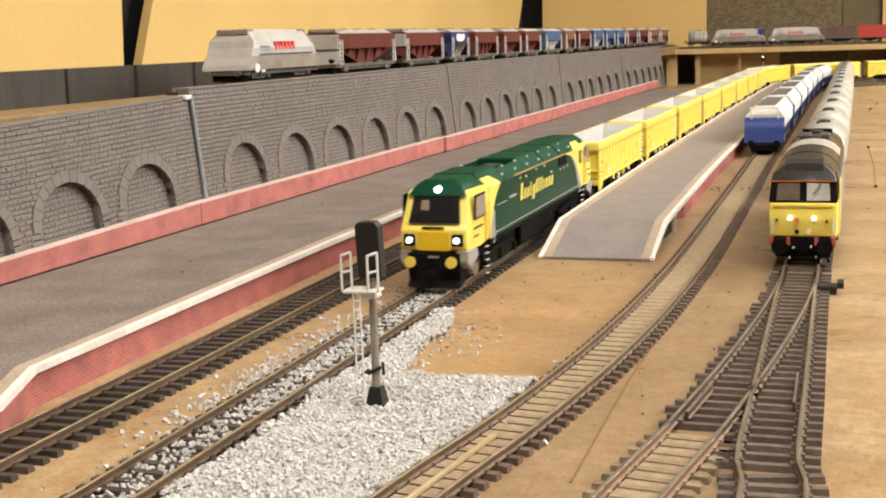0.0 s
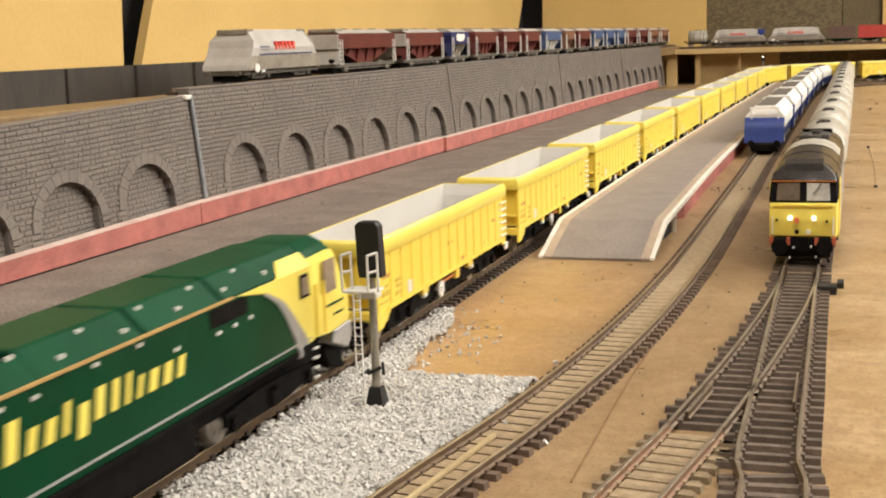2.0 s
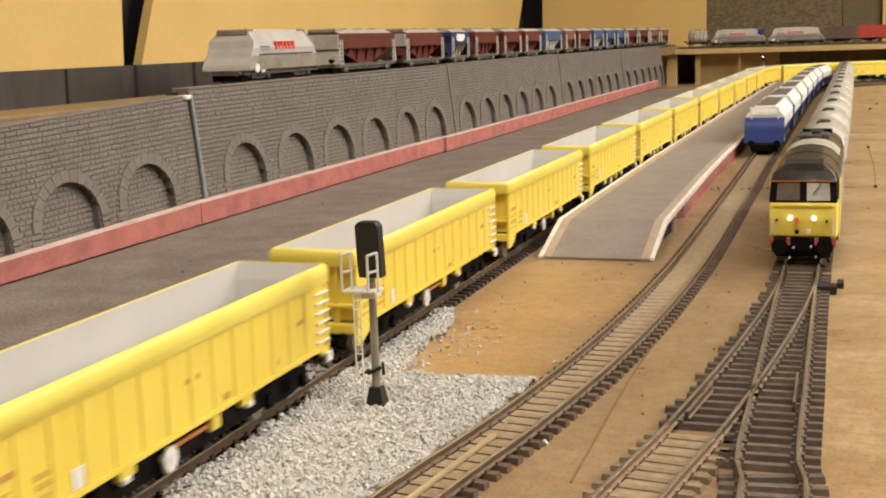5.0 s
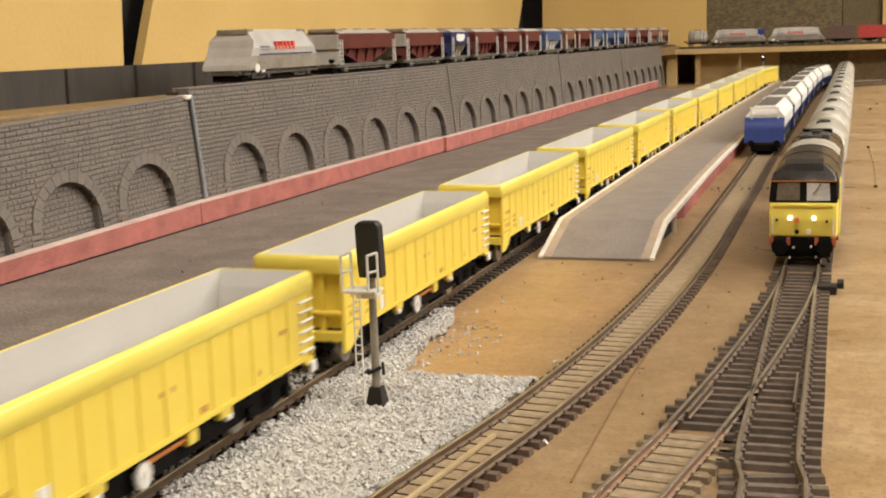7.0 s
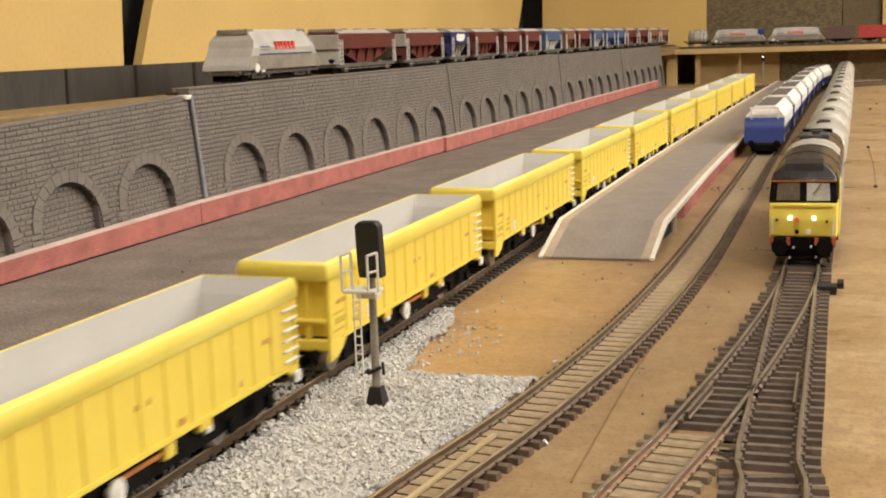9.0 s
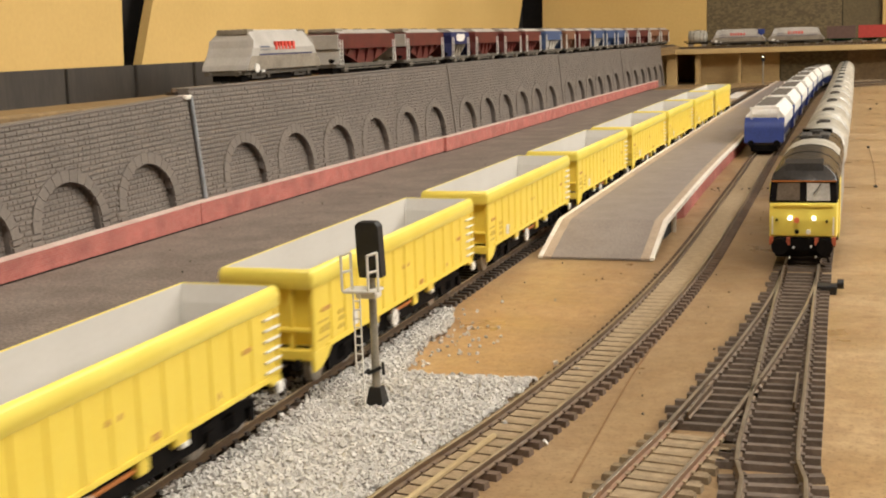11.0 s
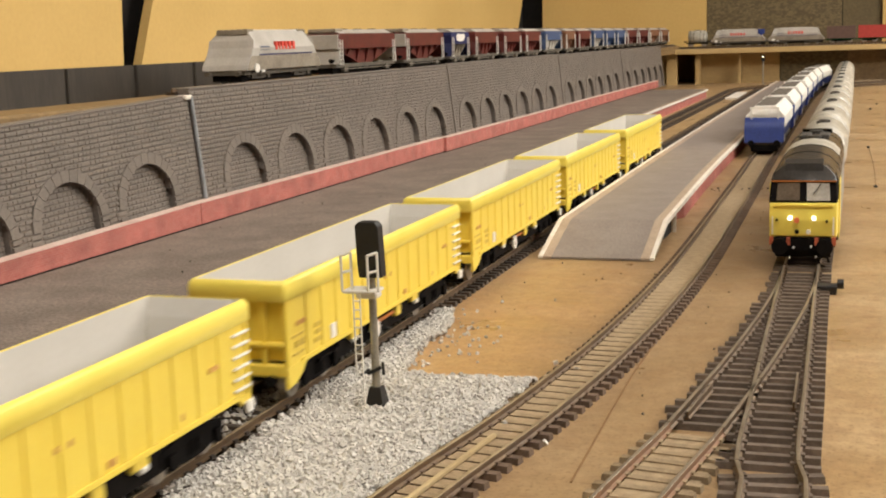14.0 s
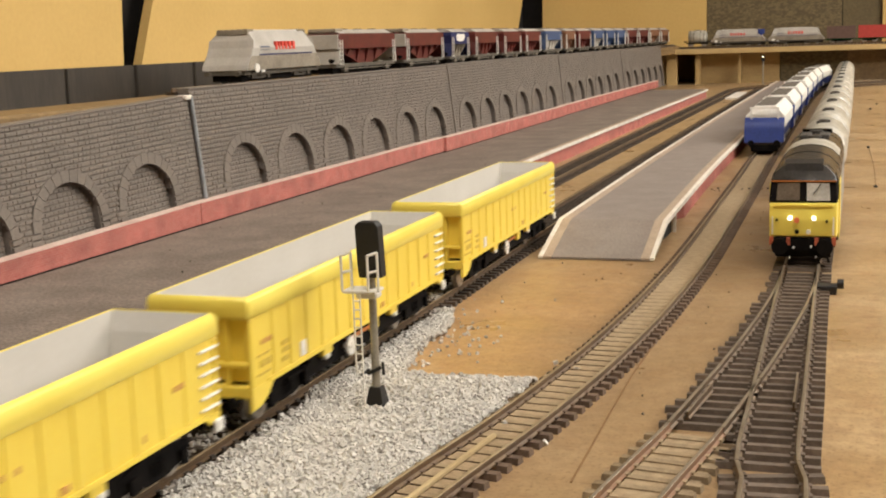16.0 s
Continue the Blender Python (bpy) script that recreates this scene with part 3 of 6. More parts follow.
L1 = Line([(-0.2322, -1.0), (-0.2322, -0.05), (-0.2335, 0.30), (-0.2355, 0.60), (-0.2370, 1.2), (-0.2352, 1.8), (-0.233, 2.25)] + arc(0.1905, 2.48, 0.4235, 180, 20, 20))
L2 = Line([(-0.1806, -3.3), (-0.1807, -1.5), (-0.1808, 0.0), (-0.1815, 0.6), (-0.1815, 1.2), (-0.1800, 1.9), (-0.1795, 2.3)] + arc(0.1905, 2.48, 0.37, 180, -90, 26) + [(-0.3, 2.11), (-0.9, 2.11)])
L2Y = float(np.interp(0.0, L2.p[:700, 1], L2.s[:700]))  # running length at y = 0
R2 = Line([(-0.118, 0.15), (-0.1055, 0.277), (-0.0950, 0.345), (-0.0865, 0.418), (-0.0812, 0.492), (-0.0780, 0.578), (-0.0768, 0.66), (-0.0772, 0.80),
           (-0.0780, 0.95), (-0.0795, 1.12), (-0.0800, 1.4), (-0.0795, 1.9), (-0.077, 2.3)] + arc(0.223, 2.45, 0.30, 165, 20, 10))
R1 = Line([(-0.0150, 0.10), (-0.0172, 0.297), (-0.0206, 0.332), (-0.0214, 0.40), (-0.0226, 0.50), (-0.0232, 0.60), (-0.0228, 0.85), (-0.0215, 1.3), (-0.0210, 1.8), (-0.0215, 2.35), (-0.0215, 2.93)])
D1 = Line([(-0.0780, 0.10), (-0.0519, 0.290), (-0.0435, 0.345), (-0.0385, 0.385), (-0.0330, 0.435), (-0.0290, 0.48), (-0.0260, 0.52), (-0.0240, 0.56), (-0.0234, 0.59)])
def L2s(y):
    return L2Y + y


track("black-sleepered track beside the brick platform face", L1, 0.02, L1.length, SLEEPER, RAIL, RAIL_DULL, near=(0.2, 2.2))
track("black-sleepered track half buried in grey ballast", L2, 0.02, L2s(3.2), SLEEPER, RAIL, RAIL_DULL, near=(0.2, 2.2))
track("dusty weathered track with pale brown sleepers", R2, 0.02, R2.length, SLEEPER_R, RAIL, RAIL_DULL, gauge=0.0155, length=0.0250, near=(0.2, 1.25))
track("dark-sleepered track under the tank train", R1, 0.52, R1.length, SLEEPER_B, RAIL, RAIL_TOP, gauge=0.0158, length=0.0275, near=(0.2, 2.4))
track("straight track ahead of the points", R1, 0.06, 0.2270, SLEEPER_B, RAIL, RAIL_TOP, gauge=0.0158, length=0.0275)
track("dusty curved track with red-brown rails below the points", D1, 0.06, 0.2560, SLEEPER_P, RAIL_RED, RAIL_TOP, gauge=0.0155, length=0.027)

# Pale dust: caps on the near sleepers, a filled bed between the rails farther on.
bm = bmesh.new()
s_ = 0.024
while s_ < R2.length - 0.01:
    m = R2.place(s_)
    for bx in [(-0.0066, 0.0066, -0.0013, 0.0013, 0.0019, 0.00205)]:
        box(bm, *bx)
        for v in list(bm.verts)[-8:]:
            v.co = m @ v.co
    s_ += PITCH_S
    if s_ > 0.62:
        break
tagged(solid("sleeper_dust", bm, SLEEPER_P, "pale dust caked on the sleepers between the rails", "dust", kind="stuff"))
bed_pts = [tuple(R2.at(0.02 + 0.02 * i)[:2]) for i in range(119) if 0.02 + 0.02 * i < R2.length]
bm = ribbon(bmesh.new(), bed_pts, -0.0066, 0.0066, 0.0001, 0.0023)
for v in bm.verts:  # deeper with distance
    if v.co.z > 0.001:
        v.co.z = 0.00165 + 0.00065 * min(1.0, max(0.0, (v.co.y - 0.38) / 0.30)) + 0.0002 * noise.noise(v.co * 40)
solid("dust_bed", bm, SLEEPER_P, "pale dusty fill between the rails", "track bed", kind="structure")

for lo_, hi_ in ((-0.0066, 0.0066), (-0.0115, -0.0086), (0.0086, 0.0115)):
    bm = ribbon(bmesh.new(), [tuple(D1.at(0.06 + 0.0195 * i)[:2]) for i in range(11)], lo_, hi_, 0.0001, 0.0015 if lo_ > -0.007 and hi_ < 0.007 else 0.0009)
    for v in bm.verts:
        if v.co.z > 0.0006:
            v.co.z += 0.0002 * noise.noise(v.co * 70)
    solid("dust_bed", bm, SLEEPER_P, "pale dusty fill round the sleepers", "track bed", kind="structure")

# The points: shared long sleepers, two stock rails, blades, crossing, check rails and a point motor.
points = thing("track_points", "brown-sleepered points with bright rails and a crossing", "railway points", kind="structure")
prng = random.Random(5)
y = 0.3315
while y < 0.612:
    def cross(line, yy):
        i = int(np.argmin(np.abs(line.p[:, 1] - yy)))
        return float(line.p[i, 0])
    a = cross(D1, min(y, 0.588)) - 0.0140
    b = cross(R1, y) + 0.0140
    if y > 0.45:
        a = min(a, cross(R1, y) - 0.0140)
    if y < 0.356:
        a = cross(R1, y) - 0.0140
    a += prng.uniform(-0.0012, 0.0016)
    bm = B((a, b, y - 0.0015, y + 0.0015, 0.0, 0.0019))
    for v in bm.verts:
        if v.co.z > 0.001:
            v.co.y = y + (v.co.y - y) * 0.82
    tie = part("sleeper", bm, SLEEPER_B, points)
    for line, sd in ((R1, -1), (R1, 1), (D1, -1), (D1, 1)):
        cx = cross(line, min(y, 0.588) if line is D1 else y) + sd * 0.0079
        if a + 0.002 < cx < b - 0.001:
            part("rail_chair", B((cx - 0.0019, cx + 0.0019, y - 0.0010, y + 0.0010, 0.0019, 0.0028)), SLEEPER_B, tie)
    y += 0.0079
GR = 0.0079
rail(R1, GR, 0.2275, 0.53, points, RAIL, RAIL_TOP, name="stock_rail")
rail(D1, -GR, 0.2565, 0.50, points, RAIL, RAIL_TOP, name="stock_rail")
rail(R1, -GR, 0.2275, 0.329, points, RAIL, RAIL_TOP, name="crossing_rail")
rail(R1, -GR, 0.330, 0.515, points, RAIL, RAIL_TOP, name="switch_blade")
rail(D1, GR, 0.2565, 0.311, points, RAIL, RAIL_TOP, name="crossing_rail")
rail(D1, GR, 0.312, 0.49, points, RAIL, RAIL_TOP, name="switch_blade")
rail(R1, GR - 0.0027, 0.283, 0.318, points, RAIL, RAIL_TOP, name="check_rail", slim=0.6)
rail(D1, -GR + 0.0027, 0.268, 0.300, points, RAIL, RAIL_TOP, name="check_rail", slim=0.6)
motor = thing("point_motor", "small dark grey point motor housing beside the points", "point motor")
part("case", bevelled(B((-0.0148, -0.0062, 0.568, 0.578, 0.0, 0.0038)), 0.0007), SIGBLACK, motor)
bm = bmesh.new()
disc(bm, -0.0048, 0.573, 0.0042, 0.0022, 0.0028, "X")
part("plug", bm, SIGBLACK, motor, "", True)

# A wooden strip lying between the rails, and the worn edge of a board joint.
strip_wood = solid("wooden_strip", bevelled(B((-0.0007, 0.0007, -0.046, 0.052, 0.0, 0.0014)), 0.0004), BRASS, "bare wooden strip lying between dusty rails", "strip",
                   m=R2.place(0.136, 0.0021))
seam = ribbon(bmesh.new(), [(-0.0705, 0.470), (-0.0712, 0.440), (-0.0714, 0.419), (-0.0707, 0.372), (-0.0699, 0.335), (-0.0694, 0.310)], -0.00028, 0.00028, 0.0001, 0.0004)
solid("board_seam", seam, SEAM, "thin raised seam in the board surface", "seam", "structure")

# ---- the retaining wall: moulded stone, leaning back, with blind arches ----
WALL_B, WALL_T = -0.3668, -0.3750  # x at the platform and at the coping


def wall_x(z, out=0.0):
    return WALL_B + (WALL_T - WALL_B) * (z - PZ) / (0.089 - PZ) + out


COURSE = 0.00272
ARCH_W = 0.0255   # half width of an opening
SECTIONS = [(0.20, 0.6590, 0.0884, [0.307, 0.3805, 0.454, 0.5275, 0.6015], 0.0560), (0.6625, 1.159, 0.0924, [0.7195 + i * 0.0768 for i in range(6)], 0.0565),
            (1.1598, 1.636, 0.0930, [1.2060 + i * 0.0730 for i in range(6)], 0.0555), (1.6368, 2.098, 0.0920, [1.678 + i * 0.0705 for i in range(6)], 0.0558),
            (2.0988, 2.552, 0.0912, [2.140 + i * 0.0755 for i in range(6)], 0.0558)]
RINGT = 0.0062


def quadstone(u0, u1, w0, w1, proud):
    """One stone: eight corners with a smaller face; in along, height and outward."""
    e, d = 0.00020, 0.00055
    return [(u0, w0, 0), (u1, w0, 0), (u1, w1, 0), (u0, w1, 0), (u0 + e, w0 + d, proud), (u1 - e, w0 + d, proud), (u1 - e, w1 - d, proud), (u0 + e, w1 - d, proud)]


QF = ((4, 5, 6, 7), (0, 1, 5, 4), (1, 2, 6, 5), (2, 3, 7, 6), (3, 0, 4, 7))
rng = random.Random(4)
wall = thing("retaining_wall", "grey moulded stone retaining wall with a row of blind arches", "retaining wall", kind="structure")


def sag(u, w):
    """The nearest panel leans down towards its free end, most at the top."""
    return w - max(0.0, 0.6600 - u) * (0.0135 + 0.30 * max(0.0, w - 0.028))


def to_wall(u, w, n):
    return (wall_x(w) + n, u, sag(u, w))


WF = ((3, 2, 1, 0),) + QF
near_stones, far_v, far_f, back = [], [], [], 0.0038
for s0, s1, top, arches, crown in SECTIONS:
    zs = 0.0345 if crown > 0.052 else 0.030  # springing line
    r_in = ARCH_W * (0.96 if s0 > 1.1 else 1.0)
    hgt = crown - zs

    def inside(u, w, grow):
        for c in arches:
            a, h = r_in + grow, hgt + grow
            if abs(u - c) < a and (w < zs or ((u - c) / a) ** 2 + ((w - zs) / h) ** 2 < 1):
                return c
        return None
    # solid wall slices between recesses, with a real curved opening
    bm = bmesh.new()
    nu = int((s1 - s0) / 0.0026)
    cut = {round(s0 + (s1 - s0) * i / nu, 5) for i in range(nu + 1)}
    us = sorted(cut)
    for a, b in zip(us, us[1:]):
        mid = (a + b) / 2
        c = next((c for c in arches if abs(mid - c) < r_in), None)
        lo = PZ - 0.002
        if c is not None:
            lo = zs + hgt * math.sqrt(max(0.0, 1 - ((mid - c) / r_in) ** 2))
        pts = [to_wall(a, lo, 0), to_wall(b, lo, 0), to_wall(b, top, 0), to_wall(a, top, 0)]
        pts += [(x - back, yy, z) for x, yy, z in pts]
        v = [bm.verts.new(p) for p in pts]
        for f in ((0, 1, 2, 3), (7, 6, 5, 4), (0, 4, 5, 1), (1, 5, 6, 2), (2, 6, 7, 3), (3, 7, 4, 0)):
            bm.faces.new([v[i] for i in f])
    part("wall_panel", bm, MORTAR, wall)
    bm = bmesh.new()
    v = [bm.verts.new(p) for p in [(wall_x(z) - back + o, u, sag(u, z)) for o in (-0.003, 0) for u, z in ((s0, PZ - 0.002), (s1, PZ - 0.002), (s1, top), (s0, top))]]
    for f in ((0, 1, 2, 3), (7, 6, 5, 4), (0, 4, 5, 1), (1, 5, 6, 2), (2, 6, 7, 3), (3, 7, 4, 0)):
        bm.faces.new([v[i] for i in f])
    part("recess_panel", bm, MORTAR, wall)
    # courses
    w, row = 0.0262, 0
    while w < top - 0.001:
        w1 = min(w + COURSE - 0.00012, top)
        u = s0 + (0.0 if row % 2 else 0.0034)
        if row % 2 == 0:
            u = s0
        first = True
        while u < s1 - 0.0005:
            ln = rng.uniform(0.0030, 0.0046) * (0.5 if first and row % 2 else 1)
            first = False
            u1 = min(u + ln, s1)
            mid, mw = (u + u1) / 2, (w + w1) / 2
            hitc = inside(mid, mw, RINGT - 0.0008) or inside(u + 0.0006, mw, RINGT - 0.0014) or inside(u1 - 0.0006, mw, RINGT - 0.0014)
            if hitc is None:
                near_stones.append((u, u1 - 0.00005, w, w1, rng.uniform(0.00055, 0.00095), 0.0, mid))
            if inside(mid, mw, 0.004) is not None and mw < crown + 0.002:
                near_stones.append((u, u1 - 0.00005, w, w1, rng.uniform(0.0004, 0.00065), -back, mid))
            u = u1
        w += COURSE
        row += 1
    # arch rings: wedge stones standing proud
    for c in arches:
        angs = [i * math.pi / 13 for i in range(14)]
        for a0, a1 in zip(angs, angs[1:]):
            g = 0.006
            pts = []
            for n_ in (0.0, 0.0014):
                for ang, rr in ((a0 + g, 0.0), (a1 - g, 0.0), (a1 - g, RINGT), (a0 + g, RINGT)):
                    pts.append((c + (r_in + rr) * math.cos(ang), zs + (hgt + rr) * math.sin(ang), n_))
            near_stones.append((pts, c))
        for sd in (-1, 1):
            z_ = zs - 0.0033
            while z_ > 0.026:
                ua, ub = sorted((c + sd * r_in, c + sd * (r_in + RINGT + rng.choice((0, 0.0022)))))
                near_stones.append((ua, ub, z_ - 0.0, z_ + 0.0030, 0.0012, 0.0, c))
                z_ -= 0.0033

box_meshes = {}
count = 0
for st in near_stones:
    if len(st) == 2:
        pts, mid = st
        pts = [to_wall(u, w, n) for u, w, n in pts]
    else:
        u0, u1, w0, w1, pr, n0, mid = st
        pts = [to_wall(u, w, n + n0) for u, w, n in quadstone(u0, u1, w0, w1, pr)]
    if 0.66 < mid < 0.83 and count < 299 and len(st) == 7 and st[5] == 0.0 and st[2] > 0.040:
        # a stone of its own, on one of a few shared meshes
        key = (round((u1 - u0) * 2000), round((w1 - w0) * 4000))
        if key not in box_meshes:
            bl, bh = key[0] / 2000, key[1] / 4000
            bm = bmesh.new()
            v = [bm.verts.new((n, u, w)) for u, w, n in quadstone(0, bl, 0, bh, 0.00075)]
            for f in QF:
                bm.faces.new([v[i] for i in f])
            box_meshes[key] = finish("stone", bm, STONE)
        tilt = math.degrees(math.atan2(WALL_B - WALL_T, 0.089 - PZ))
        shared("stone", box_meshes[key], wall, Matrix.Translation(to_wall(u0, w0, 0.0)) @ pose(0, 0, 0, 0, -tilt, 0))
        count += 1
        continue
    k = len(far_v)
    far_v += pts
    far_f += [tuple(k + i for i in f) for f in QF]
me = bpy.data.meshes.new("stonework")
me.from_pydata(far_v, [], far_f)
me.materials.append(STONE_JOIN)
bm = bmesh.new()
bm.from_mesh(me)
bmesh.ops.recalc_face_normals(bm, faces=bm.faces[:])
bm.to_mesh(me)
bm.free()
ob = new("stonework", me)
ob.parent = wall
tagged(ob, kind="stuff")
# coping, joint covers, downpipe
for s0, s1, top, arches, crown in SECTIONS:
    x = wall_x(top)
    bm = B((x - 0.0085, x + 0.0008, s0, s1, top, top + 0.0010))
    for v in bm.verts:
        v.co.z = sag(v.co.y, v.co.z)
    part("coping", bevelled(bm, 0.0003, 1), STONE_JOIN, wall)
bm = bmesh.new()
a, b = Vector(to_wall(0.6610, 0.0885, 0.0022)), Vector(to_wall(0.6590, 0.0272, 0.0022))
dirn = (b - a).normalized()
bmesh.ops.create_cone(bm, cap_ends=True, segments=10, radius1=0.0011, radius2=0.0014, depth=(b - a).length, matrix=Matrix.Translation((a + b) / 2) @ dirn.to_track_quat("Z", "Y").to_matrix().to_4x4())
part("downpipe", bm, PIPE, wall, "blue-grey plastic downpipe", True)
part("pipe_head", bevelled(B((wall_x(0.089) - 0.004, wall_x(0.089) + 0.0028, 0.6545, 0.6620, 0.0868, 0.0895)), 0.0006, 1), EDGE_WHITE, wall, "chipped white block at the pipe's top")
for s0 in (1.1594, 1.6364, 2.0984):
    bm = bmesh.new()
    pts = [to_wall(s0 + du, w, n) for n in (0, 0.0016) for du, w in ((-0.0016, 0.0262), (0.0016, 0.0262), (0.0016, 0.0915), (-0.0016, 0.0915))]
    v = [bm.verts.new(p) for p in pts]
    for f in ((0, 1, 2, 3), (7, 6, 5, 4), (0, 4, 5, 1), (1, 5, 6, 2), (2, 6, 7, 3), (3, 7, 4, 0)):
        bm.faces.new([v[i] for i in f])
    part("joint_cover", bm, STONE_JOIN, wall)

# ---- ballast: loose stones ----
def inside_poly(x, y, poly):
    c, j = False, len(poly) - 1
    for i in range(len(poly)):
        (xi, yi), (xj, yj) = poly[i], poly[j]
        if (yi > y) != (yj > y) and x < (xj - xi) * (y - yi) / (yj - yi) + xi:
            c = not c
        j = i
    return c


HEAP = [(-0.169, 0.20), (-0.1335, 0.20), (-0.1155, 0.29), (-0.1085, 0.345), (-0.101, 0.402), (-0.1221, 0.4048), (-0.1365, 0.3985), (-0.1487, 0.4033), (-0.156, 0.431), (-0.1545, 0.469),
        (-0.1605, 0.496), (-0.1640, 0.505), (-0.1695, 0.50), (-0.1695, 0.44)]
rng = random.Random(11)
sv, sf = [], []


def pebble(x, y, z, r):
    k = len(sv)
    q = Euler((rng.uniform(0, 6.3), rng.uniform(0, 6.3), rng.uniform(0, 6.3))).to_matrix()
    sx, sy, sz = (r * rng.uniform(0.7, 1.3) for _ in range(3))
    for cx in (-1, 1):
        for cy in (-1, 1):
            for cz in (-1, 1):
                v = q @ Vector((cx * sx * rng.uniform(0.45, 0.8), cy * sy * rng.uniform(0.45, 0.8), cz * sz * rng.uniform(0.45, 0.8)))
                sv.append((x + v.x, y + v.y, z + v.z))
    for f in ((0, 1, 3, 2), (4, 6, 7, 5), (0, 4, 5, 1), (2, 3, 7, 6), (0, 2, 6, 4), (1, 5, 7, 3)):
        sf.append(tuple(k + i for i in f))


made = 0
while made < 17000:
    x, y = rng.uniform(-0.172, -0.10), rng.uniform(0.20, 0.51)
    if inside_poly(x + 0.004 * noise.noise(Vector((x * 90, y * 90, 3))), y + 0.006 * noise.noise(Vector((x * 90, y * 90, 7))), HEAP):
        lump = 0.0011 * noise.noise(Vector((x * 60, y * 60, 0)))
        pebble(x, y, 0.0008 + rng.random() * 0.0014 + lump, rng.uniform(0.0006, 0.00110))
        made += 1
for _ in range(4700):  # between the rails, thinning towards the front and the back
    y = rng.uniform(0.20, 0.56)
    x = -0.1810 + rng.uniform(-0.0078, 0.0078)
    if rng.random() < 0.45 + 0.55 * min(1, max(0, (y - 0.29) / 0.08)) * (1 if y < 0.50 else max(0.0, (0.57 - y) / 0.07)):
        pebble(x, y, 0.0005 + rng.random() * 0.0014, rng.uniform(0.0005, 0.00095))
for _ in range(420):  # strays on the bare board
    y = rng.gauss(0.40, 0.06)
    x = -0.1945 - abs(rng.gauss(0, 0.008))
    if x > -0.216 and y > 0.2:
        pebble(x, y, 0.0005, rng.uniform(0.0005, 0.0010))
for _ in range(90):
    pebble(rng.gauss(-0.150, 0.010), 0.415 + abs(rng.gauss(0, 0.05)), 0.0005, rng.uniform(0.0004, 0.0010))
for x, y in ((-0.0880, 0.352), (-0.0905, 0.417), (-0.0990, 0.352), (-0.0985, 0.405), (-0.1000, 0.425), (-0.1010, 0.383), (-0.0795, 0.4325), (-0.0836, 0.339)):
    pebble(x, y, 0.0016 if x < -0.085 else 0.0006, 0.0012)
bed = bmesh.new()
slab(bed, [(-0.168, 0.20), (-0.1345, 0.20), (-0.1175, 0.29), (-0.1105, 0.345), (-0.105, 0.397), (-0.1365, 0.393), (-0.1500, 0.399), (-0.158, 0.431), (-0.1565, 0.465), (-0.1640, 0.49), (-0.168, 0.48)], 0.0001, 0.0010)
solid("ballast_bed", bed, BALLAST, "flat grey grit bed under the loose chippings", "ballast", kind="structure")
me = bpy.data.meshes.new("ballast_heap")
me.from_pydata(sv, [], sf)
me.materials.append(BALLAST)
tagged(new("ballast_heap", me), "loose grey-white ballast chippings spread round the track and signal", "ballast", kind="stuff")
# ---- rolling stock; local y runs back from the leading end, z from the rail head ----
def wheelset(parent, y, r=0.0058, gauge=0.0165, white=False, z=None):
    bm = bmesh.new()
    for s in (-1, 1):
        disc(bm, s * gauge / 2, 0, 0, r, 0.0022, "X", 18)
        disc(bm, s * (gauge / 2 - 0.0009), 0, 0, r + 0.0006, 0.0005, "X", 18)
        for k in range(6):  # holes' rims, so that turning shows
            a = k * math.pi / 3
            disc(bm, s * (gauge / 2 + 0.0011), r * 0.58 * math.cos(a), r * 0.58 * math.sin(a), r * 0.15, 0.0003, "X", 6)
    disc(bm, 0, 0, 0, 0.0011, gauge, "X", 8)
    ob = part("wheelset", bm, WHEEL, parent, "", True)
    ob.location = (0, y, r if z is None else z)
    return ob


def bogie(parent, y, base, axles, colour=BLACK, width=0.0255, r=0.0058, detail=None):
    """A bogie: side frames with axle boxes and springs, a bolster, and its wheelsets."""
    bm = bmesh.new()
    hb = base / 2
    for s in (-1, 1):
        x0, x1 = sorted((s * (width / 2 - 0.0012), s * width / 2))
        prism_x(bm, [(-hb - 0.004, 0.0058), (-hb - 0.004, 0.0095), (-hb * 0.35, 0.0112), (hb * 0.35, 0.0112), (hb + 0.004, 0.0095), (hb + 0.004, 0.0058),
                     (hb * 0.4, 0.0034), (-hb * 0.4, 0.0034)], x0, x1)
        for k in range(axles):
            ya = -hb + base * k / (axles - 1)
            box(bm, *sorted((s * width / 2, s * (width / 2 + 0.0013))), ya - 0.0017, ya + 0.0017, 0.0040, 0.0082)
        for k in range(3):
            disc(bm, s * (width / 2 - 0.0002), (k - 1) * 0.0022, 0.0068, 0.0009, 0.0036, "Z", 8)
    box(bm, -width / 2, width / 2, -0.003, 0.003, 0.0058, 0.0098)
    bg = part("bogie", bm, colour, parent)
    bg.location = (0, y, 0)
    for k in range(axles):
        wheelset(bg, -hb + base * k / (axles - 1), r)
    return bg


def buffers(parent, y, sign, z=0.0135, x=0.0115, r=0.0030, material=BLACK):
    for s in (-1, 1):
        bm = bmesh.new()
        disc(bm, s * x, y + sign * 0.002, z, 0.0014, 0.006, "Y", 10)
        disc(bm, s * x, y + sign * 0.0052, z, r, 0.0008, "Y", 16)
        part("buffer", bm, material, parent, "", True)


def hook(parent, y, sign):
    bm = B((-0.0015, 0.0015, *sorted((y, y + sign * 0.007)), 0.0075, 0.0090))
    box(bm, -0.0045, 0.0045, *sorted((y + sign * 0.007, y + sign * 0.008)), 0.0065, 0.0095)
    part("coupling", bm, BLACK, parent)


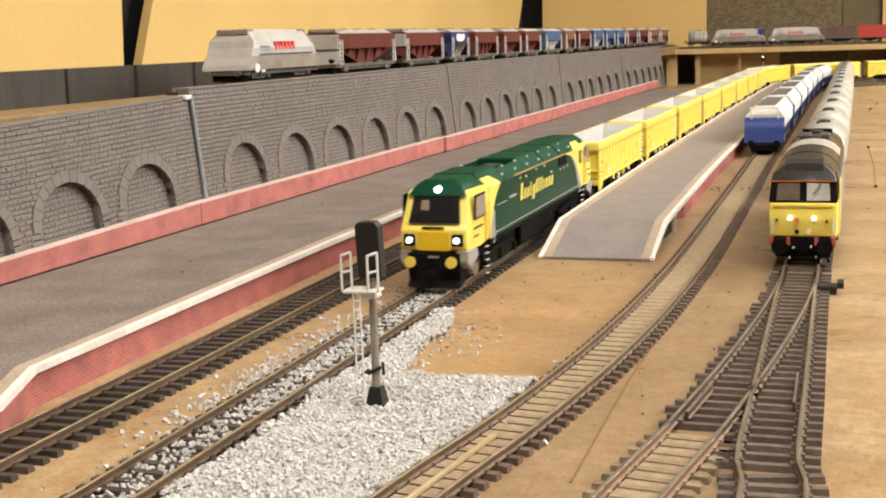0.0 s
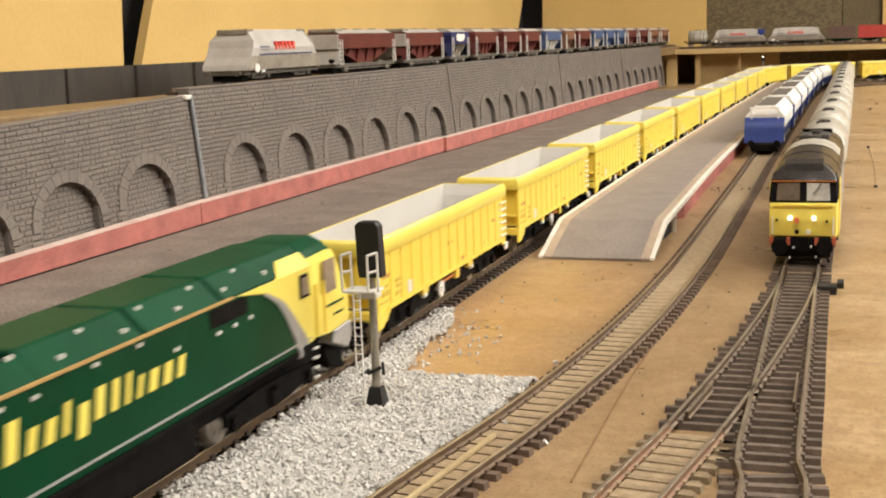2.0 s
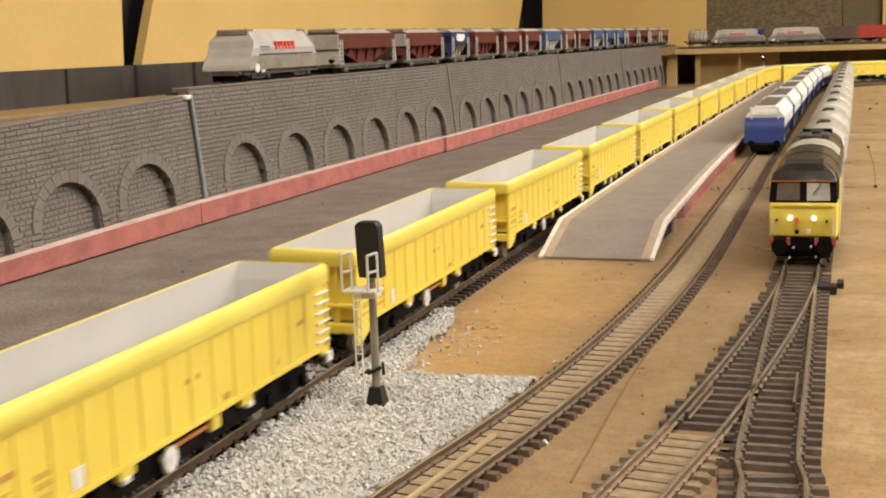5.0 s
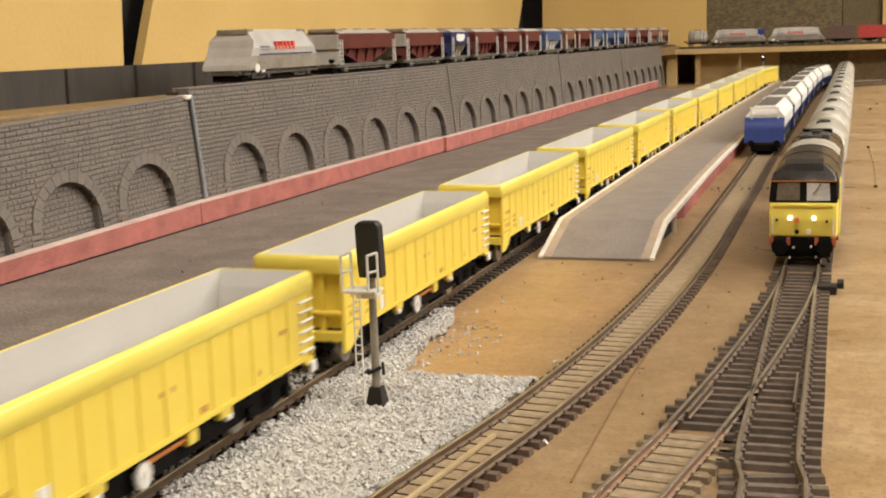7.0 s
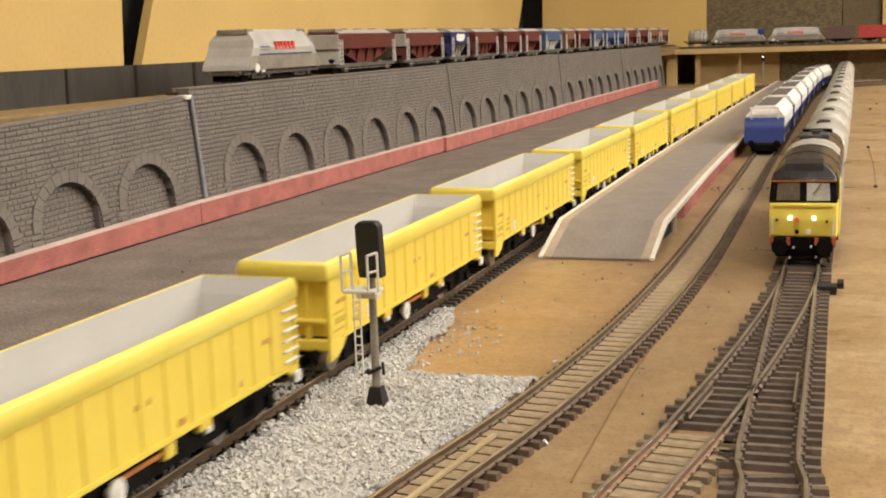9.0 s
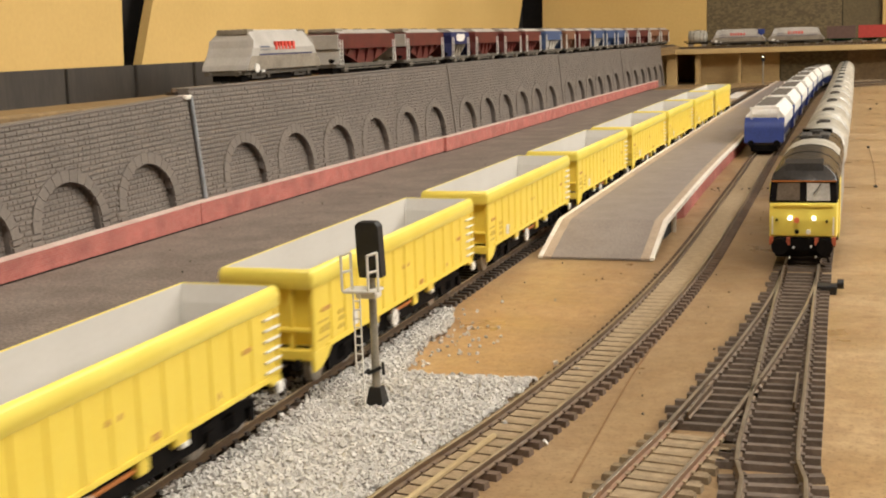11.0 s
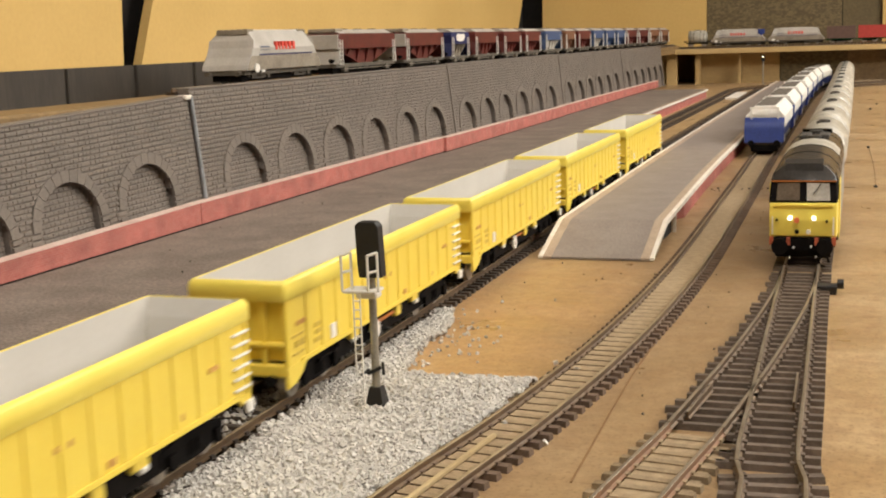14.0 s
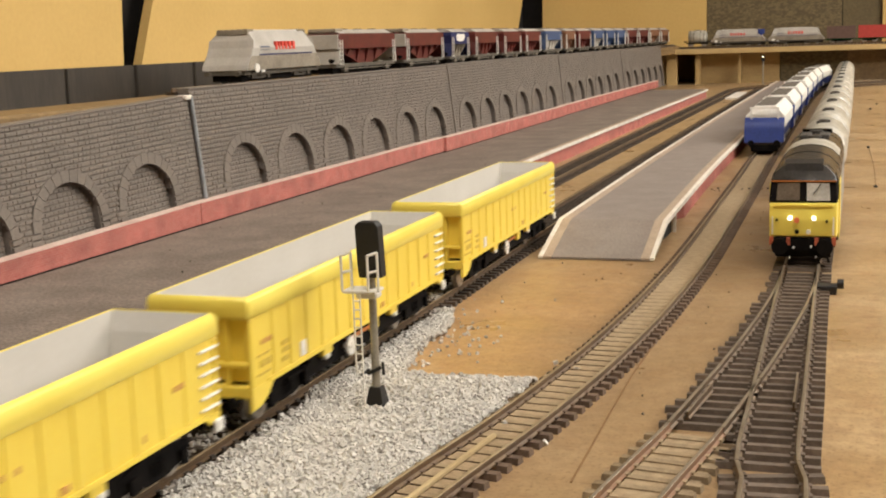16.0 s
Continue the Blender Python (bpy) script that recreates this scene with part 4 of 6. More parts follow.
def box_wagon():
    """A bogie open box wagon, bright yellow, pale inside, with ribs and a deep rounded rim round a thin lip."""
    LN, HW, BOT, RIM0, TOP = 0.1810, 0.0158, 0.0137, 0.0345, 0.0411
    w = thing("box_wagon", "bright yellow bogie box wagon, empty, with pale grey inside", "wagon", "yellow wagons of the moving train")
    t, ro, lip = 0.0009, HW + 0.0009, 0.0015
    for sd in (-1, 1):
        part("side_wall", B((*sorted((sd * (HW - t), sd * HW)), 0.0015, LN - 0.0015, BOT, RIM0 + 0.001)), YELLOW, w)
    for y0 in (0.0026, LN - 0.0026 - t):
        part("end_wall", B((-HW + t, HW - t, y0, y0 + t, BOT + 0.002, RIM0 + 0.001)), YELLOW, w)
    part("wagon_floor", B((-HW + t, HW - t, 0.0026 + t, LN - 0.0026 - t, BOT, BOT + 0.001)), BLACK, w)
    ri = ro - lip
    for sd in (-1, 1):
        part("side_lining", B((*sorted((sd * (ri - 0.0004), sd * (ri - 0.00002))), lip + 0.0001, LN - lip - 0.0001, 0.0152, TOP - 0.0003)), LINING, w, "pale grey dusty inner side")
    for f in (lambda y: y, lambda y: LN - y):  # the ends slope in under the rim, then drop to the floor
        bm = bmesh.new()
        prism_x(bm, [(f(a), b) for a, b in ((lip + 0.0001, TOP - 0.0003), (0.0037, RIM0 + 0.0008), (0.0068, 0.0152), (0.0072, 0.0152), (0.0041, RIM0 + 0.0010), (lip + 0.0005, TOP - 0.0003))], -ri + 0.0004, ri - 0.0004)
        part("end_lining", bm, LINING, w, "pale grey dusty inner end")
    part("floor_lining", B((-ri + 0.0004, ri - 0.0004, 0.005, LN - 0.005, 0.0148, 0.0152)), LINING, w, "pale grey dusty inside floor")
    # rim: one moulding drawn round the four sides, its outer shoulder rounded
    bm, loops = bmesh.new(), []
    for d, z in ((0.0010, RIM0), (0.0003, RIM0 + 0.0002), (0.0, RIM0 + 0.0008), (0.0, TOP - 0.0024), (0.0002, TOP - 0.0014), (0.0005, TOP - 0.0007), (0.0009, TOP - 0.0002), (0.0012, TOP), (lip, TOP),
                 (lip, RIM0)):
        k = 0.0007
        x, y0, y1 = ro - d, d, LN - d
        loops.append([bm.verts.new((a, b, z)) for a, b in ((-x + k, y0), (x - k, y0), (x, y0 + k), (x, y1 - k), (x - k, y1), (-x + k, y1), (-x, y1 - k), (-x, y0 + k))])
    for a, b in zip(loops, loops[1:] + loops[:1]):
        for k in range(8):
            bm.faces.new((a[k], a[(k + 1) % 8], b[(k + 1) % 8], b[k]))
    part("top_rim", bm, YELLOW_L, w, "glossy rounded yellow rim", True)
    # side ribs, almost as proud as the rim
    me = finish("rib", bevelled(B((0, 0.0010, -0.0017, 0.0017, BOT + 0.0010, RIM0 + 0.0004)), 0.00035, 2), YELLOW)
    for k in range(13):
        y = 0.0175 + k * (LN - 0.035) / 12
        shared("rib", me, w, pose(HW - 0.0006, y, 0))
        shared("rib", me, w, pose(-HW + 0.0006, y, 0, 0, 0, 180))
    # solebar, deep and swept at the leading end
    for s in (-1, 1):
        bm = bmesh.new()
        for f in (lambda v: v, lambda v: LN - v):
            pr = [(0.001, BOT), (0.001, 0.0072), (0.0065, 0.0076), (0.0115, 0.0098), (0.0150, 0.0128), (0.0165, BOT)] if f(0.0) < 0.1 else [(0.001, BOT), (0.001, 0.0108), (0.006, 0.0110), (0.010, BOT)]
            prism_x(bm, [(f(a), b) for a, b in pr], *sorted((s * (HW - 0.0008), s * (HW + 0.0003))))
        box(bm, *sorted((s * (HW - 0.0008), s * (HW + 0.0005))), 0.012, LN - 0.008, BOT - 0.0006, BOT + 0.0008)
        part("solebar", bm, YELLOW, w)
    # ends: posts, a cross bar and a headstock
    for f, sg in ((0.0, 1), (LN, -1)):
        for x in (-0.0080, 0.0, 0.0080):
            part("end_post", bevelled(B((x - 0.0011, x + 0.0011, *sorted((f + sg * 0.0012, f + sg * 0.0026)), 0.0135, RIM0)), 0.0003, 1), YELLOW, w)
        part("cross_bar", bevelled(B((-HW + 0.0009, HW - 0.0009, *sorted((f + sg * 0.0006, f + sg * 0.0026)), 0.0202, 0.0216)), 0.0003, 1), YELLOW, w)
        part("headstock", bevelled(B((-HW + 0.0006, HW - 0.0006, *sorted((f + sg * 0.0008, f + sg * 0.0048)), 0.0108, 0.0146)), 0.0004, 1), YELLOW, w)
        for s in (-1, 1):
            part("corner_post", bevelled(B((*sorted((s * (HW - 0.0011), s * (HW + 0.0006))), *sorted((f + sg * 0.0010, f + sg * 0.0032)), BOT, RIM0)), 0.0004, 1), YELLOW, w)
        hook(w, f + sg * 0.002, -sg)
        for s in (-1, 1):
            bm = bmesh.new()
            disc(bm, s * 0.0105, f + sg * 0.0002, 0.0098, 0.0016, 0.003, "Y", 10)
            part("buffer", bm, BLACK, w, "", True)
    # white rungs on the trailing corner of each side
    me = finish("rung", bevelled(B((-0.0006, 0.0006, -0.0046, 0.0046, 0.0, 0.0007)), 0.0002, 1), WHITE)
    for k in range(6):
        z = 0.0158 + k * 0.0032
        shared("rung", me, w, pose(HW + 0.0006, LN - 0.0062, z))
        shared("rung", me, w, pose(-HW - 0.0006, 0.0062, z))
    part("foot_step", bevelled(B((HW + 0.0002, HW + 0.0014, LN - 0.0052, LN - 0.001, 0.0085, 0.0120)), 0.0003, 1), WHITE, w, "white corner step")
    # markings: a white square, small coloured plates, data bars
    def bar(name, me, s, y, z, label=""):
        ob = shared(name, me, w, pose(HW + 0.0001, y, z) if s > 0 else pose(-HW - 0.0001, LN - y, z, 0, 0, 180))
        return tagged(ob, label)
    white = finish("white_plate", B((-0.0001, 0.0002, -0.0021, 0.0021, -0.0024, 0.0024)), WHITE)
    faded = finish("small_plate", B((-0.0001, 0.0002, -0.0034, 0.0034, -0.0007, 0.0007)), FADED)
    long_ = finish("data_bar", B((-0.0001, 0.0002, -0.0042, 0.0042, -0.00035, 0.00035)), OCHRE)
    block = finish("data_bar", B((-0.0001, 0.0002, -0.0036, 0.0036, -0.0010, 0.0010)), OCHRE)
    short = finish("data_bar", B((-0.0001, 0.0002, -0.0024, 0.0024, -0.0007, 0.0007)), OCHRE)
    smear = finish("dirt_patch", B((-0.0001, 0.0002, -0.0017, 0.0017, -0.0009, 0.0009)), FADED)
    for s in (-1, 1):
        bar("white_plate", white, s, 0.0375, 0.0175, "white square plate")
        for a, z in ((0.0120, 0.0262), (0.0905, 0.0262), (0.1600, 0.0258)):
            bar("small_plate", faded, s, a, z, "small faded red-brown marking")
        for me, a, z in ((long_, 0.0095, 0.0226), (block, 0.0108, 0.0198), (long_, 0.0095, 0.0168), (short, 0.0248, 0.0226), (short, 0.0252, 0.0203), (short, 0.0245, 0.0176)):
            bar("data_bar", me, s, a, z, "worn ochre data bar")
        bar("dirt_patch", smear, s, 0.1405, 0.0175, "brown dirt patch")
        bar("dirt_patch", smear, s, 0.1085, 0.0165, "brown dirt patch")
    under = B((-0.006, 0.006, 0.008, LN - 0.008, 0.0072, BOT), (-0.012, -0.007, 0.075, 0.105, 0.0055, BOT), (0.006, 0.0125, 0.080, 0.098, 0.0060, BOT))
    part("underframe", under, BLACK, w)
    # Black block fills in the shade below the floor, between the bogies.
    part("brake_gear", bevelled(B((-0.0128, 0.0128, 0.048, 0.138, 0.0042, BOT)), 0.0008, 1), BLACK, w)
    for y0 in (0.0545, 0.118):
        part("bracket", bevelled(B((HW - 0.0025, HW - 0.0004, y0, y0 + 0.0075, 0.0100, BOT)), 0.0005, 1), YELLOW, w)
    for y0 in (0.0560, 0.1215):
        part("tail_plate", bevelled(B((HW - 0.0020, HW - 0.0001, y0, y0 + 0.0035, 0.0088, 0.0106)), 0.0004, 1), WHITE, w, "white bracket end")
    part("brake_rod", bevelled(B((0.0128, 0.0140, 0.078, 0.103, 0.0092, 0.0104)), 0.0003, 1), ORANGE, w, "orange brake rod")
    for y in (0.030, LN - 0.030):
        b = bogie(w, y, 0.0250, 2, BLACK, width=0.0262)
        for s in (-1, 1) if y < 0.1 else ():
            bm = B((*sorted((s * 0.0138, s * 0.0146)), -0.0020, 0.0115, 0.0092, 0.0102), (*sorted((s * 0.0138, s * 0.0152)), 0.0095, 0.0140, 0.0068, 0.0104))
            part("bogie_trim", bm, BLACK, b, "dark bogie frame trim")
    part("rod_end", bevelled(B((0.0128, 0.0150, 0.1010, 0.1065, 0.0080, 0.0122)), 0.0009, 2), YELLOW, w, "yellow brake cylinder end")
    for s in (-1, 1):
        yw = 0.0775 if s > 0 else LN - 0.0775
        bm = bmesh.new()
        disc(bm, s * 0.0138, yw, 0.0085, 0.0010, 0.0036, "X", 10)
        disc(bm, s * 0.0154, yw, 0.0085, 0.0034, 0.0009, "X", 18)
        disc(bm, s * 0.0160, yw, 0.0085, 0.0013, 0.0006, "X", 10)
        part("brake_wheel", bm, WHITE, w, "white brake handwheel", True)
    return w


def plate(bm, pts, x, s, thick=0.0003):
    """A thin flat shape on a vehicle's side: points in y and z."""
    prism_x(bm, pts, *sorted((s * x, s * (x + thick))))


def freight_loco():
    """A two-cab diesel: green hood, yellow cabs, dark screens."""
    LN, HW = 0.2820, 0.0168
    w = thing("green_diesel_locomotive", "dark green and yellow two-cab diesel locomotive with lit headlamps", "locomotive")
    hood = [(-HW, 0.0168), (HW, 0.0168), (HW, 0.0428), (-HW, 0.0428)]
    bm = bmesh.new()
    prism_y(bm, hood, 0.034, LN - 0.034)
    part("hood", bevelled(bm, 0.0005, 1), GREEN, w)
    roof = [(-HW + 0.0002, 0.0427), (HW - 0.0002, 0.0427), (0.0116, 0.0474), (0.0098, 0.0492), (-0.0098, 0.0492), (-0.0116, 0.0474)]
    for a, b in ((0.034, 0.066), (0.108, 0.150), (0.1515, 0.190), (0.1915, LN - 0.034)):
        bm = bmesh.new()
        prism_y(bm, roof, a, b)
        part("roof_box", bevelled(bm, 0.0006, 1), GREEN_R, w)
    bm = bmesh.new()
    prism_y(bm, [(-0.0115, 0.0427), (0.0115, 0.0427), (0.0105, 0.0458), (-0.0105, 0.0458)], 0.066, 0.108)
    part("roof_well", bm, BLACK, w, "black roof well with fan grilles")
    for y in (0.076, 0.088, 0.100):
        bm = bmesh.new()
        disc(bm, 0.0, y, 0.0462, 0.0050, 0.0012, "Z", 20)
        part("roof_fan", bm, TANKDARK, w, "", True)
    for s in (-1, 1):
        bm = bmesh.new()
        prism_y(bm, [(s * 0.0110, 0.0427), (s * (HW - 0.0002), 0.0427), (s * 0.0116, 0.0474), (s * 0.0106, 0.0480)], 0.066, 0.108)
        part("well_side", bm, GREEN_R, w)
    rng = random.Random(7)
    eye_mesh = finish("lifting_eye", B((-0.0005, 0.0005, -0.0008, 0.0008, -0.00045, 0.00045)), WHITE)
    for k in range(7):
        y = 0.068 + k * 0.0255
        for s in (-1, 1):
            shared("lifting_eye", eye_mesh, w, pose(s * 0.0141, y, 0.04515))
            if rng.random() < 0.6:
                shared("lifting_eye", eye_mesh, w, pose(s * 0.0108, y + 0.012, 0.0481))
    for s in (-1, 1):
        for y, z in ((0.1862, 0.0349), (0.1958, 0.0350), (0.2057, 0.0351), (0.1466, 0.0412), (0.1277, 0.0412), (0.1637, 0.0360), (0.1050, 0.0400), (0.0930, 0.0405)):
            yy = y if s > 0 else LN - y
            shared("hinge", eye_mesh, w, pose(s * HW, yy, z))
    bm = bmesh.new()
    for s in (-1, 1):
        box(bm, *sorted((s * (HW - 0.0002), s * (HW + 0.0005))), 0.036, LN - 0.036, 0.0192, 0.0197)
    part("panel_line", bm, SILVER, w, "pale line along the sill")
    for s in (-1, 1):
        part("cantrail", B((*sorted((s * (HW - 0.0006), s * (HW + 0.0005))), *((0.082, LN - 0.086) if s > 0 else (0.086, LN - 0.082)), 0.0425, 0.0431)), GOLD, w, "tan-gold cantrail line")
        part("grille", B((*sorted((s * (HW - 0.0002), s * (HW + 0.0003))), *((0.182, 0.204) if s > 0 else (LN - 0.204, LN - 0.182)), 0.0368, 0.0418)), BLACK, w, "black side grille")
        ya, yb = (0.046, 0.064) if s > 0 else (LN - 0.064, LN - 0.046)
        part("grab_rail", B((*sorted((s * (HW + 0.0005), s * (HW + 0.0010))), ya, yb, 0.0322, 0.0326), (*sorted((s * HW, s * (HW + 0.0010))), ya, ya + 0.0005, 0.0322, 0.0326),
                            (*sorted((s * HW, s * (HW + 0.0010))), yb - 0.0005, yb, 0.0322, 0.0326)), SILVER, w)
    part("side_sill", B(*[(*sorted((s * (HW - 0.001), s * (HW + 0.0008))), 0.034, LN - 0.034, 0.0160, 0.0172) for s in (-1, 1)]), BLACK, w, "black side sill")
    # lettering replaced by plain slanted bars
    for s in (-1, 1):
        bm = bmesh.new()
        x = 0.0
        widths = (0.0038, 0.0028, 0.0034, 0.0019, 0.0036, 0.0034, 0.0026, 0.0019, 0.0019, 0.0036, 0.0034, 0.0028)
        y = 0.0935
        for i, wd in enumerate(widths):
            hi = 0.0372 if i == 0 else 0.0358 if i in (3, 5, 6, 7) else 0.0338
            lo = 0.0262 if i == 4 else 0.0285
            y0, y1 = y, y + wd
            if s < 0:
                y0, y1 = LN - y1, LN - y0
            sk = 0.0016 * s
            plate(bm, [(y0, lo), (y1, lo), (y1 + sk, hi), (y0 + sk, hi)], HW, s)
            y += wd + 0.0034
        part("side_marking", bm, YELLOW_L, w, "row of slanted yellow bars")
    # cabs: built for the front, mirrored for the back
    for back in (False, True):
        f = (lambda y: LN - y) if back else (lambda y: y)

        def pr(pts):
            return [(f(y), z) for y, z in pts]
        bm = bmesh.new()
        prism_x(bm, pr([(0.0006, 0.0175), (0.0, 0.0200), (0.0003, 0.0268), (0.0022, 0.0290), (0.0085, 0.0425), (0.0105, 0.0440), (0.0345, 0.0440), (0.0345, 0.0185), (0.020, 0.0170), (0.006, 0.0170)]), -HW, HW)
        for v in bm.verts:  # the nose and the cab's front draw in
            yl = v.co.y if not back else LN - v.co.y
            if yl < 0.011:
                v.co.x *= 0.86 if v.co.z > 0.035 else 0.94
        cab = part("cab", bevelled(bm, 0.0009, 2), YELLOW_L, w, "yellow driving cab", True)
        bm = bmesh.new()
        prism_y(bm, [(-0.0160, 0.0418), (0.0160, 0.0418), (0.0128, 0.0462), (0.0085, 0.0488), (-0.0085, 0.0488), (-0.0128, 0.0462)], 0.0062, 0.0342)
        for v in bm.verts:
            if v.co.y < 0.01:
                v.co.x *= 0.86
                v.co.y += (v.co.z - 0.0418) * 0.75
            v.co.y = f(v.co.y)
        part("cab_roof", bevelled(bm, 0.0006, 2), GREEN_R, w, "green cab roof", True)
        # screens
        bm = bmesh.new()
        n = 0.0007
        quad = [(-0.0122, 0.0296, 0.0020), (0.0122, 0.0296, 0.0020), (0.0108, 0.0418, 0.0076), (-0.0108, 0.0418, 0.0076)]
        a = [bm.verts.new((x, f(y - n), z + 0.0003)) for x, z, y in quad]
        b = [bm.verts.new((x, f(y + 0.001), z)) for x, z, y in quad]
        bm.faces.new(a), bm.faces.new(b)
        for i in range(4):
            bm.faces.new((a[i], a[(i + 1) % 4], b[(i + 1) % 4], b[i]))
        part("windscreen", bm, DARKGLASS, cab, "dark tinted windscreen")
        bm = bmesh.new()
        q2 = [(-0.0070, 0.0352, 0.00465), (-0.0030, 0.0352, 0.00465), (-0.0034, 0.0395, 0.0066), (-0.0068, 0.0395, 0.0066)]
        a = [bm.verts.new((x, f(y - n - 0.00015), z + 0.0004)) for x, z, y in q2]
        b = [bm.verts.new((x, f(y - n + 0.0002), z + 0.0002)) for x, z, y in q2]
        bm.faces.new(a), bm.faces.new(b)
        for i in range(4):
            bm.faces.new((a[i], a[(i + 1) % 4], b[(i + 1) % 4], b[i]))
        part("cab_blind", bm, BROWNGLASS, cab, "pale blind behind the screen")
        for s in (-1, 1):
            xs = HW + 0.00045
            wa, wb = (0.0360, 0.0430) if back else (0.0085, 0.0262)
            za, zb = (0.0334, 0.0408) if back else (0.0306, 0.0418)
            bm = bmesh.new()
            plate(bm, pr([(wa, za), (wb, za), (wb, zb), (wa + 0.0010, zb)]), xs - 0.0001, s, 0.0004)
            part("window_surround", bm, BLACK, cab)
            bm = bmesh.new()
            plate(bm, pr([(wa + 0.0009, za + 0.0009), (wb - 0.0009, za + 0.0009), (wb - 0.0009, zb - 0.0009), (wa + 0.0018, zb - 0.0009)]), xs + 0.0002, s, 0.0003)
            part("side_window", bm, BROWNGLASS, cab, "tan-tinted side window")
            if back:
                bm = bmesh.new()
                plate(bm, pr([(0.0140, 0.0312), (0.0236, 0.0312), (0.0236, 0.0420), (0.0150, 0.0420)]), HW - 0.0001, s, 0.0006)
                part("quarter_window", bm, BROWNGLASS, cab, "tan-tinted quarter window")
            # sweep of yellow and silver over the hood's end
            sweep = [(0.0352, 0.0180), (0.0356, 0.0215), (0.0374, 0.0255), (0.0402, 0.0305), (0.0440, 0.0352), (0.0490, 0.0394), (0.0552, 0.0427)]
            if back:
                sweep = [(0.0372, 0.0180), (0.0400, 0.0215), (0.0438, 0.0252), (0.0482, 0.0298), (0.0545, 0.0352), (0.0650, 0.0398), (0.0835, 0.0427)]
            bm = bmesh.new()
            plate(bm, pr([(0.0335, 0.0180)] + sweep + [(0.0335, 0.0427)]), HW, s, 0.00035)
            tip = min(sweep[-1][0], 0.058)
            slope = [bm.verts.new((s * (x + o), f(yy), z)) for o in (-0.0006, 0.0004) for x, yy, z in
                     ((HW, 0.0335, 0.0426), (HW, tip, 0.0426), (0.0126, tip - 0.008, 0.0466), (0.0126, 0.0335, 0.0466))]
            for q in ((0, 1, 2, 3), (7, 6, 5, 4), (0, 4, 5, 1), (1, 5, 6, 2), (2, 6, 7, 3), (3, 7, 4, 0)):
                bm.faces.new([slope[i] for i in q])
            part("yellow_sweep", bm, YELLOW_L, w, "yellow swept panel")
            bm = bmesh.new()
            band = sweep[:6] if back else sweep[:4]
            plate(bm, pr(band + [(yy + 0.0090 * (1 - 0.85 * k / len(band)), z) for k, (yy, z) in enumerate(band)][::-1]), HW, s, 0.0004)
            part("silver_sweep", bm, SILVER, w, "silver-grey swept stripe")
            bm = bmesh.new()
            box(bm, *sorted((s * (HW + 0.0004), s * (HW + 0.0012))), *sorted((f(0.0315), f(0.0320))), 0.019, 0.036)
            box(bm, *sorted((s * (HW + 0.0004), s * (HW + 0.0012))), *sorted((f(0.0250), f(0.0255))), 0.019, 0.036)
            part("handrail", bm, YELLOW, cab)
            bm = bmesh.new()
            plate(bm, pr([(0.0085, 0.0225), (0.0160, 0.0225), (0.0160, 0.0232), (0.0085, 0.0232)]), HW, s, 0.0003)
            plate(bm, pr([(0.0085, 0.0262), (0.0220, 0.0262), (0.0220, 0.0270), (0.0085, 0.0270)]), HW, s, 0.0003)
            part("cab_marking", bm, GREEN, cab, "thin dark marking bars")
            # grey corner plates, steps with yellow edges
            bm = bmesh.new()
            prism_x(bm, pr([(0.0002, 0.0120), (0.0002, 0.0176), (0.0150, 0.0168), (0.0165, 0.0130), (0.004, 0.0085)]), *sorted((s * 0.0105, s * (HW - 0.0004))))
            part("corner_plate", bevelled(bm, 0.0004, 1), SILVER, w, "grey corner plate")
            bm = bmesh.new()
            for k in range(5):
                box(bm, *sorted((s * 0.0155, s * 0.0170)), *sorted((f(0.0295), f(0.0325))), 0.0018 + k * 0.0032, 0.0022 + k * 0.0032)
            part("step", bm, WHITE, w, "pale-edged cab steps")
            # lamp clusters and buffers
            bm = bmesh.new()
            box(bm, *sorted((s * 0.0088, s * 0.0142)), *sorted((f(-0.0012), f(0.002))), 0.0195, 0.0252)
            lamp = part("lamp_case", bevelled(bm, 0.0005, 1), DARKGLASS, w, "dark headlamp case")
            bm = bmesh.new()
            disc(bm, s * 0.0113, f(-0.0014), 0.0224, 0.0014, 0.0006, "Y", 14)
            part("headlamp", bm, WHITE if back else LAMPLIT, lamp, "" if back else "lit white headlamp", True)
            bm = bmesh.new()
            disc(bm, s * 0.0098, f(-0.0022), 0.0130, 0.0013, 0.006, "Y", 10)
            part("buffer_shank", bm, BLACK, w)
            bm = bmesh.new()
            disc(bm, s * 0.0098, f(-0.0054), 0.0130, 0.0026, 0.0008, "Y", 18)
            part("buffer", bm, YELLOW, w, "yellow buffer head", True)
        bm = bmesh.new()
        prism_x(bm, pr([(-0.0006, 0.0165), (-0.0006, 0.0080), (0.0004, 0.0040), (-0.0030, 0.0006), (0.0010, 0.0004), (0.010, 0.0025), (0.016, 0.0095), (0.012, 0.0165)]), -0.0125, 0.0125)
        part("skirt", bevelled(bm, 0.0005, 1), BLACK, w, "black front skirt and plough")
        bm = bmesh.new()
        box(bm, -0.0075, 0.0075, *sorted((f(-0.0004), f(0.002))), 0.0172, 0.0266)
        part("nose_panel", bevelled(bm, 0.0005, 1), ORANGE_Y, w, "deeper yellow nose door")
        bm = B(*[(-0.0052 + k * 0.00095, -0.00445 + k * 0.00095, *sorted((f(0.0004), f(-0.0002))), 0.0274, 0.0284) for k in range(11)])
        part("nose_marking", bm, GREEN, w, "short dark marking bars")
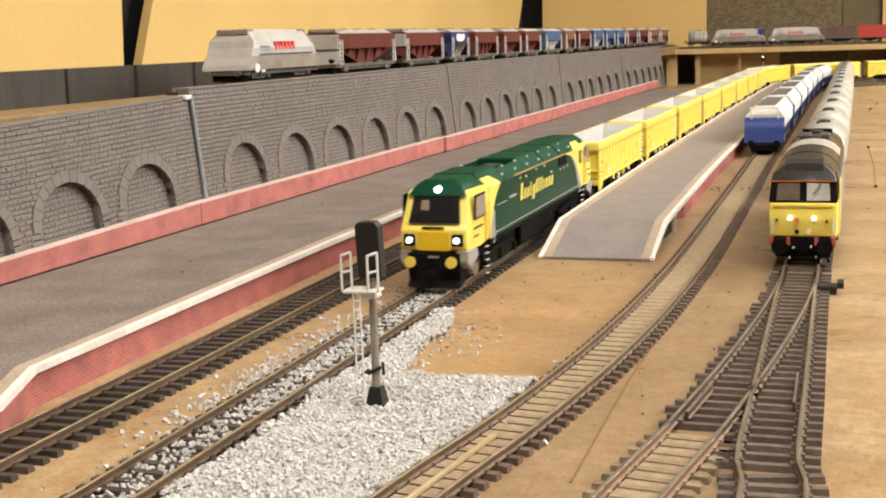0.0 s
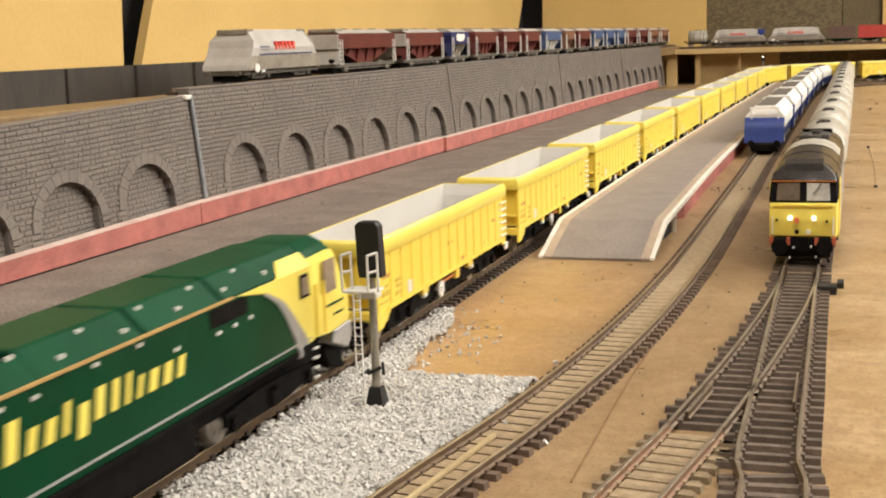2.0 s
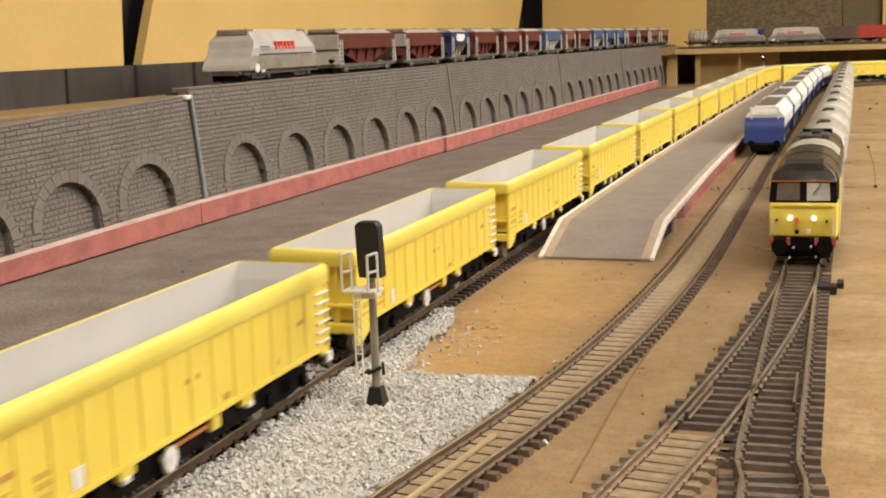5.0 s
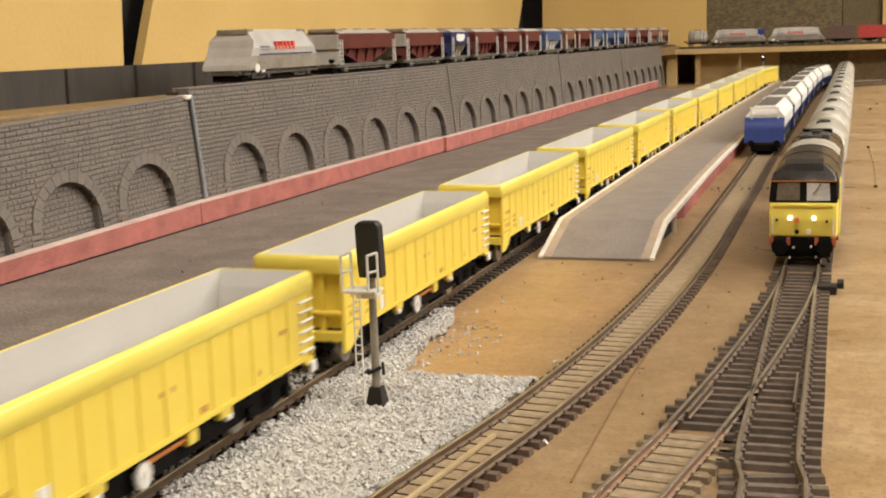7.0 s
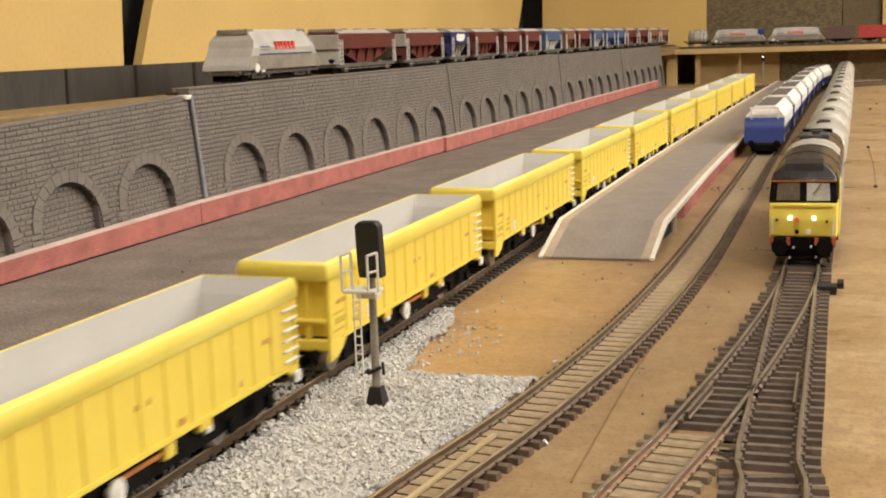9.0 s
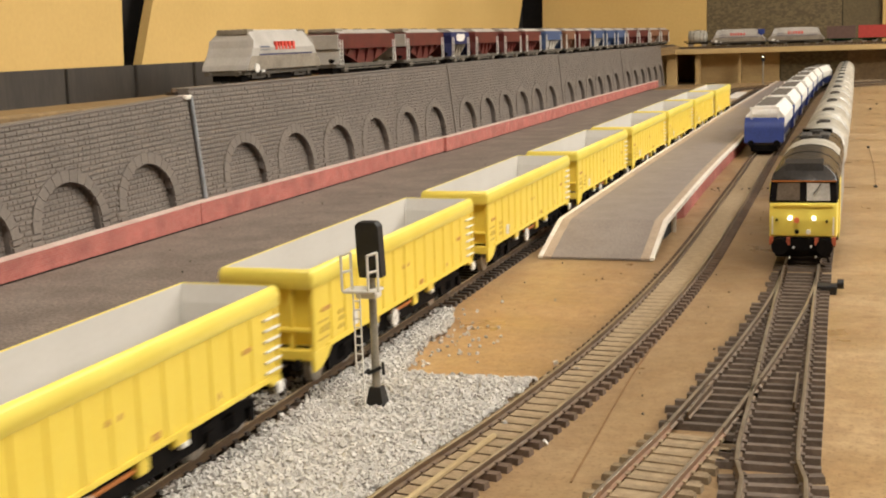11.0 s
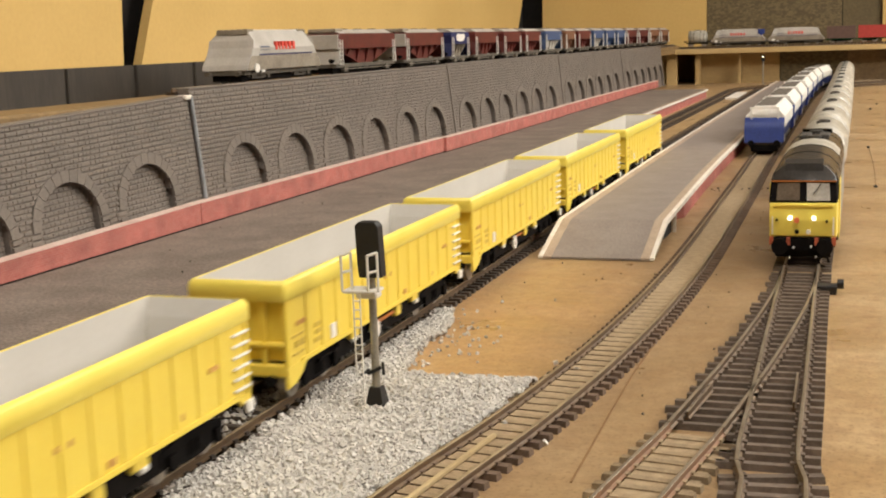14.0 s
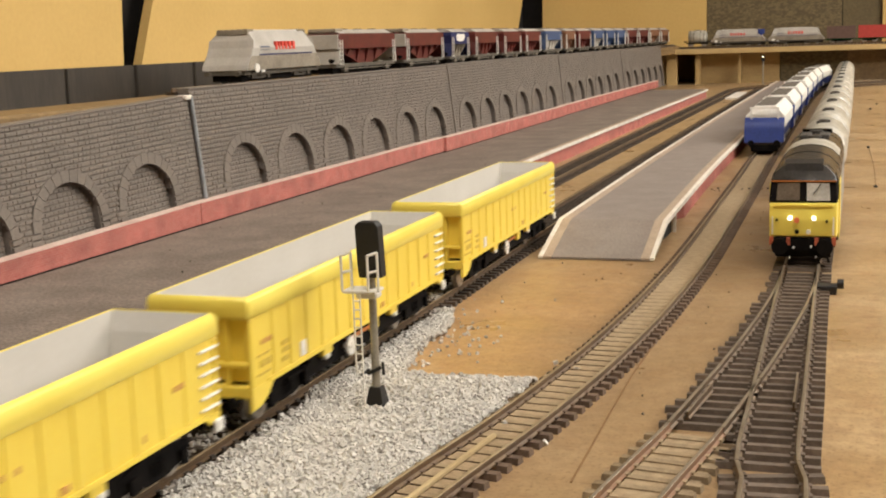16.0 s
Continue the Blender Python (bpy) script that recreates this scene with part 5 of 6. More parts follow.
        bm = B((-0.0024, 0.0024, *sorted((f(-0.0010), f(0.0))), 0.0142, 0.0152))
        part("coupler_plate", bm, SILVER, w)
        hook(w, f(-0.001), 1 if back else -1)
        bm = bmesh.new()
        disc(bm, 0.0004, f(0.0085), 0.0446, 0.0016, 0.0030, "Y", 16)
        part("top_lamp", bm, WHITE if back else LAMPLIT, w, "" if back else "lit high headlamp", True)
    part("underframe", B((-0.0112, 0.0112, 0.016, LN - 0.016, 0.0085, 0.0169)), BLACK, w)
    for s in (-1, 1):
        for ya, yb in ((0.070, 0.083), (0.0385, 0.0405), (0.236, 0.2385)):
            y0, y1 = (ya, yb) if s > 0 else (LN - yb, LN - ya)
            z0 = 0.0326 if ya == 0.070 else 0.0150
            part("side_fitting", bevelled(B((*sorted((s * (HW - 0.0002), s * (HW + 0.0010))), y0, y1, z0, z0 + (0.0011 if ya == 0.070 else 0.0030))), 0.0003, 1), SILVER, w, "pale grey side fitting")
    bm = bmesh.new()
    prism_y(bm, [(-0.0130, 0.0025), (0.0130, 0.0025), (0.0145, 0.0045), (0.0145, 0.0158), (-0.0145, 0.0158), (-0.0145, 0.0045)], 0.102, 0.176)
    part("fuel_tank", bevelled(bm, 0.0006, 1), BLACK, w)
    for y in (0.060, LN - 0.060):
        bogie(w, y, 0.052, 3, BLACK, width=0.0285, r=0.0066)
    return w


def tank_wagon(LN=0.1320):
    R, ZC = 0.0175, 0.0262
    w = thing("tank_wagon", "dusty silver-grey four-wheel tank wagon with dark hatches", "tank wagon", "tank wagons behind the diesel")
    bm = bmesh.new()
    prof = [(0.004, 0.0), (0.0042, R * 0.55), (0.0056, R * 0.85), (0.0090, R), (LN - 0.0090, R), (LN - 0.0056, R * 0.85), (LN - 0.0042, R * 0.55), (LN - 0.004, 0.0)]
    n = 26
    rings = []
    for y, r in prof:
        rings.append([bm.verts.new((r * math.cos(k * 2 * math.pi / n), y, ZC + r * math.sin(k * 2 * math.pi / n))) for k in range(n)] if r else [bm.verts.new((0, y, ZC))])
    for a, b in zip(rings, rings[1:]):
        for k in range(n):
            if len(a) == 1:
                bm.faces.new((a[0], b[k], b[(k + 1) % n]))
            elif len(b) == 1:
                bm.faces.new((a[k], b[0], a[(k + 1) % n]))
            else:
                bm.faces.new((a[k], b[k], b[(k + 1) % n], a[(k + 1) % n]))
    part("barrel", bm, TANK, w, "dusty silver barrel", True)
    for y in (0.010, LN * 0.36, LN * 0.64, LN - 0.010):
        bm = bmesh.new()
        bmesh.ops.create_cone(bm, cap_ends=False, segments=26, radius1=R + 0.0003, radius2=R + 0.0003, depth=0.0012, matrix=Matrix.Translation((0, y, ZC)) @ pose(0, 0, 0, 90, 0, 0))
        part("band", bm, TANKDARK if y in (0.010, LN - 0.010) else DIRTGREY, w, "", True)
    bm = bmesh.new()
    disc(bm, 0, LN * 0.5, ZC + R + 0.0008, 0.0034, 0.0026, "Z", 16), disc(bm, 0.0032, LN * 0.5 + 0.0062, ZC + R, 0.0016, 0.0026, "Z", 10), disc(bm, -0.0032, LN * 0.5 - 0.0062, ZC + R, 0.0016, 0.0026, "Z", 10)
    part("hatch", bm, TANKDARK, w, "dark filler hatch", True)
    part("underframe", B((-0.0140, -0.0120, 0.001, LN - 0.001, 0.0075, 0.0110), (0.0120, 0.0140, 0.001, LN - 0.001, 0.0075, 0.0110), (-0.012, 0.012, 0.001, 0.004, 0.0075, 0.0110),
                         (-0.012, 0.012, LN - 0.004, LN - 0.001, 0.0075, 0.0110)), BLACK, w)
    for y in (LN * 0.2, LN * 0.8):
        wheelset(w, y)
    buffers(w, 0.001, -1), buffers(w, LN - 0.001, 1)
    return w


def diesel_47():
    LN, HW = 0.2250, 0.0158
    w = thing("grey_diesel_locomotive", "yellow-fronted diesel locomotive with charcoal roof and lit lamps", "locomotive")
    side = [(-HW, 0.0075), (HW, 0.0075), (HW, 0.0345), (0.0145, 0.0385), (0.0110, 0.0420), (0.0060, 0.0440), (0.0, 0.0446), (-0.0060, 0.0440), (-0.0110, 0.0420), (-0.0145, 0.0385), (-HW, 0.0345)]
    bm = bmesh.new()
    prism_y(bm, side, 0.018, LN - 0.018)
    part("body_roof", bm, ROOF47, w, "charcoal weathered body and roof", True)
    part("side_panel", B(*[(*sorted((s * HW, s * (HW + 0.0003))), 0.0185, 0.205, 0.0085, 0.0300) for s in (-1, 1)]), SILVER, w, "grey body side")
    part("yellow_side", B(*[(*sorted((s * HW, s * (HW + 0.0005))), 0.018, 0.050, 0.0090, 0.0335) for s in (-1, 1)]), YELLOW_L, w, "yellow cab side")
    for back in (False, True):
        f = (lambda y: LN - y) if back else (lambda y: y)
        bm = bmesh.new()
        prism_x(bm, [(f(a), b) for a, b in ((0.0008, 0.0118), (0.0, 0.0190), (0.0003, 0.0262), (0.0022, 0.0268), (0.0185, 0.0268), (0.0185, 0.0105), (0.004, 0.0105))], -HW, HW)
        for v in bm.verts:
            if (v.co.y < 0.01) != back and (LN - v.co.y < 0.01) == back:
                v.co.x *= 0.965
        nose = part("nose", bevelled(bm, 0.0007, 2), YELLOW_L, w, "yellow nose", True)
        bm = bmesh.new()
        prism_x(bm, [(f(a), b) for a, b in ((0.0012, 0.0267), (0.0042, 0.0362), (0.0185, 0.0362), (0.0185, 0.0267))], -HW * 0.985, HW * 0.985)
        for v in bm.verts:
            if v.co.z > 0.03:
                v.co.x *= 0.955
        part("window_band", bevelled(bm, 0.0005, 1), BLACK, w, "black window surround")
        # The right screen's reflection is put into its pale colour.
        for s, gm, lb in ((-1, BROWNSCREEN, "brownish windscreen"), (1, PALEGLASS, "windscreen catching pale light")):
            bm = bmesh.new()
            q = [(s * 0.0016, 0.0277, 0.0015), (s * 0.0122, 0.0277, 0.0015), (s * 0.0116, 0.0353, 0.0039), (s * 0.0016, 0.0353, 0.0039)]
            a = [bm.verts.new((x, f(y - 0.0004), z)) for x, z, y in q]
            b = [bm.verts.new((x, f(y + 0.0006), z)) for x, z, y in q]
            bm.faces.new(a), bm.faces.new(b)
            for i in range(4):
                bm.faces.new((a[i], a[(i + 1) % 4], b[(i + 1) % 4], b[i]))
            part("windscreen", bm, gm, w, lb)
        bm = bmesh.new()
        prism_y(bm, [(-0.0150, 0.0361), (0.0150, 0.0361), (0.0138, 0.0392), (0.0105, 0.0421), (0.0058, 0.0438), (0.0, 0.0444), (-0.0058, 0.0438), (-0.0105, 0.0421), (-0.0138, 0.0392)], 0.0028, 0.0182)
        for v in bm.verts:
            if v.co.y < 0.01:
                v.co.y += (v.co.z - 0.0361) * 0.95
            v.co.y = f(v.co.y)
        part("cab_roof", bevelled(bm, 0.0005, 1), ROOF47, w, "domed charcoal cab roof", True)
        bm = bmesh.new()
        prism_x(bm, [(f(a), b) for a, b in ((0.0130, 0.0452), (0.0082, 0.0436), (0.0066, 0.0396), (0.0200, 0.0452))], -0.0088, 0.0088)
        part("headcode_box", bm, ROOF47, w)
        part("orange_line", B((-0.0149, 0.0149, *sorted((f(0.0030), f(0.0044))), 0.0359, 0.0364)), ORANGE, w, "thin orange line")
        part("screen_sill", bevelled(B((-0.0135, 0.0135, *sorted((f(-0.0006), f(0.001))), 0.0249, 0.0262)), 0.0003, 1), YELLOW, w)
        bm = B(*[(*sorted((s * 0.0135, s * 0.0141)), *sorted((f(-0.0008), f(0.0))), 0.0125, 0.0205) for s in (-1, 1)])
        part("handrail", bm, WHITE, w)
        bm = bmesh.new()
        a, b = Vector((0.0045, f(0.0006), 0.0305)), Vector((0.0080, f(0.0022), 0.0352))
        bmesh.ops.create_cone(bm, cap_ends=True, segments=5, radius1=0.00025, radius2=0.00025, depth=(b - a).length, matrix=Matrix.Translation((a + b) / 2) @ (b - a).to_track_quat("Z", "Y").to_matrix().to_4x4())
        part("wiper", bm, BLACK, w)
        if not back:
            for x, z, r, mt, lb in ((-0.0058, 0.0200, 0.0010, LAMPLIT, "lit marker lamp"), (0.0050, 0.0200, 0.0010, LAMPLIT, "lit marker lamp"), (0.0026, 0.0138, 0.0011, WHITE, "small pale lamp"),
                                    (-0.0028, 0.0190, 0.0013, LAMPRED, "glowing red lamp"), (-0.0118, 0.0190, 0.0006, BLACK, "dark bracket"), (0.0108, 0.0186, 0.0006, BLACK, "dark bracket"),
                                    (-0.0026, 0.0138, 0.0010, BLACK, "dark socket")):
                bm = bmesh.new()
                disc(bm, x, -0.0004, z, r, 0.0012, "Y", 14)
                part("front_lamp" if mt not in (BLACK,) else "lamp_bracket", bm, mt, nose, lb, True)
        bm = bmesh.new()
        prism_x(bm, [(f(a), b) for a, b in ((0.0010, 0.0112), (0.0010, 0.0050), (0.004, 0.0015), (0.012, 0.0035), (0.016, 0.0108))], -0.0128, 0.0128)
        part("buffer_beam", bevelled(bm, 0.0005, 1), BLACK, w, "black buffer beam")
        for s in (-1, 1):
            bm = bmesh.new()
            disc(bm, s * 0.0102, f(-0.002), 0.0078, 0.0018, 0.006, "Y", 12), disc(bm, s * 0.0102, f(-0.0056), 0.0078, 0.0038, 0.0010, "Y", 20)
            part("buffer", bm, BLACK, w, "", True)
            bm = B(*[(x - 0.0009, x + 0.0009, *sorted((f(-0.0012), f(0.0008))), 0.0078, 0.0114) for x in (s * 0.0064, s * 0.0142)])
            part("brake_pipe", bm, REDBIT, w, "red pipe end")
        bm = bmesh.new()
        for x, z in ((-0.0058, 0.0022), (0.0062, 0.0026), (-0.0040, 0.0068), (0.0040, 0.0074)):
            disc(bm, x, f(-0.0012), z, 0.0005, 0.0012, "Y", 8)
        part("hose_end", bm, WHITE, w)
        bm = bmesh.new()
        for k in range(12):
            ang = k / 11 * 1.5 * math.pi
            box(bm, 0.0098 + 0.0022 * math.cos(ang) - 0.0005, 0.0098 + 0.0022 * math.cos(ang) + 0.0005, *sorted((f(-0.0030), f(-0.0022))), 0.0010 + 0.0022 * math.sin(ang) - 0.0005, 0.0010 + 0.0022 * math.sin(ang) + 0.0005)
        part("coupling", bm, BLACK, w)
    for y in (0.060, 0.1015, 0.1420, 0.185):
        bm = bmesh.new()
        prism_y(bm, [(x * 1.008, z + 0.0002) for x, z in side[2:]], y, y + 0.0006)
        part("roof_seam", bm, BLACK, w)
    for y in (0.1025, 0.1225):
        bm = bmesh.new()
        prism_y(bm, [(x * 1.010, z + 0.0002) for x, z in side[3:-1]], y, y + 0.0190)
        part("roof_panel", bm, TANK, w, "pale grey roof panel", True)
    for x in (-0.0052, 0.0052):
        part("roof_vent", bevelled(B((x - 0.0030, x + 0.0030, 0.155, 0.178, 0.0430, 0.0455)), 0.0005, 1), TANKDARK, w)
    for y in (0.148, 0.190):
        bm = bmesh.new()
        disc(bm, 0.0, y, 0.0449, 0.0040, 0.0016, "Z", 16)
        part("roof_vent", bm, TANKDARK, w, "", True)
    part("underframe", B((-0.0130, 0.0130, 0.016, LN - 0.016, 0.0052, 0.0076)), BLACK, w)
    for y in (0.044, LN - 0.044):
        bogie(w, y, 0.044, 3, BLACK, width=0.0262, r=0.0056)
    return w


def hopper_wagon(label, group, body_mat, end_mat, roof_mat, LN=0.182, HW=0.0178, TOP=0.0425):
    """A bogie hopper: sloping ends, chamfered covers, sides that draw in below."""
    w = thing("hopper_wagon", label, "hopper wagon", group)
    up = [(-HW, 0.0225), (HW, 0.0225), (HW, 0.0330), (0.0100, TOP), (-0.0100, TOP), (-HW, 0.0330)]
    bm = bmesh.new()
    prism_y(bm, up, 0.0, LN)
    for v in bm.verts:
        d = 0.006 + (v.co.z - 0.0225) * 0.55 if v.co.z > 0.024 else 0.012
        v.co.y = d if v.co.y < LN / 2 else LN - d
    part("upper_body", bevelled(bm, 0.0005, 1), body_mat, w)
    bm = bmesh.new()
    prism_x(bm, [(0.012, 0.0222), (LN - 0.012, 0.0222), (LN - 0.030, 0.0090), (0.030, 0.0090)], -HW * 0.97, HW * 0.97)
    for v in bm.verts:
        if v.co.z < 0.012:
            v.co.x *= 0.80
    part("lower_body", bm, end_mat, w)
    for f in (lambda y: y, lambda y: LN - y):
        bm = bmesh.new()
        pr = [(0.0075, 0.0322), (0.0040, 0.0300), (0.0020, 0.0260), (0.0010, 0.0210), (0.0003, 0.0155), (-0.0008, 0.0098), (0.0006, 0.0098), (0.0017, 0.0155), (0.0024, 0.0210), (0.0034, 0.0256), (0.0054, 0.0290), (0.0090, 0.0312)]
        prism_x(bm, [(f(a), b) for a, b in pr], -HW, HW)
        part("end_sheet", bm, end_mat, w, "curved end sheet", True)
        bm = B(*[(x - 0.0007, x + 0.0007, *sorted((f(0.0048), f(0.0075))), 0.0312, 0.0412) for x in (-0.0120, 0.0120)])
        box(bm, -0.0135, 0.0135, *sorted((f(0.0045), f(0.0070))), 0.0405, 0.0418)
        part("end_rail", bm, body_mat, w)
    part("top_opening", bevelled(B((-0.0088, 0.0088, 0.022, LN - 0.022, TOP - 0.0002, TOP + 0.0007)), 0.0004, 1), roof_mat, w, "dark mesh top covers")
    part("underframe", B((-0.0150, 0.0150, 0.002, LN - 0.002, 0.0075, 0.0102)), DIRTGREY, w, "dusty grey underframe")
    # Solid black under the frame takes the place of shade.
    part("brake_gear", bevelled(B((-0.0120, 0.0120, 0.001, LN - 0.001, 0.0014, 0.0076)), 0.0006, 1), BLACK, w, "dark brake gear")
    for y in (0.030, LN - 0.030):
        bogie(w, y, 0.025, 2, BLACK)
    for s in (-1, 1):
        bm = bmesh.new()
        disc(bm, s * 0.0168, 0.024, 0.0120, 0.0034, 0.0008, "X", 16)
        box(bm, *sorted((s * 0.0160, s * 0.0170)), 0.030, 0.0345, 0.0100, 0.0116)
        part("brake_wheel", bm, WHITE, w, "white brake wheel", True)
    buffers(w, 0.002, -1, 0.0092), buffers(w, LN - 0.002, 1, 0.0092)
    return w


def small_hopper(name, label, body_mat, LN=0.098, ends=None):
    """A four-wheel hopper: deep sides, sloped chutes below with ribs, corner ladder, cover."""
    HW, TOP = 0.0165, 0.0392
    w = thing(name, label, "hopper wagon", "hopper wagons on the upper deck")
    bm = bmesh.new()
    prism_x(bm, [(0.004, 0.0245), (0.002, TOP - 0.003), (0.004, TOP), (LN - 0.004, TOP), (LN - 0.002, TOP - 0.003), (LN - 0.004, 0.0245)], -HW, HW)
    part("upper_body", bevelled(bm, 0.0004, 1), body_mat, w)
    bm = bmesh.new()
    prism_x(bm, [(0.006, 0.0244), (LN - 0.006, 0.0244), (LN * 0.60, 0.0100), (LN * 0.40, 0.0100)], -HW * 0.78, HW * 0.78)
    part("chute", bm, ends or body_mat, w, "sloped discharge chute")
    for s in (-1, 1):
        for k in range(7):
            y = 0.006 + k * (LN - 0.012) / 6
            low = max(0.0104, 0.0244 - (min(y, LN - y) - 0.006) / (0.4 * LN - 0.006) * 0.0144)
            if low > 0.022:
                continue
            bm = bmesh.new()
            prism_y(bm, [(s * HW * 0.78, low), (s * HW, 0.0244), (s * HW * 0.80, 0.0244)], y - 0.0006, y + 0.0006)
            part("chute_rib", bm, ends or body_mat, w)
    bm = bmesh.new()
    prism_y(bm, [(-0.0158, TOP), (0.0158, TOP), (0.0090, TOP + 0.0040), (-0.0090, TOP + 0.0040)], 0.008, LN - 0.008)
    part("cover", bevelled(bm, 0.0005, 1), HOPGREY, w, "pale dusty top cover")
    for f in (lambda y: y, lambda y: LN - y):
        bm = bmesh.new()
        prism_x(bm, [(f(p), q) for p, q in ((0.0, 0.0105), (0.0020, 0.0200), (0.0045, 0.0290), (0.0045, TOP - 0.004), (0.0055, TOP - 0.004), (0.0055, 0.0285), (0.0035, 0.0195), (0.0012, 0.0105))], -HW, HW)
        part("end_sheet", bm, HOPGREY if LN > 0.13 else body_mat, w, "sloped end sheet")
    if LN > 0.11:
        part("end_plate", bevelled(B((-HW + 0.0002, HW - 0.0002, 0.0008, 0.0030, 0.0245, TOP - 0.0010)), 0.0004, 1), HOPGREY, w, "pale dusty end plate")
        part("hatch_frame", bevelled(B((-0.0125, 0.0125, 0.0060, 0.0220, TOP + 0.0010, TOP + 0.0048)), 0.0012, 2), SKIRT, w, "dusty hatch frame")
    bm = bmesh.new()
    for k in range(4):
        disc(bm, 0, 0.018 + k * (LN - 0.036) / 3, TOP + 0.0043, 0.0038, 0.0012, "Z", 10)
    part("hatch", bm, TANKDARK, w, "", True)
    bm = bmesh.new()
    for s in (-1, 1):
        for y in (LN - 0.010, 0.0035):
            for a in (0.0, 0.0052):
                box(bm, *sorted((s * HW, s * (HW + 0.0009))), y + a, y + a + 0.0004, 0.0095, 0.0330)
            for k in range(6):
                box(bm, *sorted((s * HW, s * (HW + 0.0009))), y, y + 0.0058, 0.0110 + k * 0.0037, 0.0114 + k * 0.0037)
    part("ladder", bm, SIGWHITE, w, "white corner ladder")
    part("underframe", B((-0.0145, -0.0120, 0.0, LN, 0.0070, 0.0105), (0.0120, 0.0145, 0.0, LN, 0.0070, 0.0105), (-0.012, 0.012, 0, 0.003, 0.0070, 0.0105), (-0.012, 0.012, LN - 0.003, LN, 0.0070, 0.0105)),
         DIRTGREY, w, "dusty grey underframe")
    # Dark fill below the frame, so the underside stays in shade.
    part("brake_gear", bevelled(B((-0.0105, 0.0105, 0.002, LN - 0.002, 0.0012, 0.0074)), 0.0006, 1), BLACK, w, "dark brake gear")
    part("brake_rod", B((0.0146, 0.0152, 0.012, LN - 0.012, 0.0052, 0.0058)), SKIRT, w)
    for s in (-1, 1):
        for y in (0.020, LN - 0.020):
            part("axle_guard", B((*sorted((s * 0.0115, s * 0.0150)), y - 0.004, y + 0.004, 0.0030, 0.0088)), DIRTGREY, w)
    for y in (0.020, LN - 0.020):
        wheelset(w, y)
    buffers(w, 0.001, -1, r=0.0020), buffers(w, LN - 0.001, 1, r=0.0020)
    return w


def grey_hopper(LN=0.126):
    """A covered bogie hopper: flared sloping ends, chamfered roof, brown-dusted frame."""
    HW, TOP = 0.0178, 0.0430
    w = thing("covered_hopper", "weathered light grey covered hopper wagon with red blocks", "hopper wagon", "covered hoppers on the upper deck")
    bm = bmesh.new()
    prism_x(bm, [(0.0, 0.0105), (0.0015, 0.0150), (0.0070, 0.0215), (0.0110, 0.0290), (0.0125, 0.0350), (0.0165, TOP), (LN - 0.0165, TOP), (LN - 0.0125, 0.0350),
                 (LN - 0.0110, 0.0290), (LN - 0.0070, 0.0215), (LN - 0.0015, 0.0150), (LN, 0.0105)], -HW, HW)
    for v in bm.verts:
        if v.co.z > 0.040:
            v.co.x *= 0.60
    body = part("body", bevelled(bm, 0.0005, 1), HOPGREY, w)
    for f in (lambda y: y, lambda y: LN - y):
        bm = bmesh.new()
        for k in range(5):
            box(bm, -0.0112 + k * 0.0048, -0.0080 + k * 0.0048, *sorted((f(0.0150), f(0.0250))), TOP - 0.0010, TOP + 0.0012)
        box(bm, -0.0120, 0.0120, *sorted((f(0.0140), f(0.0165))), TOP - 0.0030, TOP + 0.0006)
        part("roof_hatch", bm, SKIRT, w, "dusty roof hatch frame")
    part("roof_walk", bevelled(B((-0.0100, 0.0100, 0.027, LN - 0.018, TOP, TOP + 0.0008)), 0.0003, 1), HOPWHITE, w, "pale roof walk")
    for s in (-1, 1):
        bm = bmesh.new()
        prism_x(bm, [(0.0080, 0.0224), (0.0022, 0.0152), (0.0010, 0.0112), (LN - 0.0010, 0.0112), (LN - 0.0022, 0.0152), (LN - 0.0080, 0.0224)], *sorted((s * (HW - 0.0004), s * (HW + 0.0003))))
        part("skirt", bm, SKIRT, w, "dusty brown lower side")
    part("underframe", B((-0.0150, 0.0150, 0.001, LN - 0.001, 0.0070, 0.0104)), DIRTGREY, w, "dusty brown underframe")
    # Shade beneath the hopper, built as a black block.
    part("brake_gear", bevelled(B((-0.0115, 0.0115, 0.003, LN - 0.003, 0.0018, 0.0072)), 0.0006, 1), BLACK, w, "dark brake gear")
    for y in (0.028, LN - 0.028):
        bogie(w, y, 0.025, 2, DIRTGREY)
    bm = bmesh.new()
    disc(bm, HW + 0.0008, 0.0135, 0.0125, 0.0036, 0.0008, "X", 18)
    part("brake_wheel", bm, WHITE, w, "white brake wheel", True)
    part("white_plate", B((HW, HW + 0.0006, 0.0215, 0.0260, 0.0086, 0.0108)), WHITE, w)
    for s in (-1, 1):
        grey_marks(w, s, HW + 0.0001, LN)
    buffers(w, 0.001, -1, 0.0085, r=0.0022, material=DIRTGREY), buffers(w, LN - 0.001, 1, 0.0085, r=0.0022, material=DIRTGREY)
    return w


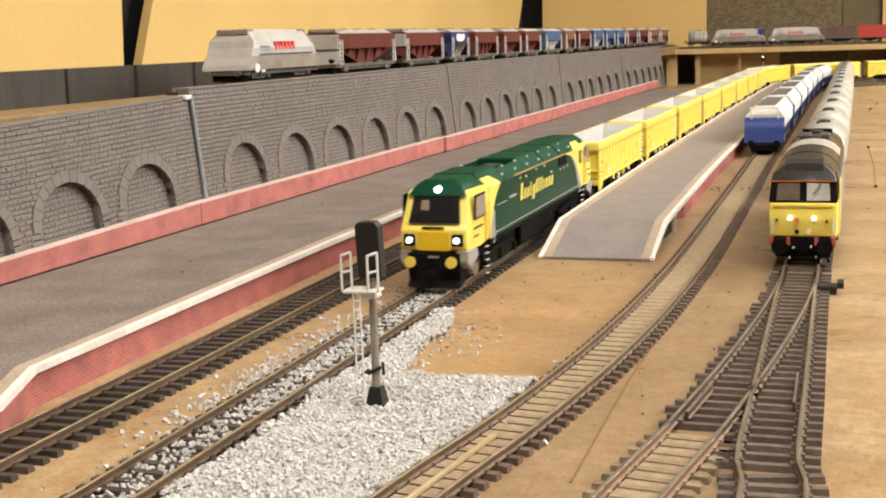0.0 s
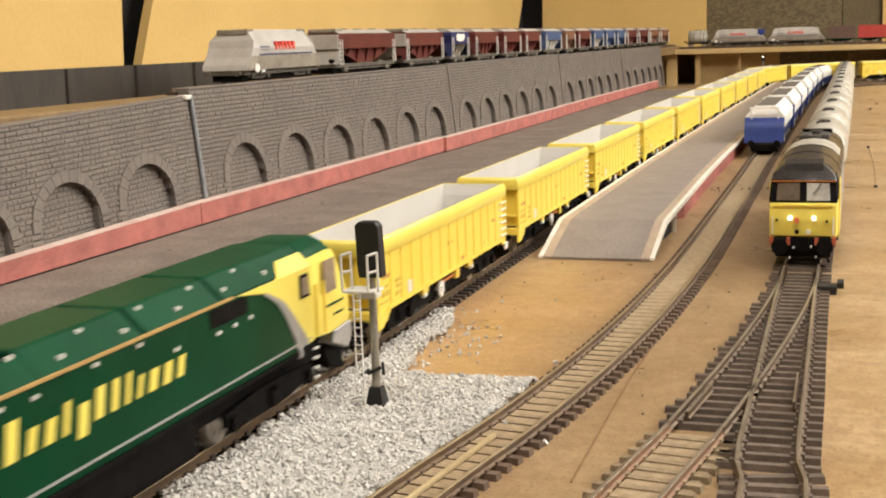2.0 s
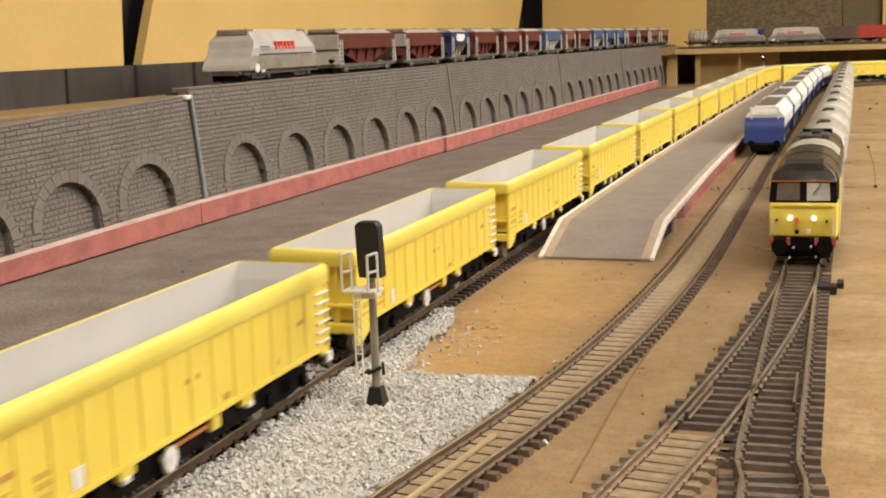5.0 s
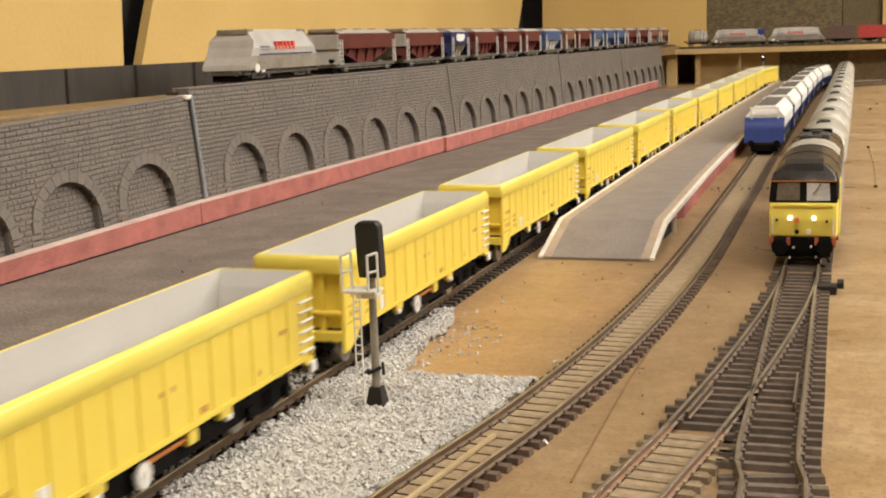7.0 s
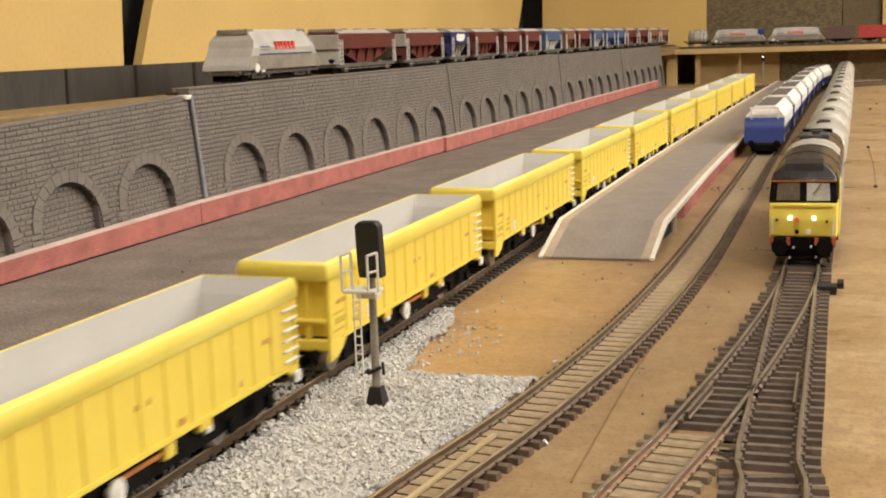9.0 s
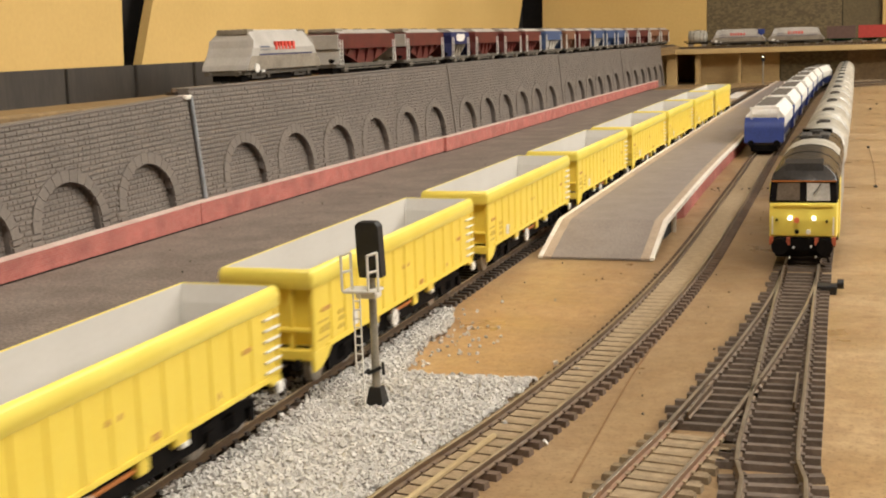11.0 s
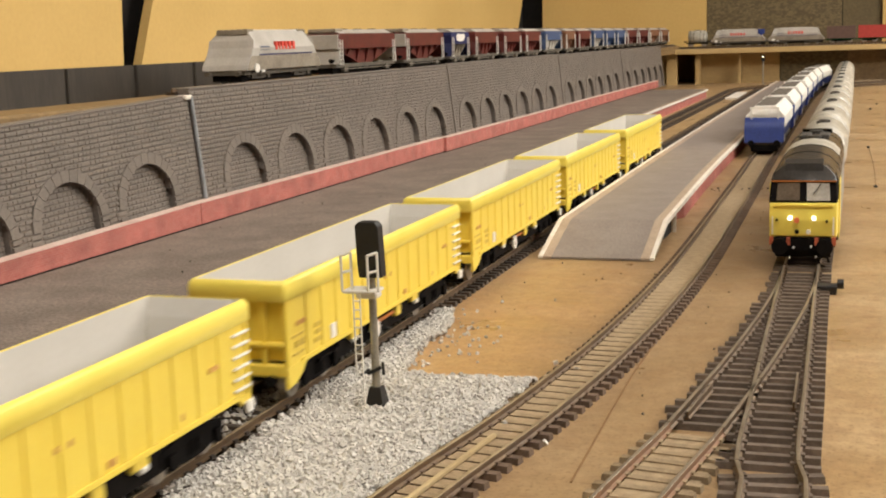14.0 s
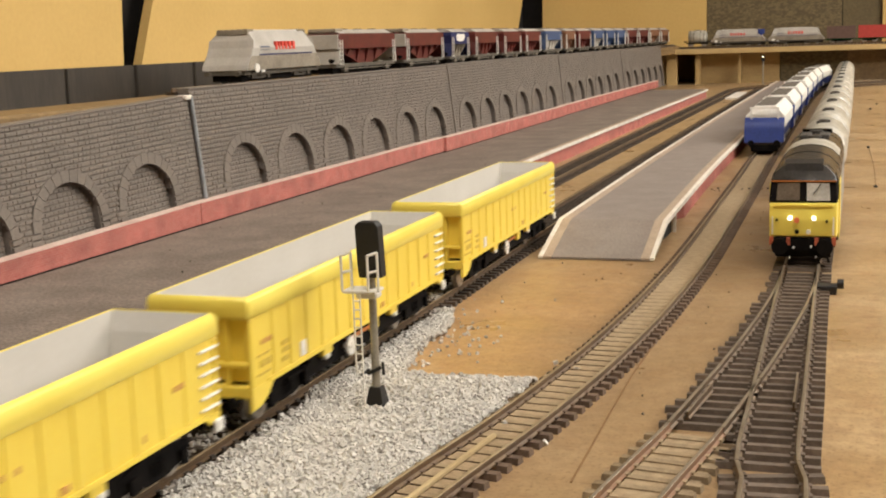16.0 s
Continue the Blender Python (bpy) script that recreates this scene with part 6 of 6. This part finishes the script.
def grey_marks(w, s, HW, LN):
    bm = bmesh.new()
    y = 0.046
    for i, wd in enumerate((0.0034, 0.0016, 0.0030, 0.0034, 0.0038, 0.0036)):
        y0, y1 = (y, y + wd)
        z0, z1 = 0.0268, 0.0338
        prism_x(bm, [(y0, z0), (y1, z0), (y1, z1), (y0, z1)] if s > 0 else [(LN - y1, z0), (LN - y0, z0), (LN - y0, z1), (LN - y1, z1)],
                *sorted((s * (HW - 0.0012), s * (HW + 0.00025))))
        y += wd + 0.0028
    part("side_marking", bm, REDSHAPE, w, "row of plain red blocks")
    part("side_stripe", B((*sorted((s * (HW - 0.001), s * (HW + 0.0002))), 0.020, LN - 0.016, 0.0226, 0.0238)), NAVY, w, "navy stripe")
    part("small_marking", B((*sorted((s * (HW - 0.001), s * (HW + 0.0002))), 0.022, 0.036, 0.0268, 0.0272), (*sorted((s * (HW - 0.001), s * (HW + 0.0002))), 0.022, 0.036, 0.0290, 0.0300)), BLUEGREY, w, "small blue bars")


def box_container(label, m, LN):
    w = thing("container_wagon", label, "container wagon")
    part("container", bevelled(B((-0.0165, 0.0165, 0.002, LN - 0.002, 0.0110, 0.0440)), 0.0005, 1), m, w)
    me = finish("corrugation", B((0.0164, 0.0170, -0.0012, 0.0012, 0.0125, 0.0425)), m)
    for k in range(12):
        for s in (0, 180):
            shared("corrugation", me, w, pose(0, 0.008 + k * (LN - 0.016) / 11, 0, 0, 0, s) if s == 0 else pose(0, 0.008 + k * (LN - 0.016) / 11, 0, 0, 0, 180))
    part("flat_frame", B((-0.0150, 0.0150, 0.0, LN, 0.0080, 0.0108)), GREEN, w, "green wagon frame")
    for y in (0.026, LN - 0.026):
        bogie(w, y, 0.023, 2, BLACK)
    return w


# ---- the moving train ----
SPEED = 0.211
MOVERS = []
loco = freight_loco()
MOVERS.append((loco, 0.5335, 0.2820))
first = box_wagon()
# slack in the couplings: how far each wagon stands from even spacing
SLACK = (-0.0026, -0.0018, -0.0013, -0.0008, -0.0002, 0.0012, 0.0020, 0.0027, 0.0032, 0.0036, 0.0036, 0.0042, 0.0046, -0.0006, -0.0058, -0.0020)
MOVERS.append((first, 0.8405 + SLACK[0], 0.1810))
for k in range(1, 16):
    MOVERS.append((copy_thing(first, pose(0, 0, 0)), 0.8405 + 0.2040 * k + SLACK[k], 0.1810))


def train_pose(y, length):
    """A vehicle whose leading end is y metres along the line: its middle follows the track, its heading the chord of its bogies."""
    s = L2s(y)
    a, b = L2.at(s + length * 0.17), L2.at(s + length * 0.83)
    cx, cy = (a[0] + b[0]) / 2, (a[1] + b[1]) / 2
    rz = math.degrees(math.atan2(-(b[0] - a[0]), b[1] - a[1]))
    return pose(cx, cy, RH, 0, 0, rz) @ Matrix.Translation((0.0008 if length < 0.2 else 0.0, -length / 2, 0))


for ob, y, ln in MOVERS:
    ob.matrix_world = train_pose(y, ln)

# ---- standing trains ----
def stand(ob, line, y, length):
    """Stand a vehicle with its leading end at y on a line."""
    n = len(line.p)
    s = float(np.interp(y, line.p[:n, 1][:int(np.argmax(line.p[:, 1]))], line.s[:int(np.argmax(line.p[:, 1]))]))
    a, b = line.at(s + length * 0.15), line.at(s + length * 0.85)
    rz = math.degrees(math.atan2(-(b[0] - a[0]), b[1] - a[1]))
    return pose((a[0] + b[0]) / 2, (a[1] + b[1]) / 2, RH, 0, 0, rz) @ Matrix.Translation((0, -length / 2, 0))


def stand_s(line, s, length, lift=0.0):
    a, b = line.at(s + length * 0.15), line.at(s + length * 0.85)
    rz = math.degrees(math.atan2(-(b[0] - a[0]), b[1] - a[1]))
    return pose((a[0] + b[0]) / 2, (a[1] + b[1]) / 2, RH + lift, 0, 0, rz) @ Matrix.Translation((0, -length / 2, 0))


def s_of(line, y):
    k = int(np.argmax(line.p[:, 1]))
    return float(np.interp(y, line.p[:k, 1], line.s[:k]))


d47 = diesel_47()
for c in d47.children_recursive:
    if not c.name.startswith("wheelset"):
        c.data.transform(Matrix.Diagonal((1.03, 1, 1.085, 1)))
d47.matrix_world = stand_s(R1, s_of(R1, 0.624), 0.2250)
tank = tank_wagon()
s = s_of(R1, 0.606) + 0.2250 + 0.070
for k in range(13):
    if k == 0:
        tank.matrix_world = stand_s(R1, s, 0.1320)
    elif s + 0.14 < R1.length:
        copy_thing(tank, stand_s(R1, s, 0.1320))
    s += 0.1445

bh = hopper_wagon("blue and cream-white bogie hopper wagon with dark top", "blue and white hopper wagons", HOPWHITE, BLUE, CARGO)
s = s_of(R2, 1.190)
bh.matrix_world = stand_s(R2, s, 0.182)
for k in range(1, 7):
    s += 0.2
    if s + 0.19 < R2.length:
        copy_thing(bh, stand_s(R2, s, 0.182))

# ---- the upper deck's track and train ----
U1 = Line([(-0.4170, 0.05), (-0.4170, 1.0), (-0.4172, 2.0), (-0.4170, 2.99)])
U2 = Line([(-0.46, 3.03), (0.0, 3.03), (0.92, 3.03)])
UZ = DZ + 0.0075
solid("track_bed", bevelled(B((-0.4400, -0.3940, 0.05, 2.99, DZ, UZ)), 0.001, 1), DECK, "raised brown strip under the upper track", "track bed", "structure")
track("black-sleepered track on the upper deck", U1, 0.68, U1.length, SLEEPER, RAIL, RAIL_DULL, near=(0.2, 1.9), lift=UZ)
track("black-sleepered track across the far end of the deck", U2, 0.02, U2.length, SLEEPER, RAIL, RAIL_DULL, lift=DZ)
gh = grey_hopper()
for c in gh.children_recursive:
    c.location.z *= 0.85
    c.data.transform(Matrix.Diagonal((1, 1, 0.85, 1)))
gh.matrix_world = stand_s(U1, s_of(U1, 0.788), 0.126, UZ)


def lower_built(w, k):
    """Set a vehicle's height by a factor, wheels and all."""
    for c in w.children_recursive:
        c.location.z *= k
        c.data.transform(Matrix.Diagonal((1, 1, k, 1)))
    return w


def upper(mt, label, y0, ln, ends=None):
    s = s_of(U1, y0)
    w = lower_built(small_hopper("hopper_wagon", label, mt, ln, ends), 0.86)
    w.matrix_world = stand_s(U1, s, ln, UZ)
    if mt is NAVY:
        bm = bmesh.new()
        plate(bm, [(0.020, 0.0250), (0.030, 0.0238), (0.044, 0.0246), (0.050, 0.0290), (0.046, 0.0322), (0.036, 0.0312), (0.026, 0.0325), (0.018, 0.0295)], 0.0165, 1, 0.0004)
        part("side_marking", bm, WHITE, w, "plain white patch")


M_, B_, R_, G_ = (MAROON, "maroon hopper wagon with pale cover and white ladder"), (BLUEGREY, "faded blue hopper wagon with pale dusty cover"), \
    (RUST, "rusty brown hopper wagon with dusty chute"), (NAVY, "navy hopper wagon with a white patch and dusty cream chute")
ROW = [(0.953, 0.137, M_, None), (1.115, 0.118, M_, None), (1.255, 0.068, G_, SKIRT), (1.342, 0.098, M_, None), (1.462, 0.086, M_, None), (1.567, 0.086, M_, None),
       (1.675, 0.104, B_, HOPGREY), (1.800, 0.072, R_, None), (1.890, 0.098, M_, None), (2.008, 0.086, B_, HOPGREY), (2.112, 0.086, B_, None), (2.216, 0.086, B_, None), (2.320, 0.115, M_, None),
       (2.452, 0.120, M_, None), (2.590, 0.135, R_, None), (2.742, 0.120, R_, None)]
for y0, ln, (mt, lb), en in ROW:
    upper(mt, lb, y0, ln, en)
# across the far end: local back runs to the right
tw = lower_built(tank_wagon(0.052), 0.85)
tagged(tw, "cream-white tank wagon on the upper deck")
del tw["group"]
tw.matrix_world = stand_s(U2, 0.46 - 0.383, 0.052, DZ)
for x in (-0.326, -0.197):
    far_hopper = copy_thing(gh, stand_s(U2, 0.46 + x, 0.126, DZ))
    if x < -0.3:
        bm = bmesh.new()
        plate(bm, [(0.108, 0.036), (0.108, 0.027), (0.1155, 0.0215), (0.123, 0.027), (0.123, 0.036)], 0.0180, 1, 0.0005)
        part("shield_marking", bm, BLUE, far_hopper, "plain blue shield shape")
for x, mt, lb in ((-0.068, BROWNBOX, "brown container on a green flat wagon"), (0.000, REDBOX, "red container on a green flat wagon"), (0.120, REDBOX, "red container on a green flat wagon")):
    w = lower_built(box_container(lb, mt, 0.066 if mt is BROWNBOX else 0.112), 0.85)
    w.matrix_world = stand_s(U2, 0.46 + x, 0.066 if mt is BROWNBOX else 0.112, DZ)

# ---- signals ----
sig = thing("colour_light_signal", "grey post signal with black head, white platform rails and ladder", "railway signal", m=pose(-0.1433, 0.3605, 0.0, 0, -0.4, 0))
bm = bmesh.new()
bmesh.ops.create_cone(bm, cap_ends=True, segments=14, radius1=0.0014, radius2=0.0012, depth=0.040, matrix=Matrix.Translation((0, 0, 0.0245)))
part("post", bm, POST, sig, "grey tubular post", True)
bm = bmesh.new()
bmesh.ops.create_cone(bm, cap_ends=True, segments=4, radius1=0.0046, radius2=0.0026, depth=0.0075, matrix=Matrix.Translation((0, 0, 0.0046)) @ pose(0, 0, 0, 0, 0, 45))
box(bm, -0.0042, 0.0042, -0.0034, 0.0034, 0.0003, 0.0014)
part("base", bm, SIGBLACK, sig, "black moulded base")
part("foot_plate", bevelled(B((-0.0058, 0.0052, -0.0040, 0.0036, 0.0010, 0.0020)), 0.0003, 1), SIGBLACK, sig, "black foot plate")
bm = bmesh.new()
prism_y(bm, [(-0.0034, 0.0438), (0.0042, 0.0438), (0.0041, 0.0480), (0.0036, 0.0600), (0.0024, 0.0614), (-0.0030, 0.0614), (-0.0041, 0.0602), (-0.0038, 0.0480)], -0.0022, 0.0024)
bevelled(bm, 0.0004, 2)
part("head", bm, SIGBLACK, sig, "black signal head seen from behind")
part("platform", bevelled(B((-0.0082, 0.0030, -0.0050, 0.0030, 0.0392, 0.0402)), 0.0003, 1), SIGWHITE, sig, "off-white service platform")
part("bracket", bevelled(B((-0.0045, 0.0025, -0.0030, 0.0020, 0.0372, 0.0391)), 0.0004, 1), SIGWHITE, sig)


def tube(bm, a, b, r, n=6):
    a, b = Vector(a), Vector(b)
    bmesh.ops.create_cone(bm, cap_ends=True, segments=n, radius1=r, radius2=r, depth=(b - a).length, matrix=Matrix.Translation((a + b) / 2) @ (b - a).to_track_quat("Z", "Y").to_matrix().to_4x4())


for x in (-0.0082, 0.0006):
    bm = bmesh.new()
    for a, b in (((x, -0.0046, 0.0398), (x, -0.0046, 0.0512)), ((x + 0.0027, -0.0030, 0.0398), (x + 0.0027, -0.0030, 0.0520)), ((x, -0.0046, 0.0512), (x + 0.0027, -0.0030, 0.0520)), ((x, -0.0046, 0.0458), (x + 0.0027, -0.0030, 0.0463))):
        tube(bm, a, b, 0.00044)
    part("guard_rail", bm, SIGWHITE, sig, "white guard rail")
bm = bmesh.new()
LX0, LX1 = -0.0046, -0.0024
for x in (LX0, LX1):
    tube(bm, (x, -0.0046, 0.0392), (x + 0.0005, -0.0060, 0.0130 if x == LX0 else 0.0005), 0.00030)
ladder = part("ladder", bm, SIGWHITE, sig, "pale thin ladder")
for k in range(9):
    z = 0.0145 + k * 0.0028
    bm = bmesh.new()
    tube(bm, (LX0 + 0.0004, -0.0058 + k * 0.00011, z), (LX1 + 0.0004, -0.0058 + k * 0.00011, z), 0.00024)
    part("rung", bm, SIGWHITE, ladder)
bm = bmesh.new()
tube(bm, (-0.0020, -0.0022, 0.0128), (0.0022, -0.0010, 0.0148), 0.0006), tube(bm, (0.0030, -0.0010, 0.0125), (0.0028, -0.0010, 0.0165), 0.0005), tube(bm, (-0.0034, -0.0040, 0.0128), (-0.0014, -0.0020, 0.0142), 0.0005)
part("clamp", bm, SIGBLACK, sig, "black clip round the post")

far_sig = thing("far_signal", "small far signal with a lit pale lamp", "railway signal", m=pose(-0.1880, 2.75, 0.0))
bm = bmesh.new()
tube(bm, (0, 0, 0), (0, 0, 0.052), 0.0013, 8)
part("post", bm, POST, far_sig)
part("head", bevelled(B((-0.0035, 0.0035, -0.002, 0.002, 0.052, 0.066)), 0.0006, 1), SIGBLACK, far_sig)
bm = bmesh.new()
disc(bm, 0, -0.0024, 0.0615, 0.0013, 0.0008, "Y", 12)
part("lens", bm, LAMPWARM, far_sig, "lit pale lens", True)

# ---- small clutter on the board ----
rng = random.Random(21)
sv, sf = [], []
for _ in range(16):
    pebble(-0.0775 + rng.uniform(-0.022, 0.018), 0.93 + rng.gauss(0, 0.018), 0.0024, rng.uniform(0.0005, 0.0011))
for _ in range(70):
    pebble(rng.uniform(-0.16, -0.04), rng.uniform(0.3, 0.9), 0.0003, rng.uniform(0.0002, 0.0005))
for _ in range(14):
    pebble(rng.uniform(-0.355, -0.268), rng.uniform(0.32, 1.1), PZ + 0.0002, rng.uniform(0.0003, 0.0006))
me = bpy.data.meshes.new("crumbs")
me.from_pydata(sv, [], sf)
me.materials.append(CARGO)
tagged(new("crumbs", me), "dark crumbs of dirt on the board and track", "debris", kind="stuff")
# Small dark lumps for the dark marks on the board's right side.
for x, y, r in ((0.0126, 1.289, 0.0019), (0.0152, 0.967, 0.0017), (0.020, 1.90, 0.0018), (0.030, 2.02, 0.0018)):
    bm = bmesh.new()
    bmesh.ops.create_icosphere(bm, subdivisions=2, radius=r)
    for v in bm.verts:
        v.co.z = v.co.z * 0.6 + r * 0.5
        v.co *= 1 + 0.25 * noise.noise(v.co * 500)
    solid("wire_stub", bm, SIGBLACK, "dark wire stub standing in a hole of the board", "wire stub", m=pose(x, y, 0), smooth=True)
# Thin brown strand for the faint line between two of the lumps.
bm = bmesh.new()
pts = [(0.0130, 1.283), (0.0148, 1.18), (0.0158, 1.08), (0.0152, 0.975)]
for a, b in zip(pts, pts[1:]):
    tube(bm, (*a, 0.0003), (*b, 0.0003), 0.0003)
solid("thin_wire", bm, DECK, "thin brown wire lying along the board", "wire")
bm = B((-0.2150, -0.1955, 2.22, 2.44, 0.0, 0.0032))
solid("paper_offcut", bm, EDGE_WHITE, "pale card offcut lying between the tracks", "card offcut")


def motions():
    for ob, y, ln in MOVERS:
        rows = []
        for i in range(65):
            t = i * 0.25
            rows.append((t, train_pose(y - SPEED * t, ln)))
        walk(ob, rows)
        for bg in [c for c in ob.children if c.name.startswith("bogie")]:
            for ws in [c for c in bg.children if c.name.startswith("wheelset")]:
                rad = ws.location.z
                at = ws.location.copy()
                step = math.degrees(SPEED / FPS / rad)
                walk(ws, [(i / FPS, pose(at.x, at.y, at.z, step * i, 0, 0)) for i in range(0, 481)])


motions()
